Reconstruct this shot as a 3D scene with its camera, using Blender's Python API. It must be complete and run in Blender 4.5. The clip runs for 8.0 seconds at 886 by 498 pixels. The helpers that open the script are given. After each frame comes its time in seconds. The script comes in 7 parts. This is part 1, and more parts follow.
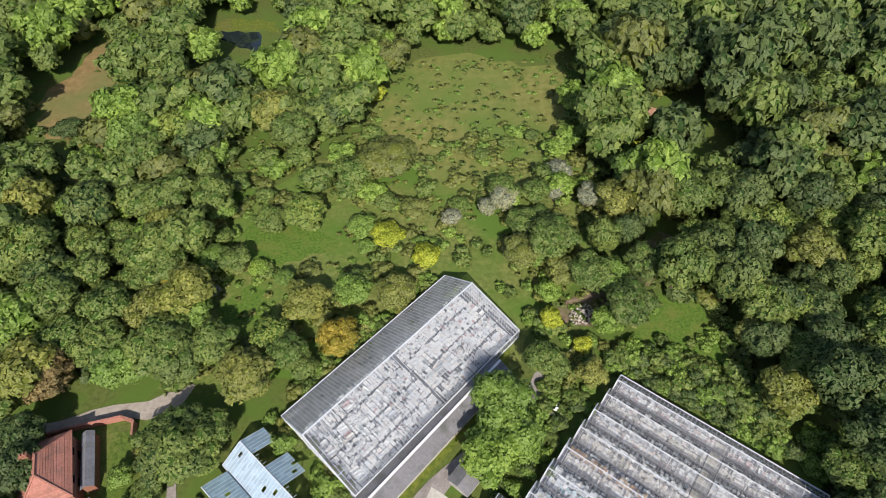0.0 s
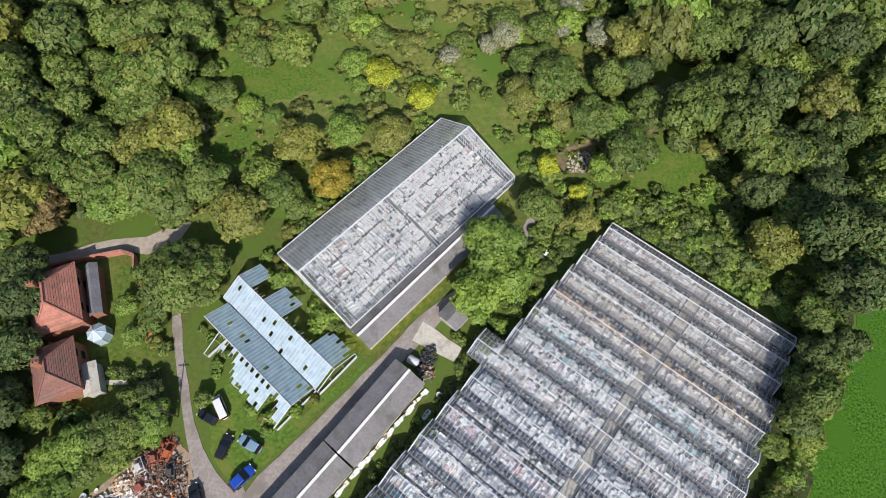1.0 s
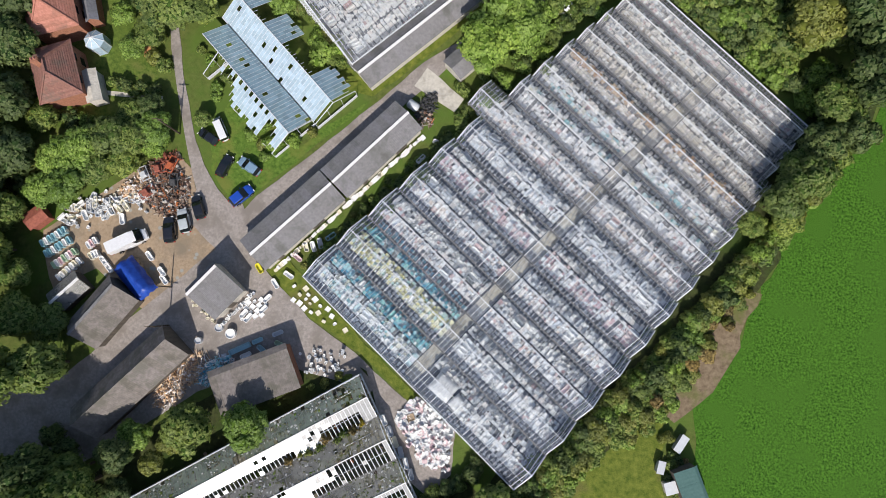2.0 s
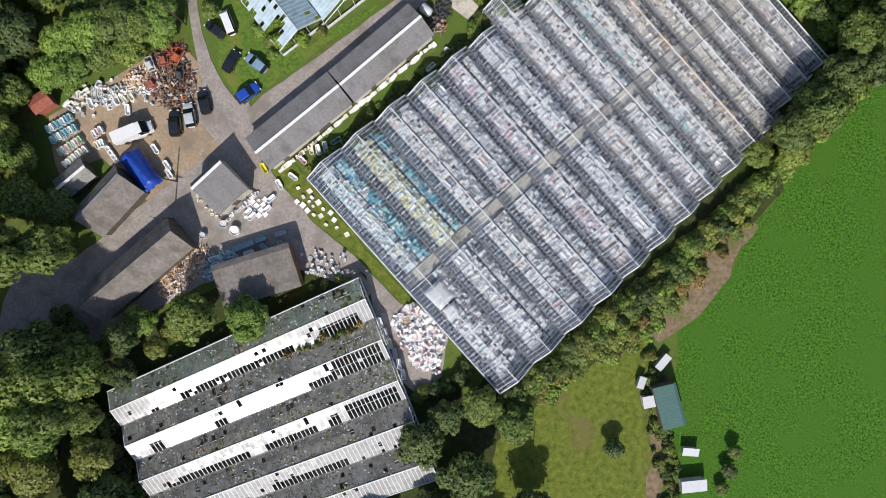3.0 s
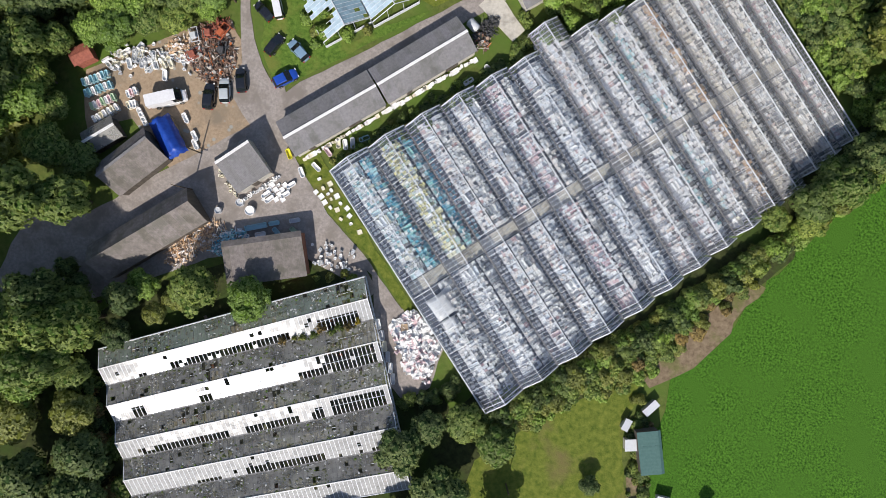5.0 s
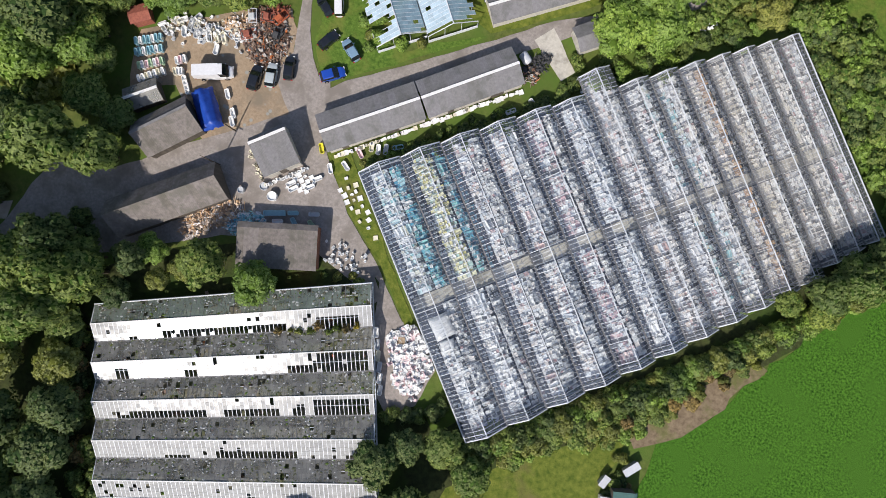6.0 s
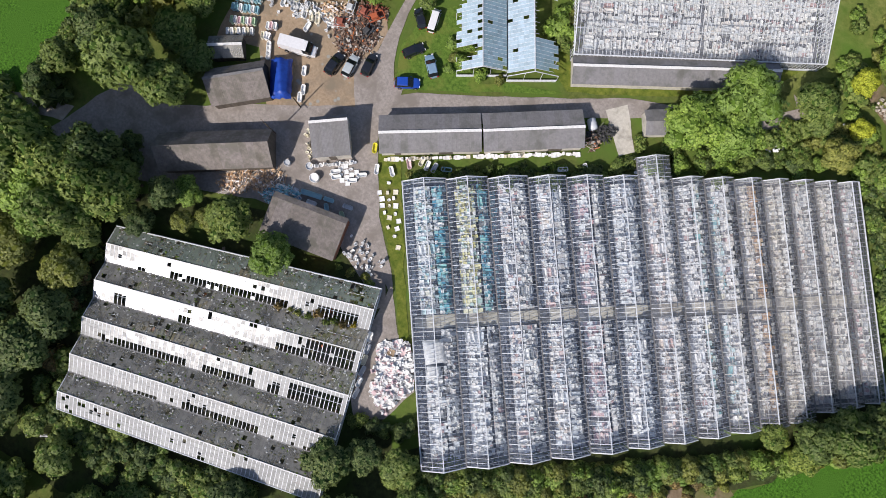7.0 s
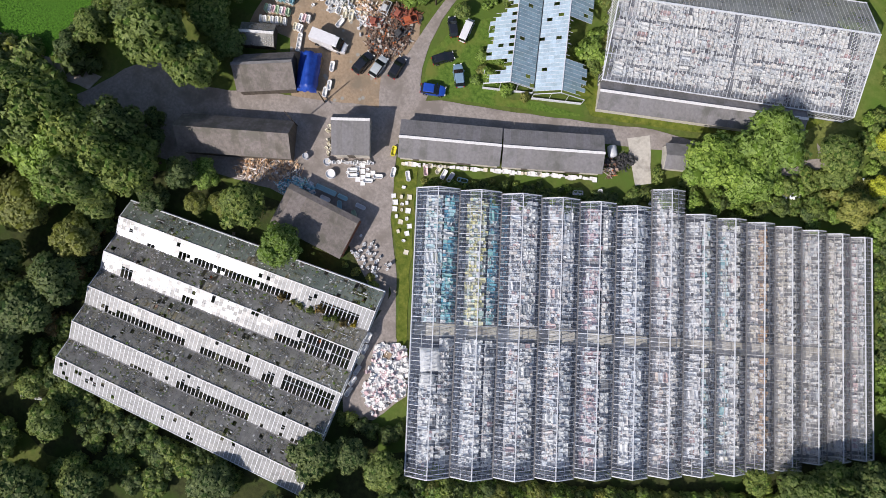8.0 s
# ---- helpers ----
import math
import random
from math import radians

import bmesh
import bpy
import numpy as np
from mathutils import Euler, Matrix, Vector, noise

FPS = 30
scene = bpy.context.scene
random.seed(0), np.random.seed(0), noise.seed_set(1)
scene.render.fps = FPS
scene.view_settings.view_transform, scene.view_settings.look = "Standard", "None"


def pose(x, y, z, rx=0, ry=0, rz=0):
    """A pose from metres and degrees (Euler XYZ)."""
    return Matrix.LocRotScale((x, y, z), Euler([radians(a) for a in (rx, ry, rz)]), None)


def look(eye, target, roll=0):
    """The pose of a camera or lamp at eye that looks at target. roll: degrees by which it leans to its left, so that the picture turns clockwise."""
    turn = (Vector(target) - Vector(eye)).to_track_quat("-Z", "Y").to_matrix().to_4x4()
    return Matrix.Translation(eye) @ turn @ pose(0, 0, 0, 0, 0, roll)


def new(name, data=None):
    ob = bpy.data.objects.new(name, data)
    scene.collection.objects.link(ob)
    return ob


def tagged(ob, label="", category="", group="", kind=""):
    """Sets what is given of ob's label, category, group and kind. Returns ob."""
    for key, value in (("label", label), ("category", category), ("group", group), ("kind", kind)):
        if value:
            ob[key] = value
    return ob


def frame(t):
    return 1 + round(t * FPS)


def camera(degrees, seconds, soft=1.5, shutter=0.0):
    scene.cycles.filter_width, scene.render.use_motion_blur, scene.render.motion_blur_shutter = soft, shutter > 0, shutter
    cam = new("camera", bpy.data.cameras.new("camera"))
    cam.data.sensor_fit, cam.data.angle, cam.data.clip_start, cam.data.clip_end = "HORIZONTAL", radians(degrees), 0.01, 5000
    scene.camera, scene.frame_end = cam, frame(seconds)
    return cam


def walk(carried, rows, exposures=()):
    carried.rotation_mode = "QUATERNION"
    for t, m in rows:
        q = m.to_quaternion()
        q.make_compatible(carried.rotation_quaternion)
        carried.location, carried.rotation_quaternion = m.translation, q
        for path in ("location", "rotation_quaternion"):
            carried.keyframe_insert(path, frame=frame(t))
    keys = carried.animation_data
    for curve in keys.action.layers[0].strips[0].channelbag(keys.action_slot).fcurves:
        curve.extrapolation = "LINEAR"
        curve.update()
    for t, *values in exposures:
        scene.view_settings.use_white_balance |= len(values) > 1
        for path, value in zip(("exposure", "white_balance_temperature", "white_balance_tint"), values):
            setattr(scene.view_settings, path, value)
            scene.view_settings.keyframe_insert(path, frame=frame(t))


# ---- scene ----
# ---- camera: a hovering drone that tilts down, then turns ----
cam = camera(76.0, 8.0, soft=0.7)
HIGH = 90.0
ROWS = [
    (0.0, -1.19, 11.05, 1.55, -1.16, -49.97, -1.63),
    (0.5, -1.33, 10.35, 0.13, -1.81, -59.34, -0.08),
    (0.8, -0.98, 10.56, 0.02, -1.42, -61.40, -0.25),
    (1.0, -0.37, 10.94, -0.16, -0.73, -65.06, -0.56),
    (1.5, 1.30, 5.23, -2.96, 2.61, -75.41, -0.86),
    (2.0, 2.64, 2.03, -3.04, 5.63, -84.12, -0.23),
    (2.2, 2.98, 0.04, -3.22, 6.42, -87.12, 0.14),
    (3.3, 2.98, -1.23, -1.76, 9.62, -91.07, -0.03),
    (3.5, 2.90, -1.25, -1.70, 9.98, -90.81, 0.10),
    (4.0, 2.60, -1.28, -1.72, 11.91, -90.53, 0.07),
    (5.5, 0.42, -0.74, -1.75, 22.73, -89.59, -0.05),
    (6.0, -0.46, -1.71, -2.07, 29.14, -88.14, -0.12),
    (6.5, -1.75, -1.84, -1.88, 38.67, -87.07, -0.15),
    (7.0, -2.07, -2.40, -1.08, 46.08, -85.75, 0.64),
    (7.5, -3.44, -1.60, -0.60, 50.46, -86.19, 0.36),
    (8.0, -4.21, -1.24, -0.52, 52.66, -86.37, 0.45),
]
walk(cam, [(t, pose(x, y, HIGH + z, 90 + pitch, 0, yaw) @ pose(0, 0, 0, 0, 0, roll)) for t, x, y, z, yaw, pitch, roll in ROWS], [(0.0, 0.37, 6450, 14), (2.0, 0.28, 6450, 13), (5.5, 0.29, 6450, 13), (8.0, 0.2, 6420, 17)])

# ---- world and sun ----
SUN_UP, SUN_ROUND = 41.0, 176.5
world = bpy.data.worlds.new("world")
scene.world = world
world.use_nodes = True
wn, wl = world.node_tree.nodes, world.node_tree.links
sky = wn.new("ShaderNodeTexSky")
sky.sky_type, sky.sun_disc = "NISHITA", False
sky.sun_elevation, sky.sun_rotation = radians(SUN_UP), radians(SUN_ROUND)
sky.air_density, sky.dust_density = 1.0, 1.2
wl.new(sky.outputs[0], wn["Background"].inputs[0])
wn["Background"].inputs[1].default_value = 0.1
sun = new("sun", bpy.data.lights.new("sun", "SUN"))
sun.data.energy, sun.data.angle, sun.data.color = 4.2, radians(0.55), (1.0, 0.95, 0.87)
way_to_sun = Vector((math.sin(radians(SUN_ROUND)) * math.cos(radians(SUN_UP)), math.cos(radians(SUN_ROUND)) * math.cos(radians(SUN_UP)), math.sin(radians(SUN_UP))))
sun.matrix_world = look(way_to_sun * 300, (0, 0, 0))

# ---- materials ----
def ramp(nt, stops, source):
    r = nt.nodes.new("ShaderNodeValToRGB")
    while len(r.color_ramp.elements) < len(stops):
        r.color_ramp.elements.new(0.5)
    for e, (p, c) in zip(r.color_ramp.elements, stops):
        e.position, e.color = p, (*c, 1)
    nt.links.new(source, r.inputs[0])
    return r.outputs[0]


def noise_tex(nt, scale, detail=4.0, rough=0.6, stretch=None, place="Object"):
    co = nt.nodes.new("ShaderNodeTexCoord")
    n = nt.nodes.new("ShaderNodeTexNoise")
    n.inputs["Scale"].default_value, n.inputs["Detail"].default_value, n.inputs["Roughness"].default_value = scale, detail, rough
    out = co.outputs["Object"]
    if place == "World":
        out = nt.nodes.new("ShaderNodeNewGeometry").outputs["Position"]
    if stretch:
        mp = nt.nodes.new("ShaderNodeMapping")
        mp.inputs["Scale"].default_value = stretch
        nt.links.new(out, mp.inputs[0])
        out = mp.outputs[0]
    nt.links.new(out, n.inputs["Vector"])
    return n.outputs[0]


def mixed(nt, a, b, how="MIX", fac=0.5):
    m = nt.nodes.new("ShaderNodeMix")
    m.data_type, m.blend_type = "RGBA", how
    for sock, v in ((m.inputs[6], a), (m.inputs[7], b)):
        if isinstance(v, tuple):
            sock.default_value = (*v, 1)
        else:
            nt.links.new(v, sock)
    if isinstance(fac, float):
        m.inputs[0].default_value = fac
    else:
        nt.links.new(fac, m.inputs[0])
    return m.outputs[2]


def surface(name, dark, light, scale=1.0, rough=0.8, bump=0.0, bump_scale=None, big=None, vary=None, amount=0.3, metal=0.0, stretch=None, place="World", spots=None):
    """A two-scale procedural surface. big: a second colour in wide patches (colour, scale, threshold). vary: island or object."""
    m = bpy.data.materials.new(name)
    m.use_nodes = True
    nt = m.node_tree
    b = nt.nodes["Principled BSDF"]
    fine = noise_tex(nt, scale, 6, 0.65, stretch, place)
    col = ramp(nt, [(0.32, dark), (0.68, light)], fine)
    if big:
        c, s, th = big
        patch = ramp(nt, [(max(th - 0.08, 0), (0, 0, 0)), (min(th + 0.1, 1), (1, 1, 1))], noise_tex(nt, s, 5, 0.6, None, place))
        col = mixed(nt, col, c, "MIX", patch)
    if spots:
        c, s, th = spots
        v = nt.nodes.new("ShaderNodeTexVoronoi")
        v.inputs["Scale"].default_value = s
        nt.links.new(nt.nodes.new("ShaderNodeNewGeometry").outputs["Position"], v.inputs["Vector"])
        mask = ramp(nt, [(th, (1, 1, 1)), (th + 0.08, (0, 0, 0))], v.outputs["Distance"])
        col = mixed(nt, col, c, "MIX", mask)
    if vary:
        if vary == "island":
            r = nt.nodes.new("ShaderNodeNewGeometry").outputs["Random Per Island"]
        else:
            r = nt.nodes.new("ShaderNodeObjectInfo").outputs["Random"]
        lo, hi = 1 - amount, 1 + amount
        col = mixed(nt, col, ramp(nt, [(0, (lo, lo, lo * 0.95)), (0.5, (1.0, 1.0, 0.97)), (1, (hi, hi, hi))], r), "MULTIPLY", 1.0)
    nt.links.new(col, b.inputs["Base Color"])
    b.inputs["Roughness"].default_value, b.inputs["Metallic"].default_value = rough, metal
    if rough >= 0.9:
        b.inputs["Specular IOR Level"].default_value = 0.15
    if bump:
        bp = nt.nodes.new("ShaderNodeBump")
        bp.inputs["Strength"].default_value = bump
        bp.inputs["Distance"].default_value = 0.08
        nt.links.new(noise_tex(nt, bump_scale or scale * 2, 5, 0.6, stretch, place), bp.inputs["Height"])
        nt.links.new(bp.outputs[0], b.inputs["Normal"])
    return m


def leaf_material(name, dark, mid, light):
    """Leaves: a colour per clump, shifted from tree to tree, with some light through."""
    m = bpy.data.materials.new(name)
    m.use_nodes = True
    nt = m.node_tree
    b = nt.nodes["Principled BSDF"]
    col = ramp(nt, [(0.0, dark), (0.5, mid), (1.0, light)], nt.nodes.new("ShaderNodeNewGeometry").outputs["Random Per Island"])
    col = mixed(nt, col, mid, "MIX", 0.55)
    tree = ramp(nt, [(0.0, (0.94, 0.9, 0.95)), (0.35, (1.14, 1.08, 1.08)), (0.7, (1.3, 1.18, 1.15)), (1.0, (1.5, 1.34, 1.1))], nt.nodes.new("ShaderNodeObjectInfo").outputs["Random"])
    col = mixed(nt, col, tree, "MULTIPLY", 1.0)
    patch = ramp(nt, [(0.3, (0.72, 0.78, 0.74)), (0.7, (1.28, 1.2, 1.08))], noise_tex(nt, 0.17, 4, 0.6, None, "World"))
    col = mixed(nt, col, patch, "MULTIPLY", 1.0)
    # fine noise paints shaded gaps and lit leaf tips into the colour
    gap_speckle = ramp(nt, [(0.36, (0.36, 0.4, 0.34)), (0.5, (0.92, 0.95, 0.88)), (0.66, (1.55, 1.48, 1.3))], noise_tex(nt, 3.4, 5, 0.8, None, "World"))
    col = mixed(nt, col, gap_speckle, "MULTIPLY", 1.0)
    nt.links.new(col, b.inputs["Base Color"])
    b.inputs["Roughness"].default_value = 0.6
    bp = nt.nodes.new("ShaderNodeBump")
    bp.inputs["Strength"].default_value, bp.inputs["Distance"].default_value = 0.9, 0.12
    nt.links.new(noise_tex(nt, 5.0, 3, 0.65, None, "World"), bp.inputs["Height"])
    nt.links.new(bp.outputs[0], b.inputs["Normal"])
    tr = nt.nodes.new("ShaderNodeBsdfTranslucent")
    nt.links.new(col, tr.inputs[0])
    mx = nt.nodes.new("ShaderNodeMixShader")
    mx.inputs[0].default_value = 0.36
    nt.links.new(b.outputs[0], mx.inputs[1])
    nt.links.new(tr.outputs[0], mx.inputs[2])
    nt.links.new(mx.outputs[0], nt.nodes["Material Output"].inputs[0])
    return m


def dirty_glass(name, film, cover, spread, scale=0.5, gloss=0.08, ior=1.5, tint=(0.93, 0.96, 0.96), stretch=None):
    """Old horticultural glass: see-through, with a mineral film of changing thickness and a glossy face. film: its
    colour, in places with sky tint or shade put in.
    """
    m = bpy.data.materials.new(name)
    m.use_nodes = True
    nt = m.node_tree
    nt.nodes.remove(nt.nodes["Principled BSDF"])
    clear = nt.nodes.new("ShaderNodeBsdfTransparent")
    clear.inputs[0].default_value = (*tint, 1)
    dust = nt.nodes.new("ShaderNodeBsdfDiffuse")
    fine = noise_tex(nt, scale * 6, 5, 0.65, stretch, "World")
    nt.links.new(ramp(nt, [(0.3, tuple(c * 0.75 for c in film)), (0.7, film)], fine), dust.inputs[0])
    wide = noise_tex(nt, scale, 4, 0.6, stretch, "World")
    isle = nt.nodes.new("ShaderNodeNewGeometry").outputs["Random Per Island"]
    lo, hi = max(cover - spread, 0), min(cover + spread, 1)
    amt = ramp(nt, [(0.25, (lo, lo, lo)), (0.75, (hi, hi, hi))], wide)
    amt = mixed(nt, amt, ramp(nt, [(0, (0.86, 0.86, 0.86)), (1, (1.1, 1.1, 1.1))], isle), "MULTIPLY", 1.0)
    body = nt.nodes.new("ShaderNodeMixShader")
    nt.links.new(amt, body.inputs[0])
    nt.links.new(clear.outputs[0], body.inputs[1])
    nt.links.new(dust.outputs[0], body.inputs[2])
    shine = nt.nodes.new("ShaderNodeBsdfGlossy")
    shine.inputs["Roughness"].default_value = gloss
    fr = nt.nodes.new("ShaderNodeFresnel")
    fr.inputs[0].default_value = ior
    out = nt.nodes.new("ShaderNodeMixShader")
    nt.links.new(fr.outputs[0], out.inputs[0])
    nt.links.new(body.outputs[0], out.inputs[1])
    nt.links.new(shine.outputs[0], out.inputs[2])
    nt.links.new(out.outputs[0], nt.nodes["Material Output"].inputs[0])
    return m


def ware_material(name, stops, rough=0.25):
    """Glazed sanitary ware, a colour for each piece."""
    m = bpy.data.materials.new(name)
    m.use_nodes = True
    nt = m.node_tree
    b = nt.nodes["Principled BSDF"]
    col = ramp(nt, stops, nt.nodes.new("ShaderNodeNewGeometry").outputs["Random Per Island"])
    nt.nodes["Color Ramp"].color_ramp.interpolation = "CONSTANT"
    dirt = ramp(nt, [(0.3, (0.74, 0.73, 0.7)), (0.55, (1, 1, 1))], noise_tex(nt, 3.0, 5, 0.65, None, "World"))
    nt.links.new(mixed(nt, col, dirt, "MULTIPLY", 0.8), b.inputs["Base Color"])
    b.inputs["Roughness"].default_value = rough
    return m


def plain(name, color, rough=0.5, metal=0.0, coat=0.0):
    m = surface(name, tuple(c * 0.92 for c in color), tuple(min(c * 1.05, 1) for c in color), 2.5, rough, 0.0, None, None, None, 0.2, metal, None, "Object")
    m.node_tree.nodes["Principled BSDF"].inputs["Coat Weight"].default_value = coat
    return m


M = {}
M["grass"] = surface("grass", (0.045, 0.085, 0.013), (0.13, 0.18, 0.032), 1.6, 0.9, 0.9, 5.0, ((0.15, 0.16, 0.045), 0.2, 0.56))
M["field"] = surface("field_grass", (0.006, 0.036, 0.002), (0.09, 0.218, 0.02), 2.9, 0.9, 1.0, 6.0, ((0.05, 0.13, 0.012), 0.12, 0.54))
# weedy ground darkened: the shade beside hedges and glass is in the colour
M["shade_floor"] = surface("shade_painted_weedy_floor", (0.025, 0.032, 0.012), (0.065, 0.075, 0.026), 1.2, 0.95, 0.7, 6.0, ((0.04, 0.07, 0.014), 0.15, 0.55))
M["scrub_grass"] = surface("scrub_grass", (0.085, 0.115, 0.022), (0.22, 0.235, 0.07), 0.9, 0.95, 0.7, 3.0, ((0.09, 0.16, 0.025), 0.06, 0.5))
M["rough_grass"] = surface("rough_grass", (0.06, 0.097, 0.012), (0.17, 0.19, 0.034), 1.1, 0.95, 0.9, 5.0, ((0.15, 0.125, 0.05), 0.13, 0.62))
M["meadow"] = surface("dry_meadow_grass", (0.13, 0.145, 0.035), (0.235, 0.225, 0.07), 0.5, 0.95, 0.6, 3.0, ((0.12, 0.17, 0.035), 0.045, 0.5))
M["bracken"] = surface("brown_bracken", (0.17, 0.125, 0.05), (0.29, 0.2, 0.085), 0.5, 0.95, 0.6, 3.0, ((0.15, 0.16, 0.05), 0.035, 0.5))
M["glade"] = surface("glade_grass", (0.045, 0.095, 0.012), (0.13, 0.21, 0.034), 1.8, 0.9, 0.9, 4.0, ((0.14, 0.165, 0.035), 0.25, 0.58))
M["earth"] = surface("bare_earth", (0.13, 0.095, 0.06), (0.26, 0.2, 0.13), 1.4, 0.95, 0.6, 8.0, ((0.12, 0.13, 0.04), 0.22, 0.56))
M["woodland"] = surface("woodland_floor", (0.065, 0.09, 0.02), (0.13, 0.15, 0.04), 1.2, 0.95, 0.7, 6.0, ((0.085, 0.14, 0.024), 0.12, 0.5))
M["gravel"] = surface("yard_gravel", (0.27, 0.2, 0.13), (0.38, 0.29, 0.2), 2.2, 0.95, 0.5, 14.0, ((0.22, 0.18, 0.13), 0.18, 0.55), None, 0.3, 0, None, "World", ((0.3, 0.3, 0.27), 0.6, 0.14))
M["asphalt"] = surface("worn_asphalt", (0.23, 0.205, 0.185), (0.36, 0.322, 0.29), 2.2, 0.9, 0.3, 12.0, ((0.215, 0.19, 0.165), 0.3, 0.54))
M["track"] = surface("pale_track", (0.3, 0.26, 0.21), (0.42, 0.37, 0.31), 1.5, 0.95, 0.4, 10.0, ((0.24, 0.21, 0.17), 0.15, 0.55))
M["concrete"] = surface("concrete", (0.42, 0.39, 0.33), (0.56, 0.53, 0.46), 2.0, 0.9, 0.2, 12.0, ((0.24, 0.22, 0.19), 0.3, 0.58))
# the soil's blue cast stands in for reflected sky
M["soil"] = surface("greenhouse_soil", (0.07, 0.075, 0.087), (0.145, 0.15, 0.168), 1.5, 0.95, 0.4, 8.0)
M["litter"] = surface("mossy_litter", (0.08, 0.08, 0.055), (0.21, 0.195, 0.15), 1.3, 0.95, 0.6, 6.0, ((0.06, 0.085, 0.02), 0.25, 0.55))
M["water"] = surface("pond_water", (0.012, 0.018, 0.02), (0.02, 0.03, 0.03), 0.3, 0.05)
M["fibre"] = surface("grey_fibre_cement", (0.15, 0.145, 0.15), (0.21, 0.205, 0.21), 2.4, 0.85, 0.15, 9.0, ((0.12, 0.12, 0.115), 0.4, 0.58), "object", 0.08)
M["fibre_old"] = surface("lichened_fibre_cement", (0.14, 0.125, 0.12), (0.23, 0.205, 0.19), 1.8, 0.9, 0.2, 8.0, ((0.13, 0.122, 0.105), 0.5, 0.55), "object", 0.1)
M["cap"] = surface("pale_ridge_cap", (0.62, 0.62, 0.6), (0.78, 0.77, 0.74), 3.0, 0.7)
M["wall"] = surface("cream_render", (0.4, 0.38, 0.33), (0.55, 0.52, 0.46), 2.5, 0.9, 0.1, 8.0, ((0.32, 0.3, 0.26), 0.4, 0.6))
M["brick"] = surface("brick_wall", (0.22, 0.1, 0.06), (0.36, 0.17, 0.11), 4.0, 0.9, 0.3, 10.0)
M["boards"] = surface("dark_boards", (0.06, 0.05, 0.04), (0.12, 0.1, 0.08), 2.0, 0.85, 0.2, 9.0, None, None, 0.3, 0, (1, 1, 0.1))
M["tile"] = surface("red_clay_tile", (0.3, 0.12, 0.085), (0.43, 0.19, 0.14), 3.0, 0.85, 0.3, 12.0, ((0.22, 0.11, 0.08), 0.5, 0.58), "object", 0.13)
M["tile_brown"] = surface("brown_clay_tile", (0.16, 0.075, 0.06), (0.27, 0.13, 0.1), 3.0, 0.85, 0.3, 12.0, ((0.14, 0.1, 0.08), 0.5, 0.58), "object", 0.13)
M["slate"] = surface("grey_slate", (0.14, 0.14, 0.16), (0.22, 0.22, 0.24), 3.0, 0.7, 0.2, 12.0, None, "object", 0.1)
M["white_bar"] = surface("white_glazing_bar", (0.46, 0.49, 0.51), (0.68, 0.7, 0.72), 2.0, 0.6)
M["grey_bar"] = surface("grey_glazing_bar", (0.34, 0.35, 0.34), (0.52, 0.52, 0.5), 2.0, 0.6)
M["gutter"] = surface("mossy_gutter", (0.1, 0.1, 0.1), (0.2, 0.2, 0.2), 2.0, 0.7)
# sky reflection is painted into this film as blue
M["glass"] = dirty_glass("sky_tinted_glass", (0.55, 0.66, 0.86), 0.085, 0.055, 0.25, 0.08, 1.45, (0.95, 0.97, 0.97))
M["glass_mid"] = dirty_glass("faintly_dusty_glass", (0.6, 0.64, 0.72), 0.13, 0.06, 0.25, 0.08, 1.45, (0.95, 0.96, 0.96))
M["glass_far"] = dirty_glass("dusty_glass", (0.64, 0.64, 0.64), 0.2, 0.08, 0.25, 0.08, 1.45, (0.95, 0.96, 0.95))
# derelict roof, sunny slopes: whitewash, with the sun's brightness also in the film
M["glass_white"] = dirty_glass("sunlit_whitewashed_glass", (0.41, 0.415, 0.405), 0.86, 0.14, 0.5, 0.13, 1.45, (0.93, 0.96, 0.96), (1, 1, 1))
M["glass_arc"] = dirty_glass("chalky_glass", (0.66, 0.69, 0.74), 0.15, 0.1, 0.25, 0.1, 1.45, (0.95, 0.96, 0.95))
# north slope of the wide greenhouse: its shade is put into a thicker grey film
M["glass_shade"] = dirty_glass("shade_side_glass", (0.55, 0.57, 0.55), 0.5, 0.14, 0.25, 0.12, 1.45)
# derelict roof, shady slopes: stain and moss, with shade also in the film colour
M["glass_green"] = dirty_glass("shade_toned_green_glass", (0.24, 0.29, 0.24), 0.66, 0.32, 0.45, 0.25, 1.35)
M["glass_moss"] = dirty_glass("shade_toned_mossy_glass", (0.33, 0.325, 0.3), 0.54, 0.36, 0.5, 0.3, 1.3)
# deeper copy of the pale blue glass, shade put into its colour
M["glass_blue"] = dirty_glass("shade_side_blue_glass", (0.31, 0.45, 0.52), 0.86, 0.14, 0.5, 0.3, 1.3)
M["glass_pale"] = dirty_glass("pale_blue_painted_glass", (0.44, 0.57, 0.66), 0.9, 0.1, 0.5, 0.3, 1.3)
W1, W2, W3 = (0.86, 0.87, 0.88), (0.74, 0.78, 0.83), (0.84, 0.8, 0.78)
M["ware"] = ware_material("white_ware", [(0.0, W1), (0.3, W2), (0.5, W3), (0.65, (0.9, 0.9, 0.9)), (0.88, (0.36, 0.38, 0.4)), (0.96, (0.55, 0.4, 0.4))])
M["ware_grey"] = ware_material("grey_ware", [(0.0, (0.5, 0.54, 0.6)), (0.25, W2), (0.5, (0.56, 0.55, 0.56)), (0.7, W1), (0.92, (0.25, 0.27, 0.32))])
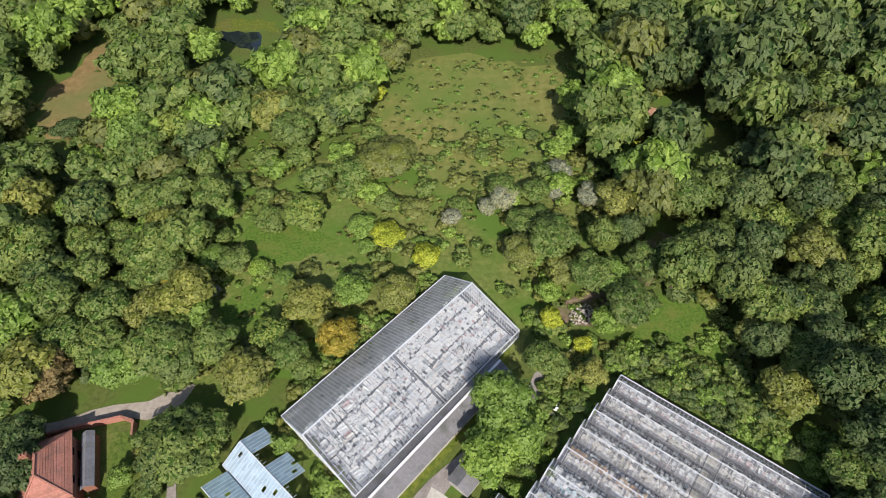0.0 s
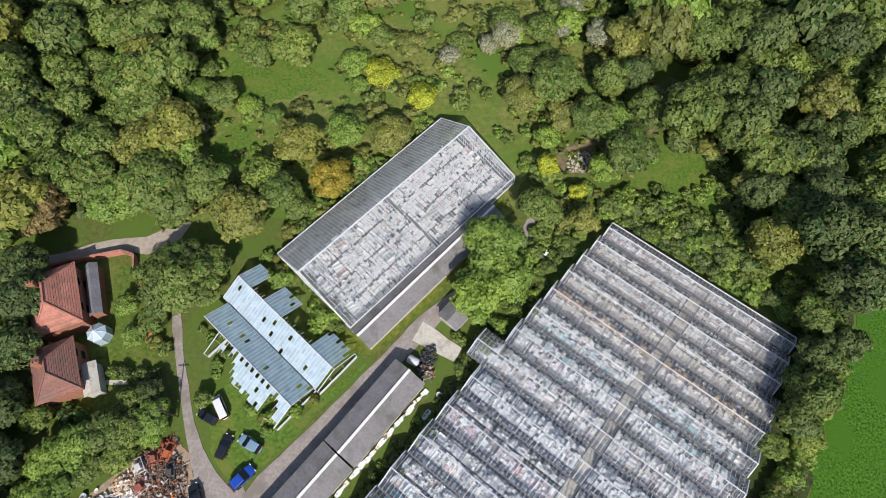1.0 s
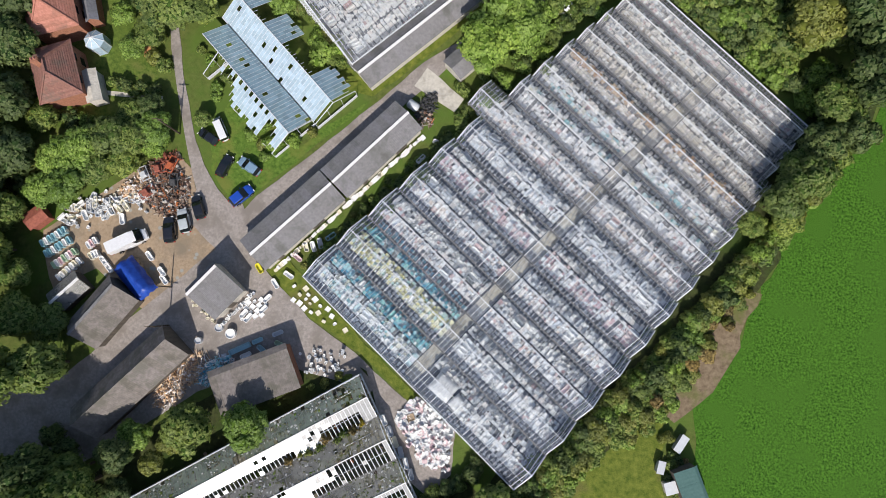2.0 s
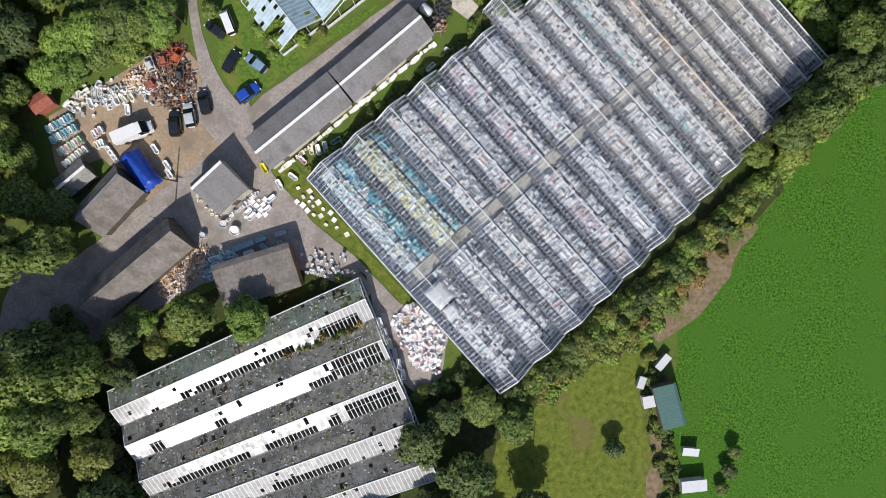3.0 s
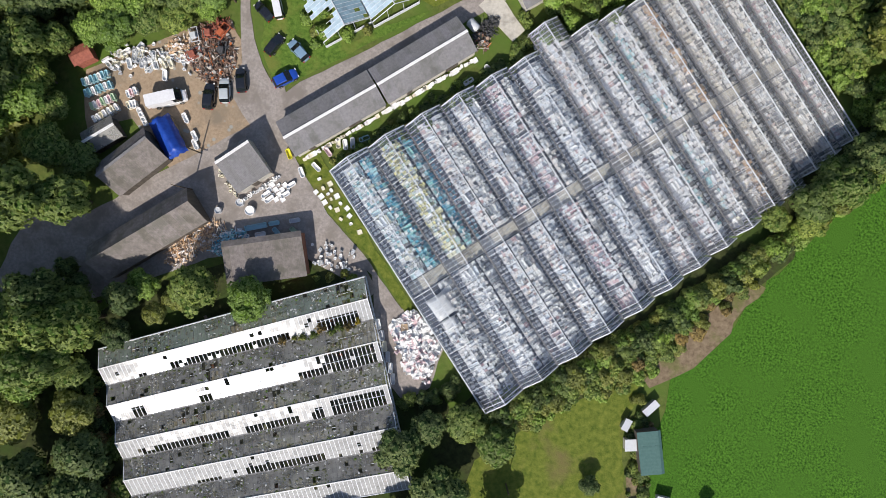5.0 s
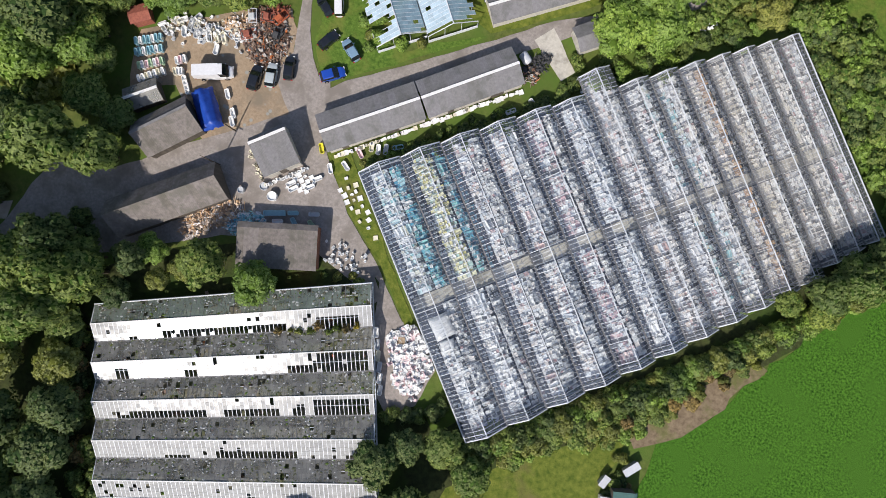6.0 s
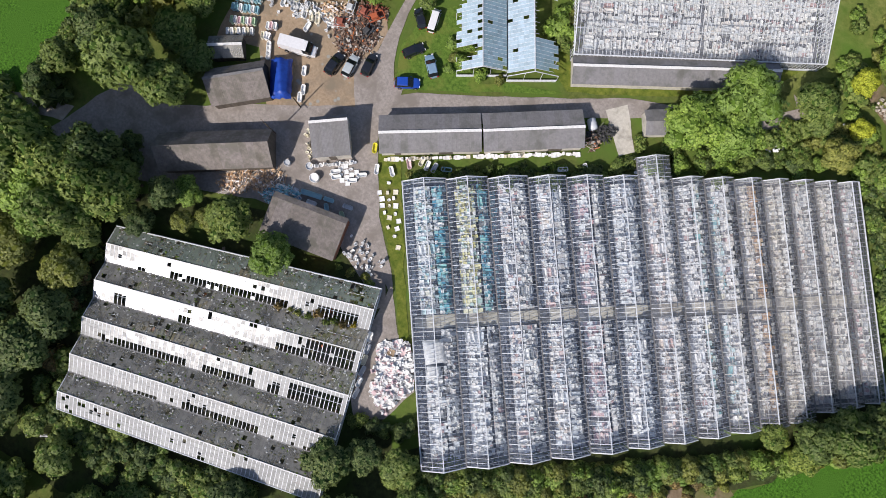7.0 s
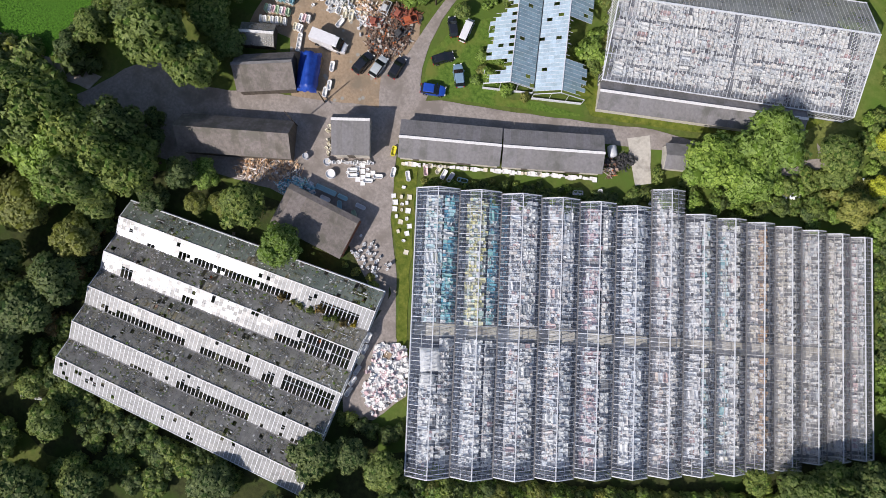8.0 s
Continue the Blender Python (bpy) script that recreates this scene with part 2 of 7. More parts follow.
M["ware_teal"] = ware_material("teal_ware", [(0.0, (0.22, 0.52, 0.62)), (0.3, (0.46, 0.72, 0.8)), (0.5, (0.12, 0.37, 0.52)), (0.68, W1), (0.85, (0.34, 0.64, 0.64))])
M["ware_yellow"] = ware_material("primrose_ware", [(0.0, (0.74, 0.7, 0.36)), (0.3, (0.78, 0.76, 0.54)), (0.52, (0.5, 0.66, 0.62)), (0.68, W1), (0.88, (0.62, 0.7, 0.66))])
M["ware_pink"] = ware_material("pink_ware", [(0.0, (0.66, 0.48, 0.5)), (0.25, (0.72, 0.6, 0.6)), (0.45, W1), (0.8, W2)])
M["ware_aqua"] = ware_material("aqua_ware", [(0.0, W1), (0.35, (0.6, 0.76, 0.8)), (0.52, W2), (0.74, (0.3, 0.55, 0.6)), (0.82, (0.72, 0.72, 0.62)), (0.92, W1)])
M["ware_mixed"] = ware_material("mixed_ware", [(0.0, W1), (0.3, W3), (0.52, (0.74, 0.66, 0.6)), (0.64, W2), (0.82, (0.68, 0.52, 0.5)), (0.9, (0.42, 0.44, 0.48))])
M["ware_cream"] = ware_material("cream_ware", [(0.0, (0.72, 0.68, 0.6)), (0.35, W3), (0.6, (0.66, 0.63, 0.56)), (0.78, W1), (0.93, (0.45, 0.38, 0.32))])
M["ware_tan"] = ware_material("champagne_ware", [(0.0, (0.6, 0.4, 0.24)), (0.4, (0.66, 0.51, 0.36)), (0.72, W3), (0.9, (0.35, 0.25, 0.18))])
M["scrap"] = ware_material("rusty_scrap", [(0.0, (0.13, 0.08, 0.055)), (0.3, (0.2, 0.12, 0.085)), (0.5, (0.1, 0.095, 0.09)), (0.66, (0.45, 0.42, 0.38)), (0.8, (0.28, 0.21, 0.16)), (0.94, (0.5, 0.16, 0.05))], 0.7)
M["tarp"] = surface("blue_tarpaulin", (0.006, 0.035, 0.24), (0.015, 0.07, 0.38), 1.2, 0.45, 0.5, 1.5)
M["green_felt"] = surface("green_roof_felt", (0.045, 0.11, 0.1), (0.065, 0.14, 0.125), 2.5, 0.8, 0.1, 9.0)
M["bark"] = surface("bark", (0.06, 0.045, 0.03), (0.14, 0.11, 0.08), 3.0, 0.95, 0.5, 8.0)
M["stone"] = surface("pale_rubble", (0.34, 0.3, 0.25), (0.55, 0.5, 0.44), 2.0, 0.9, 0.4, 7.0, None, "island", 0.25)
M["tyre"] = surface("tyre_rubber", (0.012, 0.012, 0.012), (0.03, 0.03, 0.03), 6.0, 0.9)
M["rim"] = plain("alloy_rim", (0.5, 0.5, 0.52), 0.35, 0.8)
M["car_glass"] = plain("car_window_glass", (0.012, 0.016, 0.018), 0.06)
M["lamp_glass"] = plain("lamp_glass", (0.7, 0.7, 0.68), 0.15)
M["tail_glass"] = plain("tail_lamp_red", (0.4, 0.02, 0.02), 0.2)
M["paint_black"] = plain("black_car_paint", (0.012, 0.013, 0.016), 0.25, 0.0, 1.0)
M["paint_silver"] = plain("silver_car_paint", (0.46, 0.5, 0.5), 0.4, 0.1, 1.0)
M["paint_blue"] = plain("blue_car_paint", (0.012, 0.06, 0.36), 0.3, 0.0, 1.0)
M["paint_pale"] = plain("pale_blue_car_paint", (0.22, 0.34, 0.45), 0.35, 0.2, 1.0)
M["paint_white"] = plain("white_van_paint", (0.72, 0.72, 0.72), 0.3, 0.0, 1.0)
M["rust"] = surface("red_oxide_steel", (0.2, 0.06, 0.04), (0.34, 0.11, 0.07), 3.0, 0.85)
M["dark_metal"] = surface("dark_metal", (0.03, 0.03, 0.032), (0.08, 0.08, 0.08), 3.0, 0.6)
M["wood_grey"] = surface("grey_timber", (0.16, 0.16, 0.165), (0.28, 0.28, 0.28), 2.0, 0.85, 0.2, 8.0)
M["wood"] = surface("weathered_wood", (0.22, 0.16, 0.1), (0.38, 0.29, 0.19), 2.0, 0.85, 0.3, 8.0)
M["yellow_bath"] = plain("yellow_ware", (0.65, 0.6, 0.05), 0.3)
# blue is raised in the leaf colours to stand in for distance haze
LEAF = {
    "green": leaf_material("green_leaves", (0.077, 0.129, 0.031), (0.158, 0.227, 0.060), (0.276, 0.358, 0.105)),
    "bright": leaf_material("bright_green_leaves", (0.103, 0.181, 0.039), (0.188, 0.307, 0.069), (0.319, 0.451, 0.125)),
    "dark": leaf_material("dark_green_leaves", (0.053, 0.090, 0.031), (0.106, 0.159, 0.053), (0.186, 0.249, 0.088)),
    "olive": leaf_material("olive_leaves", (0.110, 0.144, 0.039), (0.197, 0.235, 0.069), (0.314, 0.343, 0.109)),
    "yellow": leaf_material("yellowing_leaves", (0.230, 0.203, 0.029), (0.389, 0.327, 0.046), (0.584, 0.478, 0.081)),
    "lime": leaf_material("lime_leaves", (0.247, 0.301, 0.029), (0.389, 0.459, 0.046), (0.584, 0.636, 0.092)),
    "silver": leaf_material("silver_leaves", (0.16, 0.19, 0.13), (0.27, 0.3, 0.22), (0.42, 0.45, 0.35)),
    "brown": leaf_material("browning_leaves", (0.140, 0.112, 0.046), (0.235, 0.19, 0.085), (0.37, 0.3, 0.14)),
}
# inner crown colours: leaf tones darkened, shade between the clumps put into the colour
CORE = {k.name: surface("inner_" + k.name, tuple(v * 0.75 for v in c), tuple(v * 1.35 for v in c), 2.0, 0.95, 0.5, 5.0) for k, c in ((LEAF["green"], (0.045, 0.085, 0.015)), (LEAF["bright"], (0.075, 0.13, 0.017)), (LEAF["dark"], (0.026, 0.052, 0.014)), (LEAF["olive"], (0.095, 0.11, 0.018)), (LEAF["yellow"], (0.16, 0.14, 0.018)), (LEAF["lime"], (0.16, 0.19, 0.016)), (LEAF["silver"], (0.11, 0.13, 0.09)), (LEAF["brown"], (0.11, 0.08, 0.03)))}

# ---- mesh helpers ----
class Geo:
    """Collects loose pieces of a mesh."""

    def __init__(self):
        self.v, self.f = [], []

    def add(self, verts, faces):
        n = len(self.v)
        self.v.extend(verts)
        self.f.extend(tuple(i + n for i in f) for f in faces)

    def box(self, x0, x1, y0, y1, z0, z1, m=None, taper=0.0):
        vs = [(x0, y0, z0), (x1, y0, z0), (x1, y1, z0), (x0, y1, z0), (x0 + taper, y0 + taper, z1), (x1 - taper, y0 + taper, z1), (x1 - taper, y1 - taper, z1), (x0 + taper, y1 - taper, z1)]
        if m is not None:
            vs = [tuple(m @ Vector(p)) for p in vs]
        self.add(vs, [(0, 3, 2, 1), (4, 5, 6, 7), (0, 1, 5, 4), (1, 2, 6, 5), (2, 3, 7, 6), (3, 0, 4, 7)])

    def beam(self, a, b, w, h, up=(0, 0, 1)):
        """A bar of section w x h from a to b, its top on the line."""
        a, b = Vector(a), Vector(b)
        d = (b - a).normalized()
        s = d.cross(Vector(up)).normalized() * (w / 2)
        n = s.cross(d).normalized() * h
        vs = [a - s - n, a + s - n, a + s, a - s, b - s - n, b + s - n, b + s, b - s]
        self.add([tuple(p) for p in vs], [(0, 3, 2, 1), (4, 5, 6, 7), (0, 1, 5, 4), (1, 2, 6, 5), (2, 3, 7, 6), (3, 0, 4, 7)])

    def mesh(self, name, material, smooth=False):
        me = bpy.data.meshes.new(name)
        me.from_pydata(self.v, [], self.f)
        me.materials.append(material)
        if smooth:
            me.polygons.foreach_set("use_smooth", [True] * len(me.polygons))
        me.update()
        return me


def part(name, geo, material, parent=None, label="", m=None, kind="", smooth=False):
    """One mesh object of a Geo or a ready mesh, under its thing."""
    me = geo.mesh(name, material, smooth) if isinstance(geo, Geo) else geo
    ob = new(name, me)
    if parent is not None:
        ob.parent = parent
    if m is not None:
        ob.matrix_basis = m
    return tagged(ob, label, kind=kind)


def thing(name, label, category, m=None, group="", kind=""):
    ob = new(name)
    ob.empty_display_size = 0.3
    if m is not None:
        ob.matrix_basis = m
    return tagged(ob, label, category, group, kind)


def wavy(points, rough, seed, step=2.0):
    """A closed outline with its sides broken up into small bays."""
    rnd, out = random.Random(seed), []
    for (ax, ay), (bx, by) in zip(points, points[1:] + points[:1]):
        n = max(1, int(math.hypot(bx - ax, by - ay) / step))
        for i in range(n):
            k = i / n
            j = rough if i else rough * 0.4
            out.append((ax + (bx - ax) * k + rnd.uniform(-j, j), ay + (by - ay) * k + rnd.uniform(-j, j)))
    return out


def sheet(name, points, top, material, label, category, rough=0.5, seed=1, bottom=-0.3, step=2.0):
    """A patch of ground: a closed slab with an uneven outline."""
    pts = wavy(points, rough, seed, step) if rough else points
    bm = bmesh.new()
    up = [bm.verts.new((x, y, top)) for x, y in pts]
    lo = [bm.verts.new((x, y, bottom)) for x, y in pts]
    face = bm.faces.new(up)
    for i in range(len(pts)):
        j = (i + 1) % len(pts)
        bm.faces.new((up[j], up[i], lo[i], lo[j]))
    face.normal_update()
    if face.normal.z < 0:
        bmesh.ops.reverse_faces(bm, faces=bm.faces[:])
    bmesh.ops.triangulate(bm, faces=[face])
    me = bpy.data.meshes.new(name)
    bm.to_mesh(me)
    bm.free()
    me.materials.append(material)
    return tagged(new(name, me), label, category, kind="structure")


def inside(x, y, poly):
    hit, n = False, len(poly)
    for i in range(n):
        (ax, ay), (bx, by) = poly[i], poly[i - 1]
        if (ay > y) != (by > y) and x < (bx - ax) * (y - ay) / (by - ay) + ax:
            hit = not hit
    return hit


# ---- the ground ----
g = Geo()
EDGES = [-2600, -1200, -600, -300, -150, 0, 150, 300, 600, 1200, 2600]
n = len(EDGES)
g.v = [(x, y, 0.0) for y in EDGES for x in EDGES]
g.f = [(j * n + i, j * n + i + 1, (j + 1) * n + i + 1, (j + 1) * n + i) for j in range(n - 1) for i in range(n - 1)]
tagged(new("ground", g.mesh("ground", M["woodland"])), "dark leafy woodland ground with patches of weeds", "ground", kind="structure")

MEADOW = [(-17.9, 141.2), (-4.7, 161.2), (6.2, 163.4), (22.4, 158.3), (37.9, 152.3), (34.8, 131.5), (26.8, 122.8), (15.4, 122.0), (9.7, 105.5), (-0.8, 104.3), (-4.5, 115.2), (-11.5, 126.4)]
BRACKEN = [(-108.7, 144.8), (-104.8, 162.4), (-99.1, 182.6), (-94.0, 173.9), (-92.2, 160.0), (-80.8, 142.9), (-78.3, 145.9), (-79.3, 130.8), (-82.1, 116.0), (-82.3, 108.3), (-86.9, 115.3), (-87.4, 127.3), (-99.6, 131.0)]
GLADE_A = [(-43.5, 94.5), (-40.5, 100.1), (-33.0, 98.2), (-21.7, 92.2), (-21.3, 88.8), (-33.7, 84.3), (-40.0, 84.1)]
GLADE_B = [(-44.3, 70.3), (-42.3, 77.5), (-37.8, 80.9), (-34.0, 77.3), (-37.1, 68.2)]
GLADE_C = [(-18.6, 66.8), (-14.6, 71.3), (-7.9, 74.8), (-7, 72.1), (-17.8, 63.1)]
GLADE_D = [(35.1, 64.1), (38.7, 72.7), (49.8, 74.2), (50.9, 62.9), (48.8, 49.4), (44.2, 50.3), (39.0, 56.5)]
SAND = [(55.5, 133.8), (67.6, 131.7), (64.8, 120.3), (55.5, 120.9), (54.0, 125.5)]
FIELD = [(67, 36), (58, 23), (51, 10), (47, -2), (41, -9), (42, -14), (41, -19), (46, -36), (50, -70), (200, -70), (260, 20), (135.9, 58.3), (81.4, 59.2), (72, 52)]
LAWN = [(37.5, -10.5), (25, -20), (16.5, -31), (15, -44), (20, -60), (48, -60), (43, -36), (39, -26), (37, -19)]
YARD = [(-60, 8), (-50, 16.5), (-41, 22.5), (-38.2, 19.5), (-36.4, 13), (-32, 8.5), (-37.5, 2.6), (-43, -2.5), (-51, 3), (-57, -1)]
NORTH_FIELD = [(-71.5, -30.4), (-71.6, -24), (-73.6, -17.4), (-76, -12), (-92, -2), (-120, -30), (-95, -41), (-80.4, -34)]
sheet("scrubland", [(-55.1, 61), (-52.4, 101.9), (-33.8, 112.9), (-17.7, 128), (-15.7, 138.8), (0.7, 153.6), (32.8, 139.3), (38.7, 118.7), (33.9, 96.6), (28.8, 79.3), (19.4, 68.8), (13.7, 60.2), (0.1, 59), (-19.7, 57.6)], 0.015, M["scrub_grass"], "pale olive rough grass among scrub", "grass", 2.0, 2, -0.3, 4)
sheet("rough_ground", [(-62, -40), (-50, -30), (-34, -16), (-20, -9.5), (-9, -7.4), (-3, -14), (3, -20), (14, -27), (20, -34), (17, -46), (-4, -62), (-40, -70), (-60, -60)], 0.03, M["shade_floor"], "weedy ground round the derelict greenhouse, its dark colour standing in for shade", "ground", 0.6, 33)
sheet("yard_corner", [(-38.4, 12), (-37.2, 17.5), (-34, 15), (-30, 15.2), (-27, 9), (-33, 7.6)], 0.066, M["asphalt"], "worn asphalt where lane and yard meet", "road", 0.15, 34)
sheet("hedge_bank", [(10.5, -25), (13, -21.5), (23.5, -10), (34.5, 2.5), (44.5, 15), (53, 31), (60, 41), (68, 40), (58, 23.5), (50.5, 9.5), (40, -6), (33, -13), (24, -22), (17, -31)], 0.036, M["shade_floor"], "weedy bank under the field hedge, its dark colour standing in for shade", "ground", 0.6, 35)
sheet("meadow", MEADOW, 0.03, M["meadow"], "pale dry meadow grass in a wide clearing", "meadow", 2.0, 3, -0.3, 4)
sheet("bracken_field", BRACKEN, 0.03, M["bracken"], "brown dry bracken and grass in a clearing", "field", 2.0, 4, -0.3, 4)
sheet("glade", GLADE_A, 0.03, M["glade"], "fresh green grass glade among shrubs", "grass", 1.5, 5)
sheet("glade", GLADE_B, 0.03, M["glade"], "narrow green grass glade among trees", "grass", 1.0, 6)
sheet("glade", GLADE_C, 0.03, M["glade"], "green grass strip behind the single greenhouse", "grass", 0.8, 7)
sheet("glade", GLADE_D, 0.03, M["glade"], "green grass hollow beside the woods", "grass", 1.2, 8)
sheet("sand_clearing", SAND, 0.03, surface("orange_sand", (0.4, 0.25, 0.14), (0.55, 0.37, 0.23), 0.6, 0.95, 0.3, 3.0, ((0.3, 0.12, 0.11), 0.06, 0.55)), "orange sandy clearing at the edge of the woods", "clearing", 1.5, 9)
sheet("field", FIELD, 0.04, M["field"], "bright green mown grass field", "field", 0.7, 10)
sheet("lawn", LAWN, 0.05, M["rough_grass"], "yellowish rough lawn with bare patches", "lawn", 0.7, 11)
sheet("worn_path", [(39.4, -24), (41.2, -24), (42.6, -31), (43.4, -40), (40.2, -40), (40.4, -31)], 0.08, M["earth"], "brown bare earth path along the field edge", "path", 0.3, 12)
sheet("worn_edge", [(35.5, -9.5), (38.5, -12), (42.4, -8.5), (46.8, -2), (50.8, 8.5), (48, 9), (43, 1), (38.6, -6)], 0.07, M["earth"], "brown bare earth strip along the field edge", "path", 0.6, 13)
sheet("field", NORTH_FIELD, 0.04, M["field"], "green grass field beyond the entrance", "field", 0.7, 14)
sheet("entrance_track", [(-88, -38), (-79.9, -34.1), (-74, -31.5), (-69, -28.4), (-64, -25), (-63.5, -28), (-68.8, -31.2), (-72.7, -33), (-78, -35.8), (-88, -41)], 0.08, M["track"], "pale gravel entrance track beside the field", "track", 0.2, 15)
sheet("yard", YARD, 0.05, M["gravel"], "brown gravel storage yard", "yard", 0.4, 16)
sheet("asphalt_yard", [(-64, -30), (-62, -17), (-53, -13), (-42, -1.5), (-37.5, 3), (-32, 9), (-28.6, 9.2), (-24.5, 4.6), (-17.5, -1.6), (-10, -6), (-0.5, -13.4), (1, -17), (-4, -19), (-8, -8.5), (-18, -3), (-20, -9), (-33, -14), (-50, -27), (-58, -33)], 0.06, M["asphalt"], "worn grey asphalt between the sheds", "road", 0.2, 17)
sheet("store_apron", [(-19.5, -3.4), (-9.6, -7.6), (-6.5, -10.5), (-7.4, -12.6), (-11, -10.6), (-17.2, -9.6), (-20.5, -8.6)], 0.064, M["asphalt"], "worn asphalt apron beside the store", "road", 0.15, 36)
sheet("heap_apron", [(-5, -14), (-1, -11.6), (2.6, -12.4), (6.2, -16.2), (6.0, -22.5), (2.5, -25.5), (-0.6, -23.5)], 0.064, M["asphalt"], "worn asphalt under the heap of white ware", "road", 0.2, 37)
sheet("verge_apron", [(-24, 3.4), (-17.8, -2.2), (-9.8, -6.6), (-8, -10), (-20, -4.6), (-24.5, 0.6)], 0.068, M["asphalt"], "worn asphalt beside the grass verge", "road", 0.15, 39)
sheet("concrete_pad", [(-5.2, 36.4), (-3.4, 39.6), (2.8, 35.0), (1.6, 32.7)], 0.09, M["concrete"], "pale concrete pad at the lane's end", "path", 0.1, 40)
sheet("garden_path", [(-54, 30.4), (-44.7, 30.3), (-44.7, 31), (-53.9, 31.1)], 0.06, M["concrete"], "pale concrete path across the garden", "path", 0.05, 38)
sheet("road", [(-32.4, 10), (-28, 16.4), (-20.6, 23.4), (-10.4, 33.6), (-4, 40.6), (4, 46.5), (12, 52), (15.7, 58.9), (13.7, 60.2), (17.5, 60.2), (16, 53), (7, 44.5), (1, 41), (-6, 33.8), (-27.4, 8.2)], 0.07, M["asphalt"], "pale grey asphalt lane between greenhouses and sheds", "road", 0.12, 18)
sheet("lane", [(-33.5, 11), (-36.2, 14), (-38.4, 19.4), (-40.2, 24.6), (-41.8, 29.9), (-43.9, 36.7), (-45.5, 43.4), (-50.2, 48.1), (-49.2, 50.9), (-45.5, 52.7), (-45.8, 49.2), (-44, 43.6), (-42.5, 36.8), (-40.3, 30), (-38.6, 24.4), (-35.6, 19), (-30.8, 13.6)], 0.075, M["asphalt"], "narrow grey lane past the yard", "road", 0.15, 19)
sheet("track", [(-44.7, 58.9), (-46.6, 54.5), (-51.5, 52.9), (-58.2, 53.5), (-71.8, 50.1), (-87.3, 46.8), (-87.2, 49.2), (-71.7, 52.4), (-57.9, 55.9), (-52.1, 56.4), (-46.7, 59.8)], 0.075, M["track"], "pale dusty track behind the houses", "track", 0.25, 20)
sheet("grass_plot", [(-35.4, 20), (-36.6, 27), (-34, 31), (-29, 33), (-23, 24.4), (-14.6, 31.4), (-12, 33.4), (-21, 24), (-29.5, 15.6), (-31.4, 14)], 0.055, M["glade"], "green grass plot with parked cars", "grass", 0.3, 21)
sheet("grass_verge", [(-24.5, 37), (-11.6, 34), (-3, 42.2), (10, 55.9), (11.7, 63.4), (8.9, 63.4), (-5, 44), (-14, 38.5)], 0.055, M["rough_grass"], "mown grass verge along the lane", "grass", 0.2, 22)
sheet("grass_verge", [(-27.6, 7.4), (-24, 4.4), (-17.4, -1.4), (-9.6, -5.8), (-0.6, -13), (-0.2, -11.4), (-18.8, 4.4), (-24.2, 9)], 0.085, M["rough_grass"], "yellow-green grass verge beside the large greenhouse", "grass", 0.25, 23)
sheet("garden", [(-75.3, 24), (-73.8, 48.2), (-58.3, 51.5), (-48.6, 50), (-46.6, 35.6), (-43.8, 25.9), (-60, 18)], 0.04, M["grass"], "green garden lawn round two houses", "garden", 0.5, 24)
sheet("pond", [(-66.0, 181.5), (-53.3, 179.9), (-51.8, 168.6), (-62.9, 175.2)], 0.04, M["water"], "dark still pond in the woods", "pond", 1.0, 25)
sheet("pond", [(-51.4, 160.6), (-39.6, 162.2), (-39.1, 154.0), (-45.9, 154.5)], 0.04, M["water"], "dark shaded pond among trees", "pond", 1.0, 26)
sheet("pond_bank", [(-72, 183), (-64.8, 189.6), (-49.5, 186.4), (-47.1, 179.3), (-53.2, 181.4), (-65.7, 182.1)], 0.03, M["rough_grass"], "pale grass bank beside the pond", "grass", 1.0, 27)
sheet("far_field", [(127.3, 162.3), (190.7, 159), (197.7, 212), (101.2, 223.3)], 0.03, M["rough_grass"], "pale green pasture beyond the woods", "field", 2.0, 28)
sheet("dry_bed", [(46.7, 90.4), (50.9, 87.5), (43.8, 79), (38.4, 73.9), (28.9, 66.7), (21.3, 68.7), (23.3, 73.3), (36.4, 78.3)], 0.04, M["earth"], "bare stony strip between the trees", "ground", 0.8, 29)
sheet("bank", [(67, 84.9), (69.8, 84.8), (73.2, 76.7), (70.6, 75)], 0.05, M["bracken"], "orange bare earth bank in the woods", "ground", 0.6, 30)

# ---- sanitary ware, the shapes that fill the greenhouses and the yard ----
def tub_shape(l, w, h, rim, deep, corner=0.0, flare=0.04):
    """A vessel with an outer wall, a flat rim and a hollow."""
    def ring(a, b, z):
        if not corner:
            return [(-a, -b, z), (a, -b, z), (a, b, z), (-a, b, z)]
        k = min(corner, a * 0.9, b * 0.9)
        return [(-a + k, -b, z), (a - k, -b, z), (a, -b + k, z), (a, b - k, z), (a - k, b, z), (-a + k, b, z), (-a, b - k, z), (-a, -b + k, z)]
    a, b = l / 2, w / 2
    rings = [ring(a - flare, b - flare, 0), ring(a, b, h), ring(a - rim, b - rim, h), ring(a - rim - flare, b - rim - flare, h - deep)]
    s = len(rings[0])
    vs = [p for r in rings for p in r]
    fs = [(k * s + i, k * s + (i + 1) % s, (k + 1) * s + (i + 1) % s, (k + 1) * s + i) for k in range(3) for i in range(s)]
    fs.append(tuple(range(3 * s, 4 * s)))
    return vs, fs


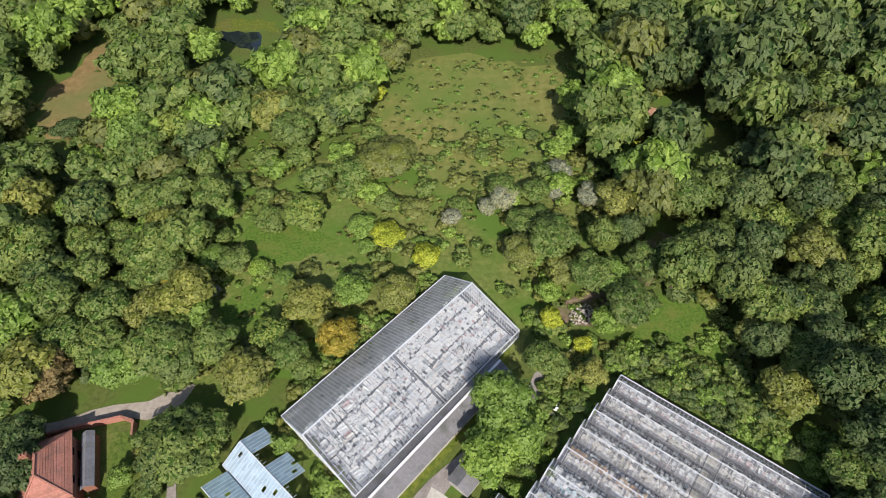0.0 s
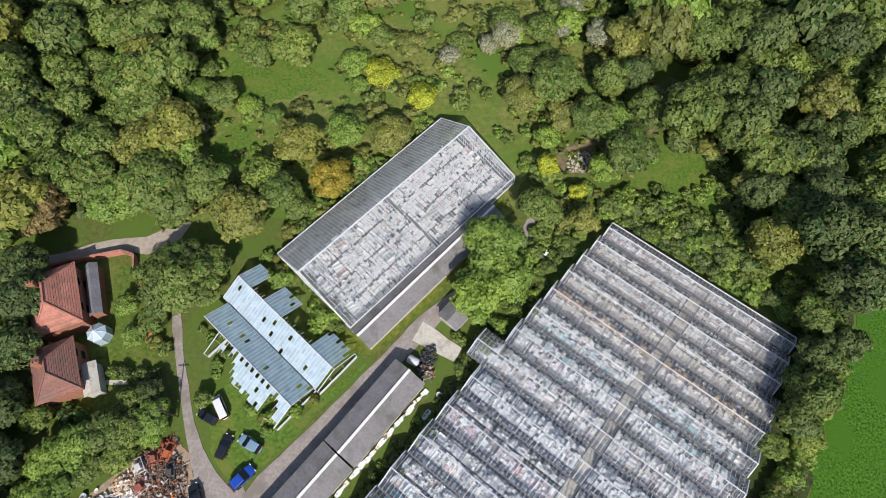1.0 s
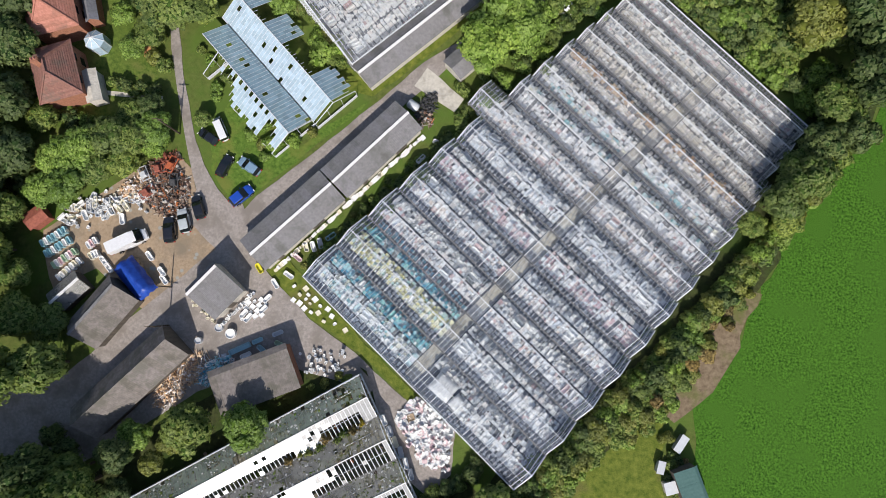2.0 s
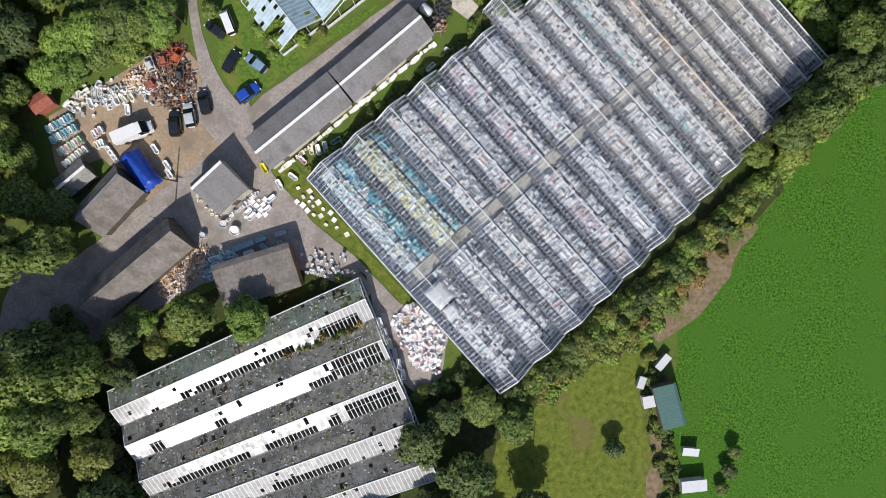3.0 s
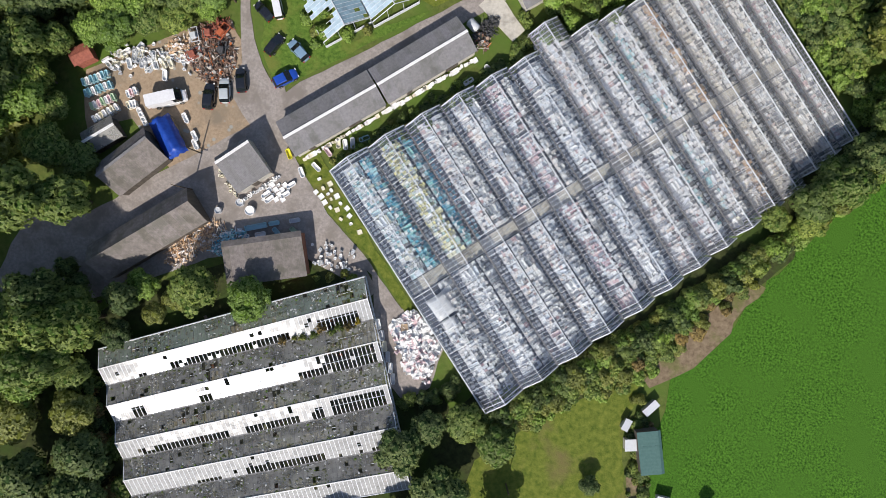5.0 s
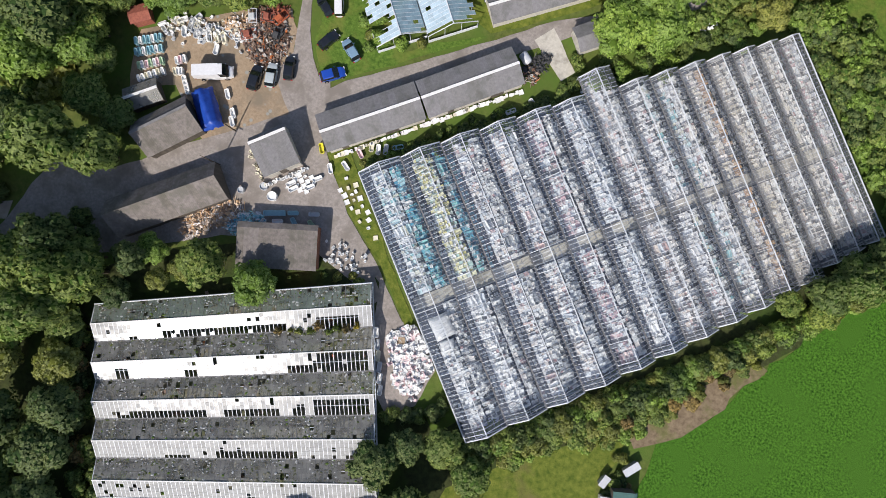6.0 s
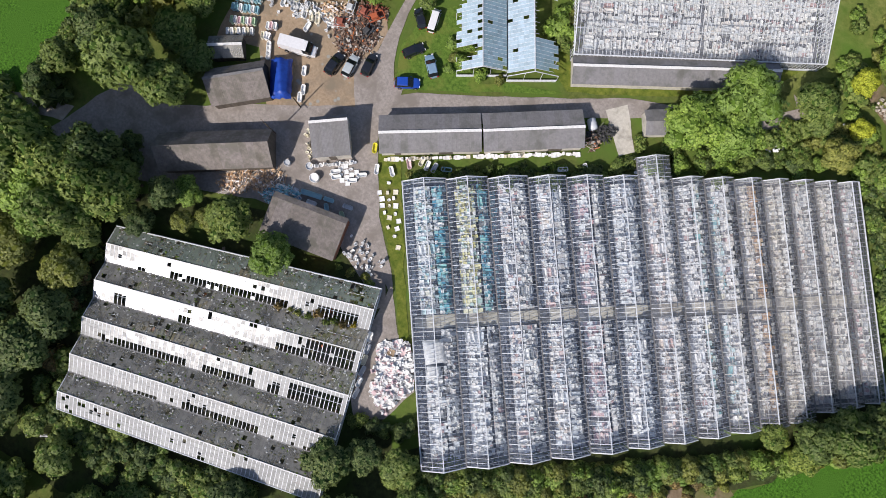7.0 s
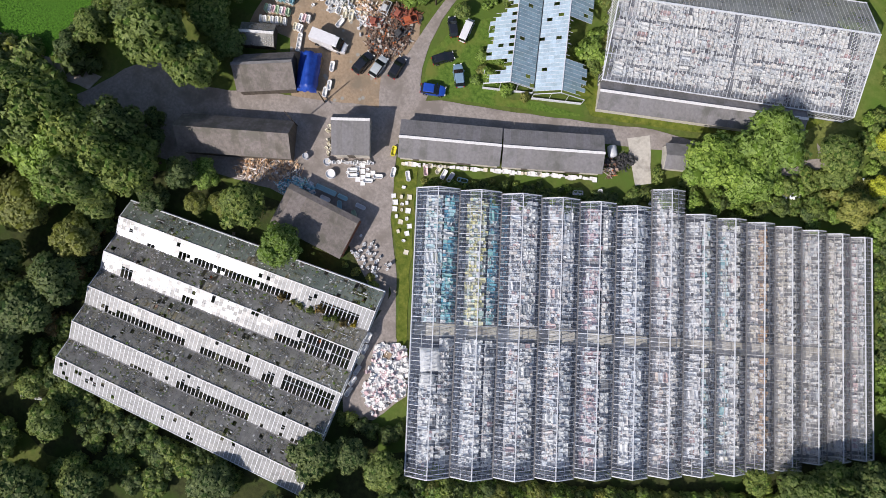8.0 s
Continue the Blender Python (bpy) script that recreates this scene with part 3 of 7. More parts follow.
def pan_shape():
    """A lavatory pan with its cistern."""
    v1, f1 = tub_shape(0.5, 0.38, 0.4, 0.06, 0.2, 0.1)
    v2 = [(x, y, z) for x in (-0.42, -0.22) for y in (-0.22, 0.22) for z in (0.3, 0.8)]
    f2 = [(0, 1, 3, 2), (4, 6, 7, 5), (0, 4, 5, 1), (2, 3, 7, 6), (1, 5, 7, 3)]
    return v1 + v2, f1 + [tuple(i + len(v1) for i in f) for f in f2]


SHAPES = {
    "bath": tub_shape(1.68, 0.72, 0.5, 0.07, 0.36, 0.16),
    "basin": tub_shape(0.58, 0.46, 0.22, 0.06, 0.14, 0.12),
    "tray": tub_shape(0.8, 0.8, 0.16, 0.06, 0.07),
    "cistern": tub_shape(0.5, 0.22, 0.38, 0.02, 0.25),
    "bidet": tub_shape(0.52, 0.38, 0.38, 0.06, 0.2, 0.12),
    "trough": tub_shape(3.4, 0.85, 0.6, 0.06, 0.42, 0.08),
    "pan": pan_shape(),
    "slab": tub_shape(0.6, 0.46, 0.3, 0.03, 0.02, 0.06, 0.02),
}


def place_shape(geo, kind, x, y, z, turn, lean=0.0, size=1.0, rnd=random):
    vs, fs = SHAPES[kind]
    m = Matrix.Translation((x, y, z)) @ Matrix.Rotation(turn, 4, "Z") @ Matrix.Rotation(lean, 4, "X") @ Matrix.Scale(size, 4)
    geo.add([tuple(m @ Vector(p)) for p in vs], fs)


def fill_row(geo, u0, u1, v0, v1, rnd, mix, gap=0.12, stacked=0.35):
    """Packs ware in lanes over a strip of floor, here and there two high."""
    size = {"bath": (1.66, 0.7), "basin": (0.54, 0.43), "tray": (0.76, 0.76), "cistern": (0.48, 0.23), "bidet": (0.5, 0.37), "pan": (0.68, 0.4), "slab": (0.56, 0.42)}
    kinds, weights = zip(*mix)
    v = v0
    while v < v1 - 0.3:
        kind = rnd.choices(kinds, weights)[0]
        l, w = size[kind]
        across = rnd.random() < (0.75 if kind == "bath" else 0.5)
        du, dv = (l, w) if across else (w, l)
        dv = min(dv, v1 - v)
        u = u0 + rnd.uniform(0, gap)
        while u + du < u1 + 0.15:
            if rnd.random() > 0.035:
                turn = (0 if across else math.pi / 2) + rnd.choice((0, math.pi)) + rnd.gauss(0, 0.06)
                x, y = u + du / 2, v + dv / 2
                place_shape(geo, kind, x, y, 0.02, turn, 0.0, rnd.uniform(0.92, 1.02))
                if rnd.random() < stacked:
                    place_shape(geo, kind, x + rnd.gauss(0, 0.03), y + rnd.gauss(0, 0.03), 0.3 + rnd.uniform(0, 0.25), turn + rnd.gauss(0, 0.1), rnd.gauss(0, 0.05), rnd.uniform(0.85, 1.0))
            u += du + rnd.uniform(0.02, gap)
        v += dv + rnd.uniform(0.02, gap)


SPARSE = [("basin", 2), ("slab", 1), ("pan", 2)]
MIX = [("bath", 0.8), ("basin", 2.5), ("tray", 1.4), ("slab", 4.0), ("cistern", 0.8), ("bidet", 1.2), ("pan", 1.6)]


def pane_mesh(name, w, l, material, thick=0.012):
    """A glass pane in its own x (width) and y (length), with its rim."""
    geo = Geo()
    geo.add([(0, 0, 0), (w, 0, 0), (w, l, 0), (0, l, 0), (0, 0, -thick), (w, 0, -thick), (w, l, -thick), (0, l, -thick)], [(0, 1, 2, 3), (0, 4, 5, 1), (1, 5, 6, 2), (2, 6, 7, 3), (3, 7, 4, 0)])
    return geo.mesh(name, material)


# ---- the large greenhouse: fourteen ridge-and-furrow bays ----
BIG = Matrix.Translation((-18.4, 4.7, 0)) @ Matrix.Rotation(radians(-39.2), 4, "Z")   # x along the ridges, y across the bays
BAYS, EAVE, STEP, PITCH = 14, 2.5, 0.66, 0.25   # PITCH: rise of a ridge over the width of its bay
GUTTERS = [-0.2 + 6.72 * i - 0.131 * i * (i - 1) for i in range(BAYS + 1)]   # the bays narrow step by step


def bay_span(i):
    """Where a bay begins and ends along its ridge."""
    y = (GUTTERS[i] + GUTTERS[i + 1]) / 2
    begin, end = 5.3 * (y / 70) ** 1.5 - 0.2, 43.5 - 4.4 * (y / 70) ** 1.8
    if i == 6:
        begin -= 3.2
    if i >= 11:
        end -= 0.9
    return begin, end


big = thing("greenhouse", "large multi-bay glass greenhouse with white glazing bars, packed with sanitary ware", "greenhouse", BIG)
tilt = math.atan(2 * PITCH)
loose = 0
for i in range(BAYS):
    begin, end = bay_span(i)
    y0, y1 = GUTTERS[i], GUTTERS[i + 1]
    BAY, ym = y1 - y0, (y0 + y1) / 2
    RIDGE = EAVE + PITCH * BAY
    slope_len = math.hypot(BAY / 2, RIDGE - EAVE)
    pane = pane_mesh("pane", STEP - 0.05, slope_len - 0.08, M["glass"] if i < 6 else M["glass_mid"] if i < 10 else M["glass_far"])
    bars, sashes = Geo(), Geo()
    count = int((end - begin) / STEP)
    step = (end - begin) / count
    for side in (0, 1):
        ye = y0 + 0.04 if side == 0 else y1 - 0.04
        for k in range(count + 1):
            x = begin + k * step
            bars.beam((x, ye, EAVE + 0.03), (x, ym, RIDGE + 0.03), 0.042 if k % 5 else 0.08, 0.06)
        for k in range(count):
            x = begin + k * step + 0.03
            m = Matrix.Translation((x + (0 if side == 0 else step - 0.06), ye, EAVE)) @ Matrix.Rotation(0 if side == 0 else math.pi, 4, "Z") @ Matrix.Rotation(tilt, 4, "X")
            data = pane
            if i < 3 and loose < 300 and not (side == 1 and i == 2):
                part("pane", data, None, big, m=m)
                loose += 1
            else:
                sashes.add([tuple(m @ v.co) for v in data.vertices], [tuple(p.vertices) for p in data.polygons])
        # a purlin under the bars of each slope
        yq, zq = (ye + ym) / 2, (EAVE + RIDGE) / 2 - 0.05
        bars.beam((begin, yq, zq), (end, yq, zq), 0.06, 0.08)
    part("bar_frame", bars, M["white_bar"] if i < 8 else M["grey_bar"], big)
    if sashes.v:
        part("glazing", sashes, M["glass"] if i < 6 else M["glass_mid"] if i < 10 else M["glass_far"], big, kind="stuff")
    rg = Geo()
    rg.beam((begin - 0.05, ym, RIDGE + 0.09), (end + 0.05, ym, RIDGE + 0.09), 0.14, 0.1)
    part("ridge_bar", rg, M["white_bar"], big)
    gut = Geo()
    gut.beam((begin - 0.1, y0, EAVE + 0.05), (end + 0.1, y0, EAVE + 0.05), 0.2, 0.12)
    part("gutter", gut, M["gutter"], big)
    # gable ends: frame, uprights and glass
    for x in (begin, end):
        fr, gl = Geo(), Geo()
        fr.beam((x, y0, EAVE), (x, ym, RIDGE + 0.1), 0.14, 0.12, (0, 0, 1))
        fr.beam((x, ym, RIDGE + 0.1), (x, y1, EAVE), 0.14, 0.12, (0, 0, 1))
        fr.beam((x, y0, EAVE), (x, y1, EAVE), 0.1, 0.1)
        for k in range(9):
            y = y0 + 0.04 + k * (BAY - 0.08) / 8
            top = EAVE + (RIDGE - EAVE) * (1 - abs(y - ym) / (BAY / 2))
            fr.box(x - 0.03, x + 0.03, y - 0.03, y + 0.03, 0.0, top)
            if k < 8:
                yb = y + (BAY - 0.08) / 8
                tb = EAVE + (RIDGE - EAVE) * (1 - abs(yb - ym) / (BAY / 2))
                gl.add([(x, y + 0.03, 0.5), (x, yb - 0.03, 0.5), (x, yb - 0.03, tb - 0.05), (x, y + 0.03, top - 0.05)], [(0, 1, 2, 3)])
        fr.box(x - 0.06, x + 0.06, y0, y1, 0.0, 0.5)
        part("gable_frame", fr, M["white_bar"], big)
        part("gable_glazing", gl, M["glass"], big, kind="stuff")
for y, (begin, end) in ((GUTTERS[0], bay_span(0)), (GUTTERS[-1], bay_span(BAYS - 1))):
    fr, gl = Geo(), Geo()
    fr.box(begin, end, y - 0.06, y + 0.06, 0.0, 0.5)
    fr.beam((begin, y, EAVE + 0.12), (end, y, EAVE + 0.12), 0.16, 0.14)
    n = int((end - begin) / STEP)
    for k in range(n + 1):
        x = begin + k * (end - begin) / n
        fr.box(x - 0.03, x + 0.03, y - 0.03, y + 0.03, 0.5, EAVE)
    gl.add([(begin, y, 0.5), (end, y, 0.5), (end, y, EAVE), (begin, y, EAVE)], [(0, 1, 2, 3)])
    part("side_frame", fr, M["white_bar"], big)
    part("side_glazing", gl, M["glass"], big, kind="stuff")

floor_pts = [tuple((BIG @ Vector(p))[:2]) for p in ((-0.4, -0.3, 0), (0.5, 20, 0), (2.0, 41, 0), (5.0, GUTTERS[-1] + 0.1, 0), (38.3, GUTTERS[-1] + 0.1, 0), (41.8, 40, 0), (43.4, -0.3, 0))]
sheet("greenhouse_floor", floor_pts, 0.09, M["soil"], "dark trodden soil floor under the large greenhouse", "floor", 0, 1)
AISLE0, AISLE1 = 20.7, 22.7
pts = [tuple((BIG @ Vector(p))[:2]) for p in ((AISLE0, 0.2, 0), (AISLE1, 0.2, 0), (AISLE1 + 1.6, GUTTERS[-1] - 0.4, 0), (AISLE0 + 1.6, GUTTERS[-1] - 0.4, 0))]
sheet("concrete_aisle", pts, 0.11, M["concrete"], "beige concrete aisle across the large greenhouse", "path", 0, 1)
LANES = ([(0.12, 1.0), (1.1, 3.2), (3.3, 4.9)], [(0.12, 0.85), (0.95, 3.5), (3.72, 4.95)], [(0.12, 1.1), (1.3, 2.9), (3.0, 4.9)])
# rows of ware in every bay, three lanes with narrow dark walks between
rnd = random.Random(5)
TINTS = {(0, 1): "ware_aqua", (0, 2): "ware_teal", (1, 1): "ware_yellow", (1, 2): "ware_teal", (2, 0): "ware_teal", (2, 1): "ware_mixed", (3, 1): "ware_mixed", (4, 1): "ware_pink", (6, 1): "ware_mixed", (7, 2): "ware_aqua", (8, 1): "ware_aqua", (9, 1): "ware_cream", (9, 2): "ware_tan", (10, 1): "ware_cream", (11, 1): "ware_mixed", (12, 1): "ware_cream", (13, 1): "ware_pink"}
WORDS = {"ware": "white ceramic basins, pans and baths packed in rows", "ware_grey": "grey and white ceramic ware packed in rows", "ware_teal": "teal and turquoise ceramic ware packed in rows", "ware_yellow": "primrose yellow ceramic ware packed in rows", "ware_pink": "pink and white ceramic ware packed in rows", "ware_aqua": "white ceramic ware with pale aqua pieces packed in rows", "ware_mixed": "white, pink and beige ceramic ware packed in rows", "ware_cream": "cream and off-white ceramic ware packed in rows", "ware_tan": "champagne and tan ceramic ware packed in rows"}
for i in range(BAYS):
    begin, end = bay_span(i)
    mid = AISLE0 + 1.6 * (i + 0.5) / BAYS
    wide = (GUTTERS[i + 1] - GUTTERS[i]) / 5.08
    lanes = [(a * wide, b * wide) for a, b in LANES[i % 3]]
    for j, (a, b) in enumerate(lanes):
        for half, (x0, x1) in enumerate(((begin + 0.8, mid - 0.15), (mid + 2.25, end - 0.8))):
            if i == 0 and j < 2 and half == 1:
                x0 += 6.0
            name = TINTS.get((i, j), "ware_grey" if j == 0 or (j == 2 and i % 2) else "ware")
            if half == 1 and name in ("ware_teal", "ware_yellow", "ware_aqua") and i < 3:
                name = "ware"
            geo = Geo()
            fill_row(geo, 0, b - a, 0, x1 - x0, rnd, MIX if j else SPARSE, 0.3 if j == 0 else 0.03, 0.15 if j == 0 else 0.5)
            geo.v = [(x0 + y, GUTTERS[i] + a + x, z + (0.09 if j == 0 else 0.45)) for x, y, z in geo.v]
            ob = new("ware_row", geo.mesh("ware_row", M[name]))
            ob.matrix_basis = BIG
            if j:
                bench = Geo()
                bench.box(x0, x1, GUTTERS[i] + a, GUTTERS[i] + b, 0.38, 0.44)
                for k in range(int((x1 - x0) / 2.4) + 1):
                    for y in (a + 0.1, b - 0.1):
                        bench.box(x0 + k * 2.4, x0 + k * 2.4 + 0.08, GUTTERS[i] + y - 0.04, GUTTERS[i] + y + 0.04, 0.09, 0.38)
                rack = new("staging", bench.mesh("staging", M["wood_grey"]))
                rack.matrix_basis = BIG
                tagged(rack, "long low grey timber staging under rows of ware", "staging", "staging in the large greenhouse")
            tagged(ob, WORDS[name], "sanitary ware", "ware rows in the large greenhouse", "stuff")
# two white sheets lie over the ware beside the aisle
for k, (x, y, l, w, turn) in enumerate(((26.3, 2.9, 3.6, 3.2, 4), (29.3, 2.6, 1.8, 2.2, -6))):
    geo = Geo()
    nx, ny = 10, 8
    geo.v = [((a / nx - 0.5) * l, (b / ny - 0.5) * w, 0.75 + 0.06 * math.sin(a * 1.3 + b) - (0.5 if a in (0, nx) or b in (0, ny) else 0)) for b in range(ny + 1) for a in range(nx + 1)]
    geo.f = [(b * (nx + 1) + a, b * (nx + 1) + a + 1, (b + 1) * (nx + 1) + a + 1, (b + 1) * (nx + 1) + a) for b in range(ny) for a in range(nx)]
    ob = new("dust_sheet", geo.mesh("dust_sheet", M["paint_white"], True))
    ob.matrix_basis = BIG @ pose(x, y, 0.85, 0, 0, turn)
    tagged(ob, "white plastic sheet draped over stored ware", "sheet", "dust sheets")


# ---- the derelict greenhouse: five spans, panes missing ----
OLD = Matrix.Translation((-8.8, -9.0, 0)) @ Matrix.Rotation(radians(210.7), 4, "Z")   # x along the ridges, y towards the sunny side
SPANS, SPAN, OEAVE, ORIDGE, OLEN = 5, 6.58, 2.4, 3.5, 41.6
def narrowed(geo):
    """The spans draw together towards the far end."""
    geo.v = [(x, 15.0 + (y - 15.0) * (1 - 0.13 * x / OLEN), z) for x, y, z in geo.v]
    return geo


old = thing("derelict_greenhouse", "derelict five-span greenhouse with whitewashed and missing panes", "greenhouse", OLD)
rnd = random.Random(8)
oslope = math.hypot(SPAN / 2, ORIDGE - OEAVE)
otilt = math.atan2(ORIDGE - OEAVE, SPAN / 2)
PW, ROWS_UP = 0.64, 5
PL = oslope / ROWS_UP
cols = int(OLEN / PW)
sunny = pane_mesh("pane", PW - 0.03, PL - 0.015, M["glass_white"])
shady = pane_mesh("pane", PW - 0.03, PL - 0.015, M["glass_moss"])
loose = 0
# stretches of the sunny slopes that have lost their glass: from, to, rows up from the gutter
GONE = (((1.5, 8.0, 3), (12.5, 32.6, 2), (34.5, 36, 1)), ((0.5, 9.0, 5), (9.0, 12.5, 2), (26, 28, 2), (36.4, 38, 3)), ((0.4, 8.5, 4), (14, 38.5, 2), (10, 12, 3)), ((2, 4, 1), (11, 23.5, 2), (27, 31, 1)), ((18, 19, 2),))
for s in range(SPANS):
    yr = s * SPAN + SPAN / 2
    bars, shade_bars = Geo(), Geo()
    # the bars stand at every pane edge; the y axis runs away from the first eave
    for side in (0, 1):
        ye = s * SPAN if side == 0 else (s + 1) * SPAN
        for k in range(cols + 1):
            x = k * PW
            # the bars of the shady slopes are dark: shade painted as colour
            (bars if side else shade_bars).beam((x, ye, OEAVE + 0.02), (x, yr, ORIDGE + 0.02), (0.085 if side else 0.045) if k % 6 else 0.11, 0.05)
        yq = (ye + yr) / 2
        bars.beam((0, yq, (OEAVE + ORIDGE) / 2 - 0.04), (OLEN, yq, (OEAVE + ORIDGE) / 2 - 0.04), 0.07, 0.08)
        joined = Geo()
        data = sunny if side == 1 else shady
        for k in range(cols):
            ruin = noise.noise((k * 0.11, s * 7.3 + side * 3.1, 0.0))
            for r in range(ROWS_UP):
                # r counts from the gutter up to the ridge
                u = k * PW
                gone = any(x0 < u < x1 and r < up for x0, x1, up in GONE[s])
                p = 0.02 + (0.93 if gone and ruin > -0.42 else 0.0) + (0.1 if ruin > 0.35 else 0)
                if side == 0:
                    p = 0.05 + (0.35 if ruin > 0.38 else 0)
                if rnd.random() < p:
                    continue
                # sunny panes lean sideways towards the far end, added to catch the sun's glint there
                glint_lean = 0.062 * min(max((u - 20) / 12, 0.0), 1.0) * (0.8 + 0.9 * noise.noise((u * 0.17, s * 3.7, r * 0.2))) if side == 1 else 0.0
                m = Matrix.Translation((k * PW + 0.015 + (0 if side == 0 else PW - 0.03), ye, OEAVE + rnd.uniform(0, 0.008))) @ Matrix.Rotation(0 if side == 0 else math.pi, 4, "Z") @ Matrix.Rotation(otilt, 4, "X") @ Matrix.Translation((0, r * PL, 0)) @ Matrix.Rotation(rnd.gauss(0, 0.01), 4, "X") @ Matrix.Rotation(rnd.gauss(0, 0.012) + glint_lean, 4, "Y")
                if side == 1 and k < 22 and s in (0, 1, 2) and loose < 295:
                    m.translation.y = 15.0 + (m.translation.y - 15.0) * (1 - 0.13 * m.translation.x / OLEN)
                    part("pane", data, None, old, m=m)
                    loose += 1
                else:
                    joined.add([tuple(m @ v.co) for v in data.vertices], [tuple(p.vertices) for p in data.polygons])
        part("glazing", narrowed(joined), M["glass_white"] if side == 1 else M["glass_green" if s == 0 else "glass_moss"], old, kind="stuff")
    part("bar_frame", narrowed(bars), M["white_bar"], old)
    part("bar_frame", narrowed(shade_bars), M["gutter"], old)
    # moss, leaf litter and broken glass that has gathered on the shaded slope
    for tone, count, low, high in (("litter", 300, 0.06, 0.3), ("grey_bar", 170, 0.05, 0.26), ("glade", 26, 0.08, 0.3)):
        geo = Geo()
        for k in range(count):
            u, q = rnd.uniform(0.3, OLEN - 0.3), rnd.random() ** 1.3
            if noise.noise((u * 0.16, s * 5.0, 3.0)) < -0.15 and rnd.random() < 0.7:
                continue
            a, b = rnd.uniform(low, high), rnd.uniform(low, high) * 0.7
            m = Matrix.Translation((u, s * SPAN + q * SPAN / 2, OEAVE + (ORIDGE - OEAVE) * q + 0.03)) @ Matrix.Rotation(otilt, 4, "X") @ Matrix.Rotation(rnd.uniform(0, 3.1), 4, "Z")
            geo.add([tuple(m @ Vector(p)) for p in ((-a, -b * 0.6, 0), (a * 0.3, -b, 0), (a, b * 0.2, 0), (a * 0.2, b, 0), (-a * 0.8, b * 0.6, 0), (0, 0, 0.05))], [(0, 1, 5), (1, 2, 5), (2, 3, 5), (3, 4, 5), (4, 0, 5)])
        part("roof_litter", narrowed(geo), M[tone], old, kind="stuff")
    rg = Geo()
    rg.beam((-0.1, yr, ORIDGE + 0.08), (OLEN + 0.1, yr, ORIDGE + 0.08), 0.16, 0.1)
    part("ridge_bar", narrowed(rg), M["cap"], old)
    gut = Geo()
    gut.beam((-0.1, s * SPAN, OEAVE + 0.05), (OLEN + 0.1, s * SPAN, OEAVE + 0.05), 0.22, 0.14)
    part("gutter", narrowed(gut), M["cap"] if s == 0 else M["gutter"], old)
    for x in (0, OLEN):
        fr = Geo()
        fr.beam((x, s * SPAN, OEAVE), (x, yr, ORIDGE + 0.06), 0.12, 0.12)
        fr.beam((x, yr, ORIDGE + 0.06), (x, (s + 1) * SPAN, OEAVE), 0.12, 0.12)
        for k in range(10):
            y = s * SPAN + 0.05 + k * (SPAN - 0.1) / 9
            top = OEAVE + (ORIDGE - OEAVE) * (1 - abs(y - yr) / (SPAN / 2))
            fr.box(x - 0.03, x + 0.03, y - 0.03, y + 0.03, 0.0, top)
        fr.box(x - 0.08, x + 0.08, s * SPAN, (s + 1) * SPAN, 0.0, 0.7)
        part("gable_frame", narrowed(fr), M["white_bar"], old)
for y in (0.0, SPANS * SPAN):
    fr = Geo()
    fr.box(0, OLEN, y - 0.08, y + 0.08, 0.0, 0.8)
    fr.beam((0, y, OEAVE + 0.1), (OLEN, y, OEAVE + 0.1), 0.12, 0.12)
    for k in range(33):
        fr.box(k * OLEN / 32 - 0.04, k * OLEN / 32 + 0.04, y - 0.04, y + 0.04, 0.8, OEAVE)
    part("side_frame", narrowed(fr), M["white_bar"], old)
# posts under the gutters
for s in range(1, SPANS):
    for k in range(9):
        post = Geo()
        post.box(k * 5.2 - 0.05, k * 5.2 + 0.05, s * SPAN - 0.05, s * SPAN + 0.05, 0, OEAVE)
        part("post", narrowed(post), M["gutter"], old)
pts = [tuple((OLD @ Vector(p))[:2]) for p in ((-0.1, -0.1, 0), (OLEN + 0.1, 1.8, 0), (OLEN + 0.1, 30.8, 0), (-0.1, SPANS * SPAN + 0.1, 0))]
sheet("greenhouse_floor", pts, 0.09, M["litter"], "mossy littered floor of the derelict greenhouse", "floor", 0, 1)
geo = Geo()
for k in range(420):
    place_shape(geo, rnd.choice(("basin", "pan", "tray", "cistern", "bidet")), rnd.uniform(1, OLEN - 1), rnd.uniform(0.6, SPANS * SPAN - 0.6), 0.1, rnd.uniform(0, 6.3), rnd.gauss(0, 0.2), rnd.uniform(0.6, 1.1))
ob = new("debris", geo.mesh("debris", M["scrap"]))
ob.matrix_basis = OLD
tagged(ob, "rusty and broken debris strewn over the greenhouse floor", "debris", kind="stuff")


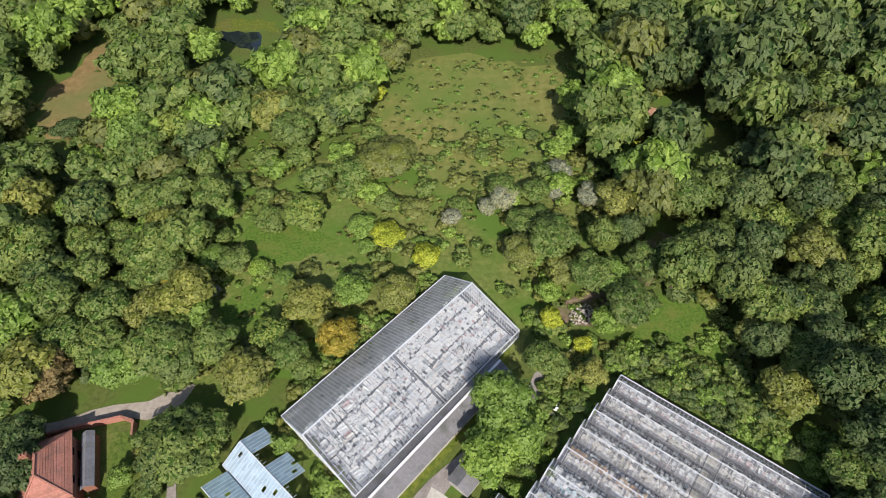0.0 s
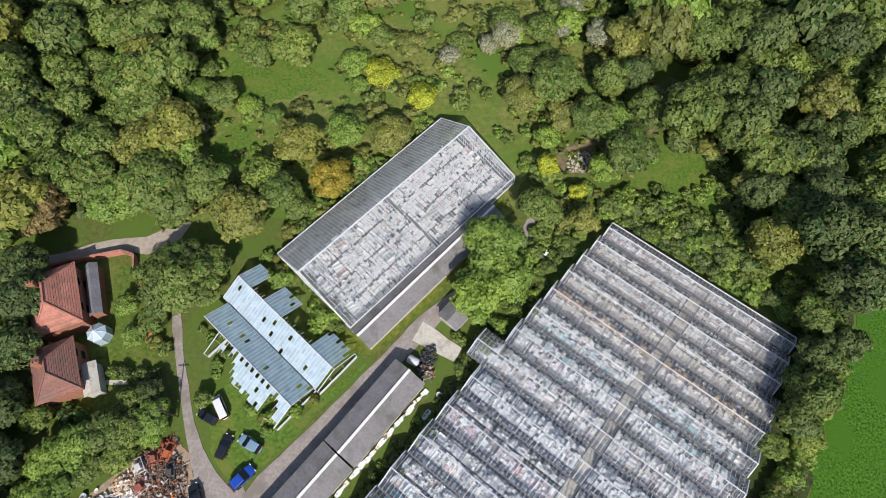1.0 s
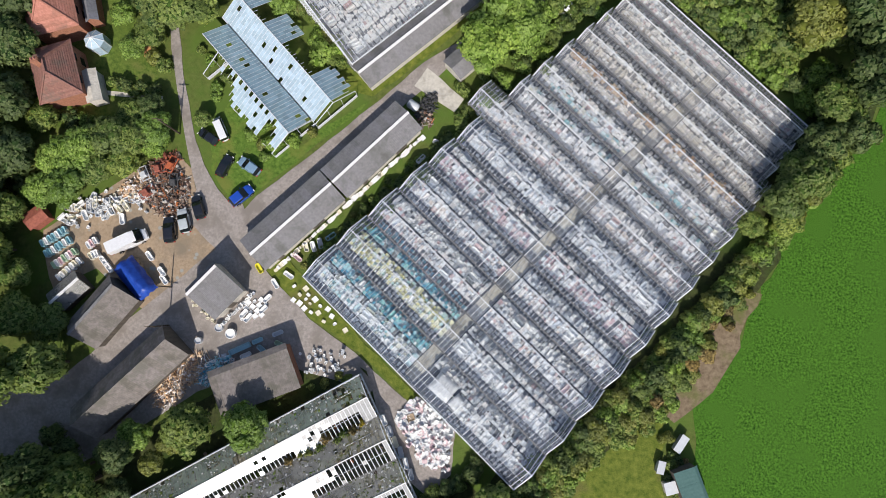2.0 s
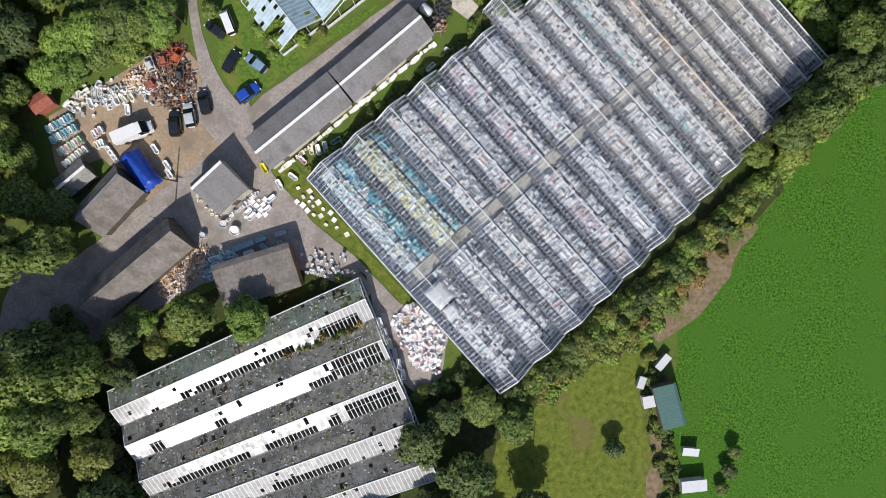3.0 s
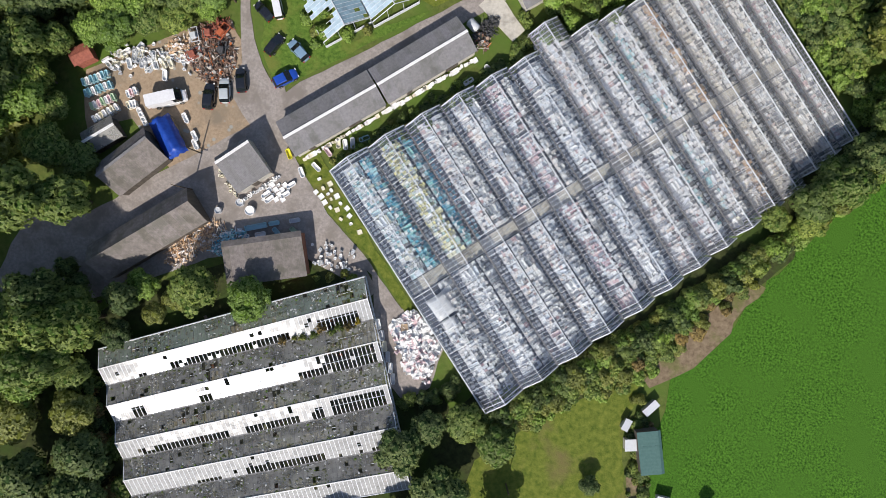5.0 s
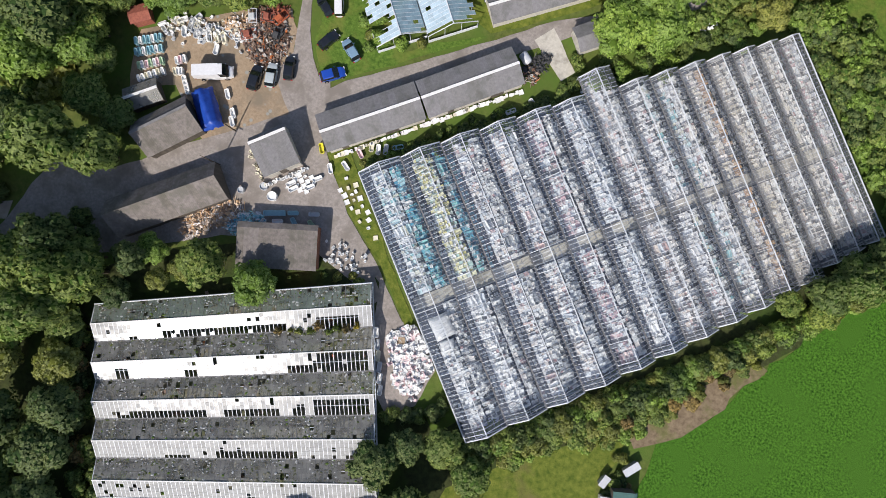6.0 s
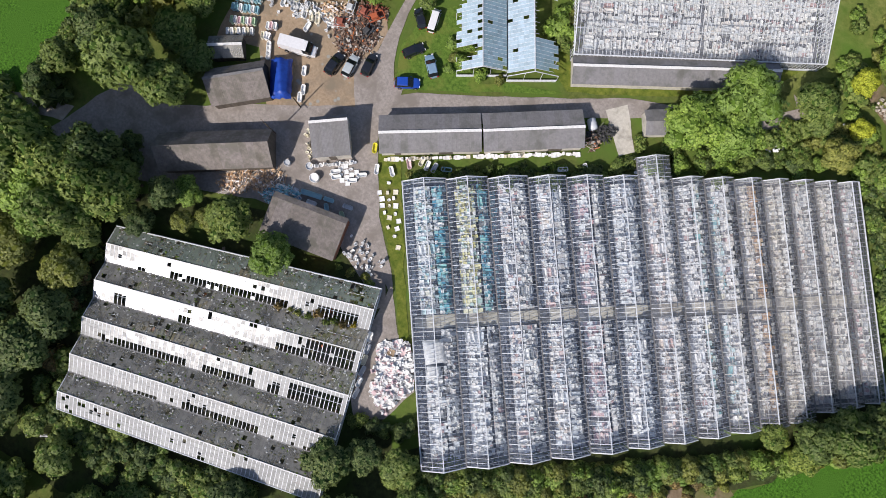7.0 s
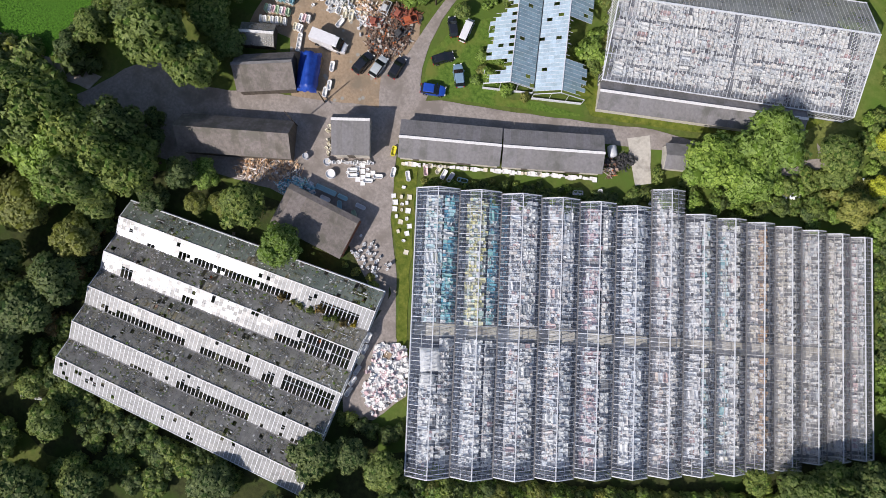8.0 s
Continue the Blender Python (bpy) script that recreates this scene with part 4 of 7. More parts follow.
# ---- the single wide greenhouse with its steep north slope ----
ARC = Matrix.Translation((-14.9, 38.0, 0)) @ Matrix.Rotation(radians(44.3), 4, "Z")   # x along the ridge, y away from the lane
ALEN, AWID, AEAVE, ARIDGE, RIDGE_AT = 39.6, 18.6, 2.6, 6.4, 11.6
arc = thing("greenhouse", "wide single-span glass greenhouse with close-set bars, filled with white ware", "greenhouse", ARC)
an = int(ALEN / 0.62)
astep = ALEN / an
for side in (0, 1):
    ye, run = (0.0, RIDGE_AT) if side == 0 else (AWID, AWID - RIDGE_AT)
    lenn = math.hypot(run, ARIDGE - AEAVE)
    t = math.atan2(ARIDGE - AEAVE, run)
    bars, joined = Geo(), Geo()
    rows = 6
    cell = pane_mesh("pane", astep - 0.04, lenn / rows - 0.02, M["glass_arc"])
    for k in range(an + 1):
        bars.beam((k * astep, ye, AEAVE + 0.03), (k * astep, RIDGE_AT, ARIDGE + 0.03), 0.05, 0.06)
    for q in (0.33, 0.66):
        yq, zq = ye + (RIDGE_AT - ye) * q, AEAVE + (ARIDGE - AEAVE) * q
        bars.beam((0, yq, zq - 0.04), (ALEN, yq, zq - 0.04), 0.12, 0.12)
    for k in range(an):
        for r in range(rows):
            m = Matrix.Translation((k * astep + 0.02 + (0 if side == 0 else astep - 0.04), ye, AEAVE)) @ Matrix.Rotation(0 if side == 0 else math.pi, 4, "Z") @ Matrix.Rotation(t, 4, "X") @ Matrix.Translation((0, r * lenn / rows, 0))
            joined.add([tuple(m @ v.co) for v in cell.vertices], [tuple(p.vertices) for p in cell.polygons])
    # the north slope gets greyer bars and glass, shade painted as colour
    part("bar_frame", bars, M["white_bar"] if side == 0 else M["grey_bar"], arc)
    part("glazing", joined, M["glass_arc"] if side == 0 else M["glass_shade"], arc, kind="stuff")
rg = Geo()
rg.beam((-0.1, RIDGE_AT, ARIDGE + 0.12), (ALEN + 0.1, RIDGE_AT, ARIDGE + 0.12), 0.25, 0.14)
part("ridge_bar", rg, M["white_bar"], arc)
for x in (0, ALEN):
    fr, gl = Geo(), Geo()
    def gable_top(y):
        return AEAVE + (ARIDGE - AEAVE) * (y / RIDGE_AT if y < RIDGE_AT else (AWID - y) / (AWID - RIDGE_AT))
    fr.beam((x, 0, AEAVE), (x, RIDGE_AT, ARIDGE + 0.1), 0.16, 0.14)
    fr.beam((x, RIDGE_AT, ARIDGE + 0.1), (x, AWID, AEAVE), 0.16, 0.14)
    for k in range(33):
        y = k * AWID / 32
        fr.box(x - 0.04, x + 0.04, y - 0.04, y + 0.04, 0, gable_top(y))
        if k < 32:
            y2 = (k + 1) * AWID / 32
            gl.add([(x, y, 0.4), (x, y2, 0.4), (x, y2, gable_top(y2) - 0.06), (x, y, gable_top(y) - 0.06)], [(0, 1, 2, 3)])
    fr.beam((x, 0, AEAVE), (x, AWID, AEAVE), 0.1, 0.1)
    part("gable_frame", fr, M["white_bar"], arc)
    part("gable_glazing", gl, M["glass_far"], arc, kind="stuff")
for y in (0.0, AWID):
    fr, gl = Geo(), Geo()
    fr.box(0, ALEN, y - 0.08, y + 0.08, 0, 0.5)
    fr.beam((0, y, AEAVE + 0.1), (ALEN, y, AEAVE + 0.1), 0.16, 0.14)
    for k in range(an + 1):
        fr.box(k * astep - 0.03, k * astep + 0.03, y - 0.03, y + 0.03, 0.5, AEAVE)
    gl.add([(0, y, 0.5), (ALEN, y, 0.5), (ALEN, y, AEAVE), (0, y, AEAVE)], [(0, 1, 2, 3)])
    part("side_frame", fr, M["white_bar"], arc)
    part("side_glazing", gl, M["glass_far"], arc, kind="stuff")
pts = [tuple((ARC @ Vector(p))[:2]) for p in ((-0.1, -0.1, 0), (ALEN + 0.1, -0.1, 0), (ALEN + 0.1, AWID + 0.1, 0), (-0.1, AWID + 0.1, 0))]
sheet("greenhouse_floor", pts, 0.09, M["soil"], "dark soil floor under the wide greenhouse", "floor", 0, 1)
rnd = random.Random(12)
for a, b in ((0.3, 4.0), (4.2, 7.8), (8.0, 11.6), (11.8, 15.0)):
    for x0, x1 in ((1.2, 20.6), (21.4, 38.8)):
        geo = Geo()
        fill_row(geo, 0, b - a, 0, x1 - x0, rnd, MIX, 0.13, 0.45)
        geo.v = [(x0 + y, a + x, z + 0.09) for x, y, z in geo.v]
        ob = new("ware_row", geo.mesh("ware_row", M["ware"]))
        ob.matrix_basis = ARC
        tagged(ob, "white ceramic basins, pans and baths packed in rows", "sanitary ware", "ware rows in the wide greenhouse", "stuff")


# ---- the blue-painted greenhouse, overgrown and ragged ----
BLUE = Matrix.Translation((-34.6, 43.6, 0)) @ Matrix.Rotation(radians(-43.5), 4, "Z")   # x along the ridges to the lane, y towards the wide greenhouse
blue = thing("painted_greenhouse", "ragged twin-span greenhouse with pale blue painted glass", "greenhouse", BLUE)
rnd = random.Random(21)
BEAVE, BRIDGE, BSPAN = 2.3, 4.3, 8.0
def shelter_depth(x):
    """How far down from the ridge the outer sunny slope still has glass, 0 to 1."""
    stops = ((4.0, 0.0), (8.4, 0.3), (9.4, 0.75), (10.6, 1.0), (16.4, 1.0), (17.2, 0.3), (18.4, 0.35), (20.0, 0.9), (22.0, 1.0))
    for (a, p), (b, q) in zip(stops, stops[1:]):
        if x <= b:
            return p + (q - p) * max(0.0, x - a) / (b - a)
    return 1.0


for s, (yo, x0, x1) in enumerate(((-8.9, 4.0, 20.8), (-0.9, -1.2, 21.6))):
    for side in (0, 1):
        ye, yr = (yo, yo + BSPAN / 2) if side == 0 else (yo + BSPAN, yo + BSPAN / 2)
        lenn, t = math.hypot(BSPAN / 2, BRIDGE - BEAVE), math.atan2(BRIDGE - BEAVE, BSPAN / 2)
        bars, pale, deep = Geo(), Geo(), Geo()
        start = x0 if not (s == 0 and side == 1) else 0.2
        n = int((x1 - start) / 0.62)
        rows = 5
        lowest = [rows] * (n + 2)
        if not (s == 0 and side == 0) and not (s == 1 and side == 1):
            bars.beam((start, ye, BEAVE + 0.06), (start + n * 0.62, ye, BEAVE + 0.06), 0.14, 0.12)
        cell = pane_mesh("pane", 0.6, lenn / rows + 0.03, M["glass_pale"])
        for k in range(n):
            ragged = noise.noise((k * 0.3, s * 4.0 + side * 9.0, 1.0))
            for r in range(rows):
                outer = (s == 0 and side == 0) or (s == 1 and side == 1)
                p = 0.03 + (0.96 if s == 0 and side == 0 and (rows - r) / rows > shelter_depth(start + k * 0.62) + ragged * 0.35 else 0.0) + (0.06 if ragged > 0.35 else 0) + (0.15 if outer and r == 0 else 0)
                if s == 1 and side == 1 and r < 4.4 + ragged and (1.6 < start + k * 0.62 < 4.4 or 9.0 < start + k * 0.62 < 15.8):
                    continue
                if s == 0 and side == 0 and r == rows - 1 and 8 < start + k * 0.62 < 16 and k % 2:
                    continue
                if rnd.random() < p:
                    continue
                lowest[k], lowest[k + 1] = min(lowest[k], r), min(lowest[k + 1], r)
                m = Matrix.Translation((start + k * 0.62 + 0.01 + (0 if side == 0 else 0.6), ye, BEAVE)) @ Matrix.Rotation(0 if side == 0 else math.pi, 4, "Z") @ Matrix.Rotation(t, 4, "X") @ Matrix.Translation((0, r * lenn / rows, 0)) @ Matrix.Rotation(rnd.gauss(0, 0.015), 4, "X")
                # slopes away from the sun take the glass with painted shade
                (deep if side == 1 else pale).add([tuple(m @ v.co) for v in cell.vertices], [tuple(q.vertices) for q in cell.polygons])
        for k in range(n + 1):
            q = max(0.0, lowest[k] - (0.5 if k % 3 else 1.0)) / rows
            if q < 0.99:
                bars.beam((start + k * 0.62, ye + (yr - ye) * q, BEAVE + (BRIDGE - BEAVE) * q + 0.02), (start + k * 0.62, yr, BRIDGE + 0.02), 0.05, 0.05)
        part("bar_frame", bars, M["white_bar"], blue)
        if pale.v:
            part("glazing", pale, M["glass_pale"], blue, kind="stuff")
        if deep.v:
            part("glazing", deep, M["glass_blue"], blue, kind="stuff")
    rg = Geo()
    rg.beam((0.2 if s == 0 else x0, yo + BSPAN / 2, BRIDGE + 0.08), (x1, yo + BSPAN / 2, BRIDGE + 0.08), 0.14, 0.1)
    part("ridge_bar", rg, M["white_bar"], blue)
    for x in (x0, x1):
        fr = Geo()
        fr.beam((x, yo, BEAVE), (x, yo + BSPAN / 2, BRIDGE), 0.1, 0.1)
        fr.beam((x, yo + BSPAN / 2, BRIDGE), (x, yo + BSPAN, BEAVE), 0.1, 0.1)
        for k in range(0, 10, 3):
            y = yo + k * BSPAN / 9
            fr.box(x - 0.03, x + 0.03, y - 0.03, y + 0.03, 0, BEAVE + (BRIDGE - BEAVE) * (1 - abs(y - yo - BSPAN / 2) / (BSPAN / 2)))
        fr.box(x - 0.08, x + 0.08, yo, yo + BSPAN, 0, 0.6)
        part("gable_frame", fr, M["white_bar"], blue)
for y in (-8.9, -0.9, 7.1):
    for k in range(3 if y < -5 else 0, 6):
        fr = Geo()
        fr.box(k * 3.6 + 0.6, k * 3.6 + 0.7, y - 0.05, y + 0.05, 0, BEAVE)
        part("post", fr, M["white_bar"], blue)

# ---- sheds and houses ----
def gable_shed(name, label, m, length, width, eave, ridge, roof, wall, cap=None, sheets=1.1, overhang=0.25, ridge_at=0.5, doors=(), category="shed"):
    """A shed with its ridge along x; roof sheets are single pieces. doors: (side, x, width, height)."""
    shed = thing(name, label, category, m)
    yr = width * ridge_at
    for y, h in ((0.0, eave), (width, eave)):
        geo = Geo()
        geo.box(0, length, y - 0.1 if y else 0, y if y else 0.1, 0, h)
        part("wall", geo, wall, shed)
    for x in (0.0, length - 0.1):
        geo = Geo()
        geo.add([(x, 0.1, 0), (x, width - 0.1, 0), (x, width - 0.1, eave), (x, yr, ridge - 0.05), (x, 0.1, eave)], [(0, 4, 3, 2, 1)])
        geo.add([(x + 0.1, 0.1, 0), (x + 0.1, width - 0.1, 0), (x + 0.1, width - 0.1, eave), (x + 0.1, yr, ridge - 0.05), (x + 0.1, 0.1, eave)], [(0, 1, 2, 3, 4)])
        part("gable_wall", geo, wall, shed)
    n = max(3, round((length + 2 * overhang) / sheets))
    w = (length + 2 * overhang) / n
    for side in (0, 1):
        run = yr if side == 0 else width - yr
        rise = ridge - eave
        k = overhang / run
        a = (0 - overhang, eave - rise * k) if side == 0 else (width + overhang, eave - rise * k)
        geo = Geo()
        steps = 8
        top, low = [], []
        for i in range(steps + 1):
            x, dz = i * w / steps, 0.009 * (i % 2)
            top += [(x, a[0], a[1] + dz), (x, yr, ridge + dz)]
        nn = len(top)
        geo.add(top + [(x, y, z - 0.05) for x, y, z in top], [])
        for i in range(steps):
            q = (2 * i, 2 * i + 2, 2 * i + 3, 2 * i + 1)
            geo.f.append(q if side == 0 else q[::-1])
            q2 = tuple(j + nn for j in q)
            geo.f.append(q2[::-1] if side == 0 else q2)
        geo.f.append((0, 1, nn + 1, nn) if side == 0 else (nn, nn + 1, 1, 0))
        geo.f.append((2 * steps, nn + 2 * steps, nn + 2 * steps + 1, 2 * steps + 1))
        for i in range(steps):
            geo.f.append((2 * i, nn + 2 * i, nn + 2 * i + 2, 2 * i + 2))
        me = geo.mesh("roof_sheet", roof)
        for i in range(n):
            part("roof_sheet", me, None, shed, m=Matrix.Translation((-overhang + i * w, 0, 0.012 * (i % 2))))
    if cap:
        geo = Geo()
        geo.beam((-overhang - 0.02, yr, ridge + 0.1), (length + overhang + 0.02, yr, ridge + 0.1), 0.42, 0.07)
        part("ridge_cap", geo, cap, shed)
    for side, x, dw, dh in doors:
        geo = Geo()
        y = -0.04 if side == 0 else width
        geo.box(x, x + dw, y, y + 0.04, 0, dh)
        part("door", geo, M["boards"], shed)
    return shed


def axis(x0, y0, x1, y1):
    """A frame at the first point, its x towards the second."""
    return Matrix.Translation((x0, y0, 0)) @ Matrix.Rotation(math.atan2(y1 - y0, x1 - x0), 4, "Z")


# the two long sheds between lane and greenhouse
gable_shed("long_shed", "long low shed with grey corrugated roof and pale ridge", axis(-24.3, 5.4, -13.9, 16.9), 15.4, 5.6, 2.4, 3.4, M["fibre"], M["wall"], M["cap"], doors=((0, 2, 1.0, 2.0), (0, 9, 2.2, 2.1)))
gable_shed("long_shed", "long low shed with grey corrugated roof and pale ridge", axis(-13.4, 17.4, -3.5, 28.8), 15.2, 5.6, 2.4, 3.4, M["fibre"], M["wall"], M["cap"], doors=((0, 3, 1.0, 2.0), (0, 10, 2.2, 2.1)))
# the shed against the wide greenhouse
gable_shed("greenhouse_shed", "long grey shed with pale ridge against the wide greenhouse", axis(-11.8, 35.0, 12.4, 59.2), 32.0, 4.4, 2.1, 3.0, M["fibre"], M["wall"], M["cap"], ridge_at=0.55)
# the hut in the middle of the asphalt
gable_shed("hut", "small tall hut with a grey roof and white barge board", axis(-30.6, -2.6, -27.2, 1.7), 5.4, 6.0, 3.2, 4.3, M["fibre"], M["wall"], M["cap"], sheets=0.9, ridge_at=0.84, doors=((0, 2, 1.1, 2.1),))
# the shed with the tarpaulin
gable_shed("dark_shed", "low shed with dark weathered felt sheets on its roof", axis(-47.8, -8.6, -42.8, -1.2), 8.8, 5.6, 2.4, 4.6, M["fibre_old"], M["boards"], M["fibre"], ridge_at=0.6)
# the big shed in the shade
gable_shed("barn", "long barn with grey lichened roof sheets beside the trees", axis(-45.4, -21.2, -34.2, -8.4), 17.0, 5.6, 2.8, 5.4, M["fibre_old"], M["boards"], None, ridge_at=0.55, doors=((0, 4, 2.6, 2.5), (0, 13, 2.6, 2.5)))
# the low-pitched store
gable_shed("store", "low store with a stained flat roof under the trees", axis(-27.6, -16.4, -17.1, -11.3), 11.6, 6.4, 3.1, 3.4, M["fibre_old"], M["brick"], None, ridge_at=0.9)
# the field shelter
gable_shed("field_shelter", "field shelter with a green felt roof on the grass", axis(43.6, -23.0, 41.0, -17.2), 6.3, 3.3, 2.6, 2.75, M["green_felt"], M["boards"], None, sheets=3.2, overhang=0.15, ridge_at=0.1)
# lean-to at the lane's end
gable_shed("lean_to", "small grey roofed lean-to beside the lane", axis(2.0, 37.6, 6.0, 42.0), 6.0, 3.6, 2.2, 2.8, M["fibre"], M["wall"], None)
# a small glasshouse with a pale ridge, built with the shed helper
gable_shed("small_glasshouse", "small glasshouse with a grey glass roof and pale ridge beside stored baths", axis(-54.0, -3.8, -49.8, 1.0), 5.0, 3.2, 2.0, 2.8, M["glass_moss"], M["boards"], M["cap"])
gable_shed("container", "small red and white roofed shed beside the hedge", axis(-60.6, 8.0, -58.6, 9.9), 2.8, 2.2, 2.0, 2.3, M["rust"], M["rust"], None)


def hip_house(name, label, m, length, width, eave, ridge, tiles, chimney):
    """A house with a hipped roof laid in courses of tiles."""
    house = thing(name, label, "house", m)
    for x0, x1, y0, y1 in ((0, length, 0, 0.25), (0, length, width - 0.25, width), (0, 0.25, 0.25, width - 0.25), (length - 0.25, length, 0.25, width - 0.25)):
        geo = Geo()
        geo.box(x0, x1, y0, y1, 0, eave)
        part("wall", geo, M["brick"], house)
    o = 0.45
    corners = [(-o, -o), (length + o, -o), (length + o, width + o), (-o, width + o)]
    inset = width / 2
    tops = [(inset, width / 2), (length - inset, width / 2)] if length > width else [(length / 2, width / 2)] * 2
    slopes = [(corners[0], corners[1], tops[1], tops[0]), (corners[1], corners[2], tops[1], tops[1]), (corners[2], corners[3], tops[0], tops[1]), (corners[3], corners[0], tops[0], tops[0])]
    courses = 14
    for a, b, c, d in slopes:
        for r in range(courses):
            k0, k1 = r / courses, (r + 1) / courses + 0.01
            z0, z1 = eave - 0.1 + (ridge - eave) * k0, eave - 0.1 + (ridge - eave) * min(k1, 1)
            p0 = (a[0] + (d[0] - a[0]) * k0, a[1] + (d[1] - a[1]) * k0)
            p1 = (b[0] + (c[0] - b[0]) * k0, b[1] + (c[1] - b[1]) * k0)
            q0 = (a[0] + (d[0] - a[0]) * min(k1, 1), a[1] + (d[1] - a[1]) * min(k1, 1))
            q1 = (b[0] + (c[0] - b[0]) * min(k1, 1), b[1] + (c[1] - b[1]) * min(k1, 1))
            geo = Geo()
            geo.add([(*p0, z0 - 0.02), (*p1, z0 - 0.02), (*p0, z0 + 0.05), (*p1, z0 + 0.05), (*q0, z1), (*q1, z1)], [(0, 1, 3, 2), (2, 3, 5, 4)])
            part("tile_course", geo, tiles, house)
    for a, t in zip(corners, (tops[0], tops[1], tops[1], tops[0])):
        geo = Geo()
        geo.beam((*a, eave), (*t, ridge + 0.06), 0.22, 0.1)
        part("hip_tiles", geo, tiles, house)
    if length > width:
        geo = Geo()
        geo.beam((*tops[0], ridge + 0.1), (*tops[1], ridge + 0.1), 0.28, 0.14)
        part("ridge_tiles", geo, tiles, house)
    geo = Geo()
    cx, cy = chimney
    geo.box(cx - 0.35, cx + 0.35, cy - 0.5, cy + 0.5, eave, ridge + 0.9)
    geo.box(cx - 0.42, cx + 0.42, cy - 0.57, cy + 0.57, ridge + 0.7, ridge + 0.82)
    stack = part("chimney", geo, M["brick"], house)
    for dy in (-0.22, 0.22):
        pot = Geo()
        pot.box(cx - 0.12, cx + 0.12, cy + dy - 0.12, cy + dy + 0.12, ridge + 0.9, ridge + 1.25, taper=0.03)
        part("chimney_pot", pot, M["tile"], stack)
    for x in (length * 0.22, length * 0.68):
        for y in (-0.03, width - 0.02):
            for z in (0.9, 3.0):
                if z + 1.2 < eave:
                    geo = Geo()
                    geo.box(x, x + 1.3, y, y + 0.05, z, z + 1.1)
                    part("window", geo, M["car_glass"], house)
    return house


hip_house("house", "red-tiled hip-roofed brick house with a chimney", axis(-57.2, 39.7, -60.8, 49.1), 10.2, 6.8, 4.6, 7.6, M["tile"], (6.8, 4.6))
hip_house("house", "brown-tiled hip-roofed brick house beside the garden", axis(-55.0, 29.2, -57.9, 36.4), 8.0, 5.8, 4.4, 7.0, M["tile_brown"], (4.6, 3.6))
gable_shed("annexe", "narrow slate-roofed annexe beside the red house", axis(-55.5, 41.7, -58.3, 50.0), 9.0, 1.6, 2.6, 3.2, M["slate"], M["brick"], None)
gable_shed("porch", "pinkish low-roofed extension beside the brown house", axis(-52.9, 29.0, -54.6, 33.4), 4.8, 2.0, 2.5, 2.8, M["wall"], M["wall"], None)
for k, (x0, y0, x1, y1) in enumerate(((-70.9, 49.5, -63.1, 51.6), (-63.1, 51.6, -55.3, 53.1), (-55.3, 53.1, -53.0, 52.3), (-53.0, 52.3, -52.5, 49.8))):
    g = Geo()
    l = math.hypot(x1 - x0, y1 - y0)
    g.box(0, l, -0.12, 0.12, 0, 1.5)
    g.box(0, l, -0.17, 0.17, 1.5, 1.6)
    ob = new("garden_wall", g.mesh("garden_wall", M["tile"]))
    ob.matrix_basis = axis(x0, y0, x1, y1)
    tagged(ob, "orange brick garden wall beside the track", "wall", "garden wall lengths", "structure")
# the glazed octagon between the houses
con = thing("conservatory", "small white-framed octagonal glass conservatory", "conservatory", pose(-55.6, 38.3, 0))
for k in range(8):
    a0, a1 = k * math.pi / 4, (k + 1) * math.pi / 4
    g = Geo()
    p, q = (1.6 * math.cos(a0), 1.6 * math.sin(a0)), (1.6 * math.cos(a1), 1.6 * math.sin(a1))
    g.add([(*p, 2.2), (*q, 2.2), (0.0, 0.0, 3.1)], [(0, 1, 2)])
    g.add([(*p, 0), (*q, 0), (*q, 2.2), (*p, 2.2)], [(0, 1, 2, 3)])
    part("pane", g, M["glass_pale"], con)
    g = Geo()
    g.beam((*p, 2.25), (0, 0, 3.15), 0.1, 0.08)
    g.box(p[0] - 0.05, p[0] + 0.05, p[1] - 0.05, p[1] + 0.05, 0, 2.2)
    part("rib", g, M["paint_white"], con)

# distant houses at the far edge of the woods
def far_house(label, x, y, turn, l, w, roof):
    return gable_shed("far_house", label, pose(x, y, 0, 0, 0, turn), l, w, 3.0, 6.0, roof, M["wall"], None, 1.6, 0.4, category="house")


far_house("distant white-walled house with a red roof", -117.6, 202.9, 20, 12, 8, M["tile"])
far_house("distant pale house at the wood's edge", -111.7, 193.4, 60, 9, 7, M["slate"])
far_house("distant white-walled house among trees", -138.5, 190.3, 35, 9, 7, M["slate"])
far_house("distant pale-roofed house beyond the woods", 85.9, 178.7, -10, 16, 8, M["slate"])
far_house("distant long grey-roofed building", 100.1, 162, -25, 18, 7, M["slate"])
far_house("distant low building with a red roof", 109.9, 163.8, -25, 12, 6, M["tile"])

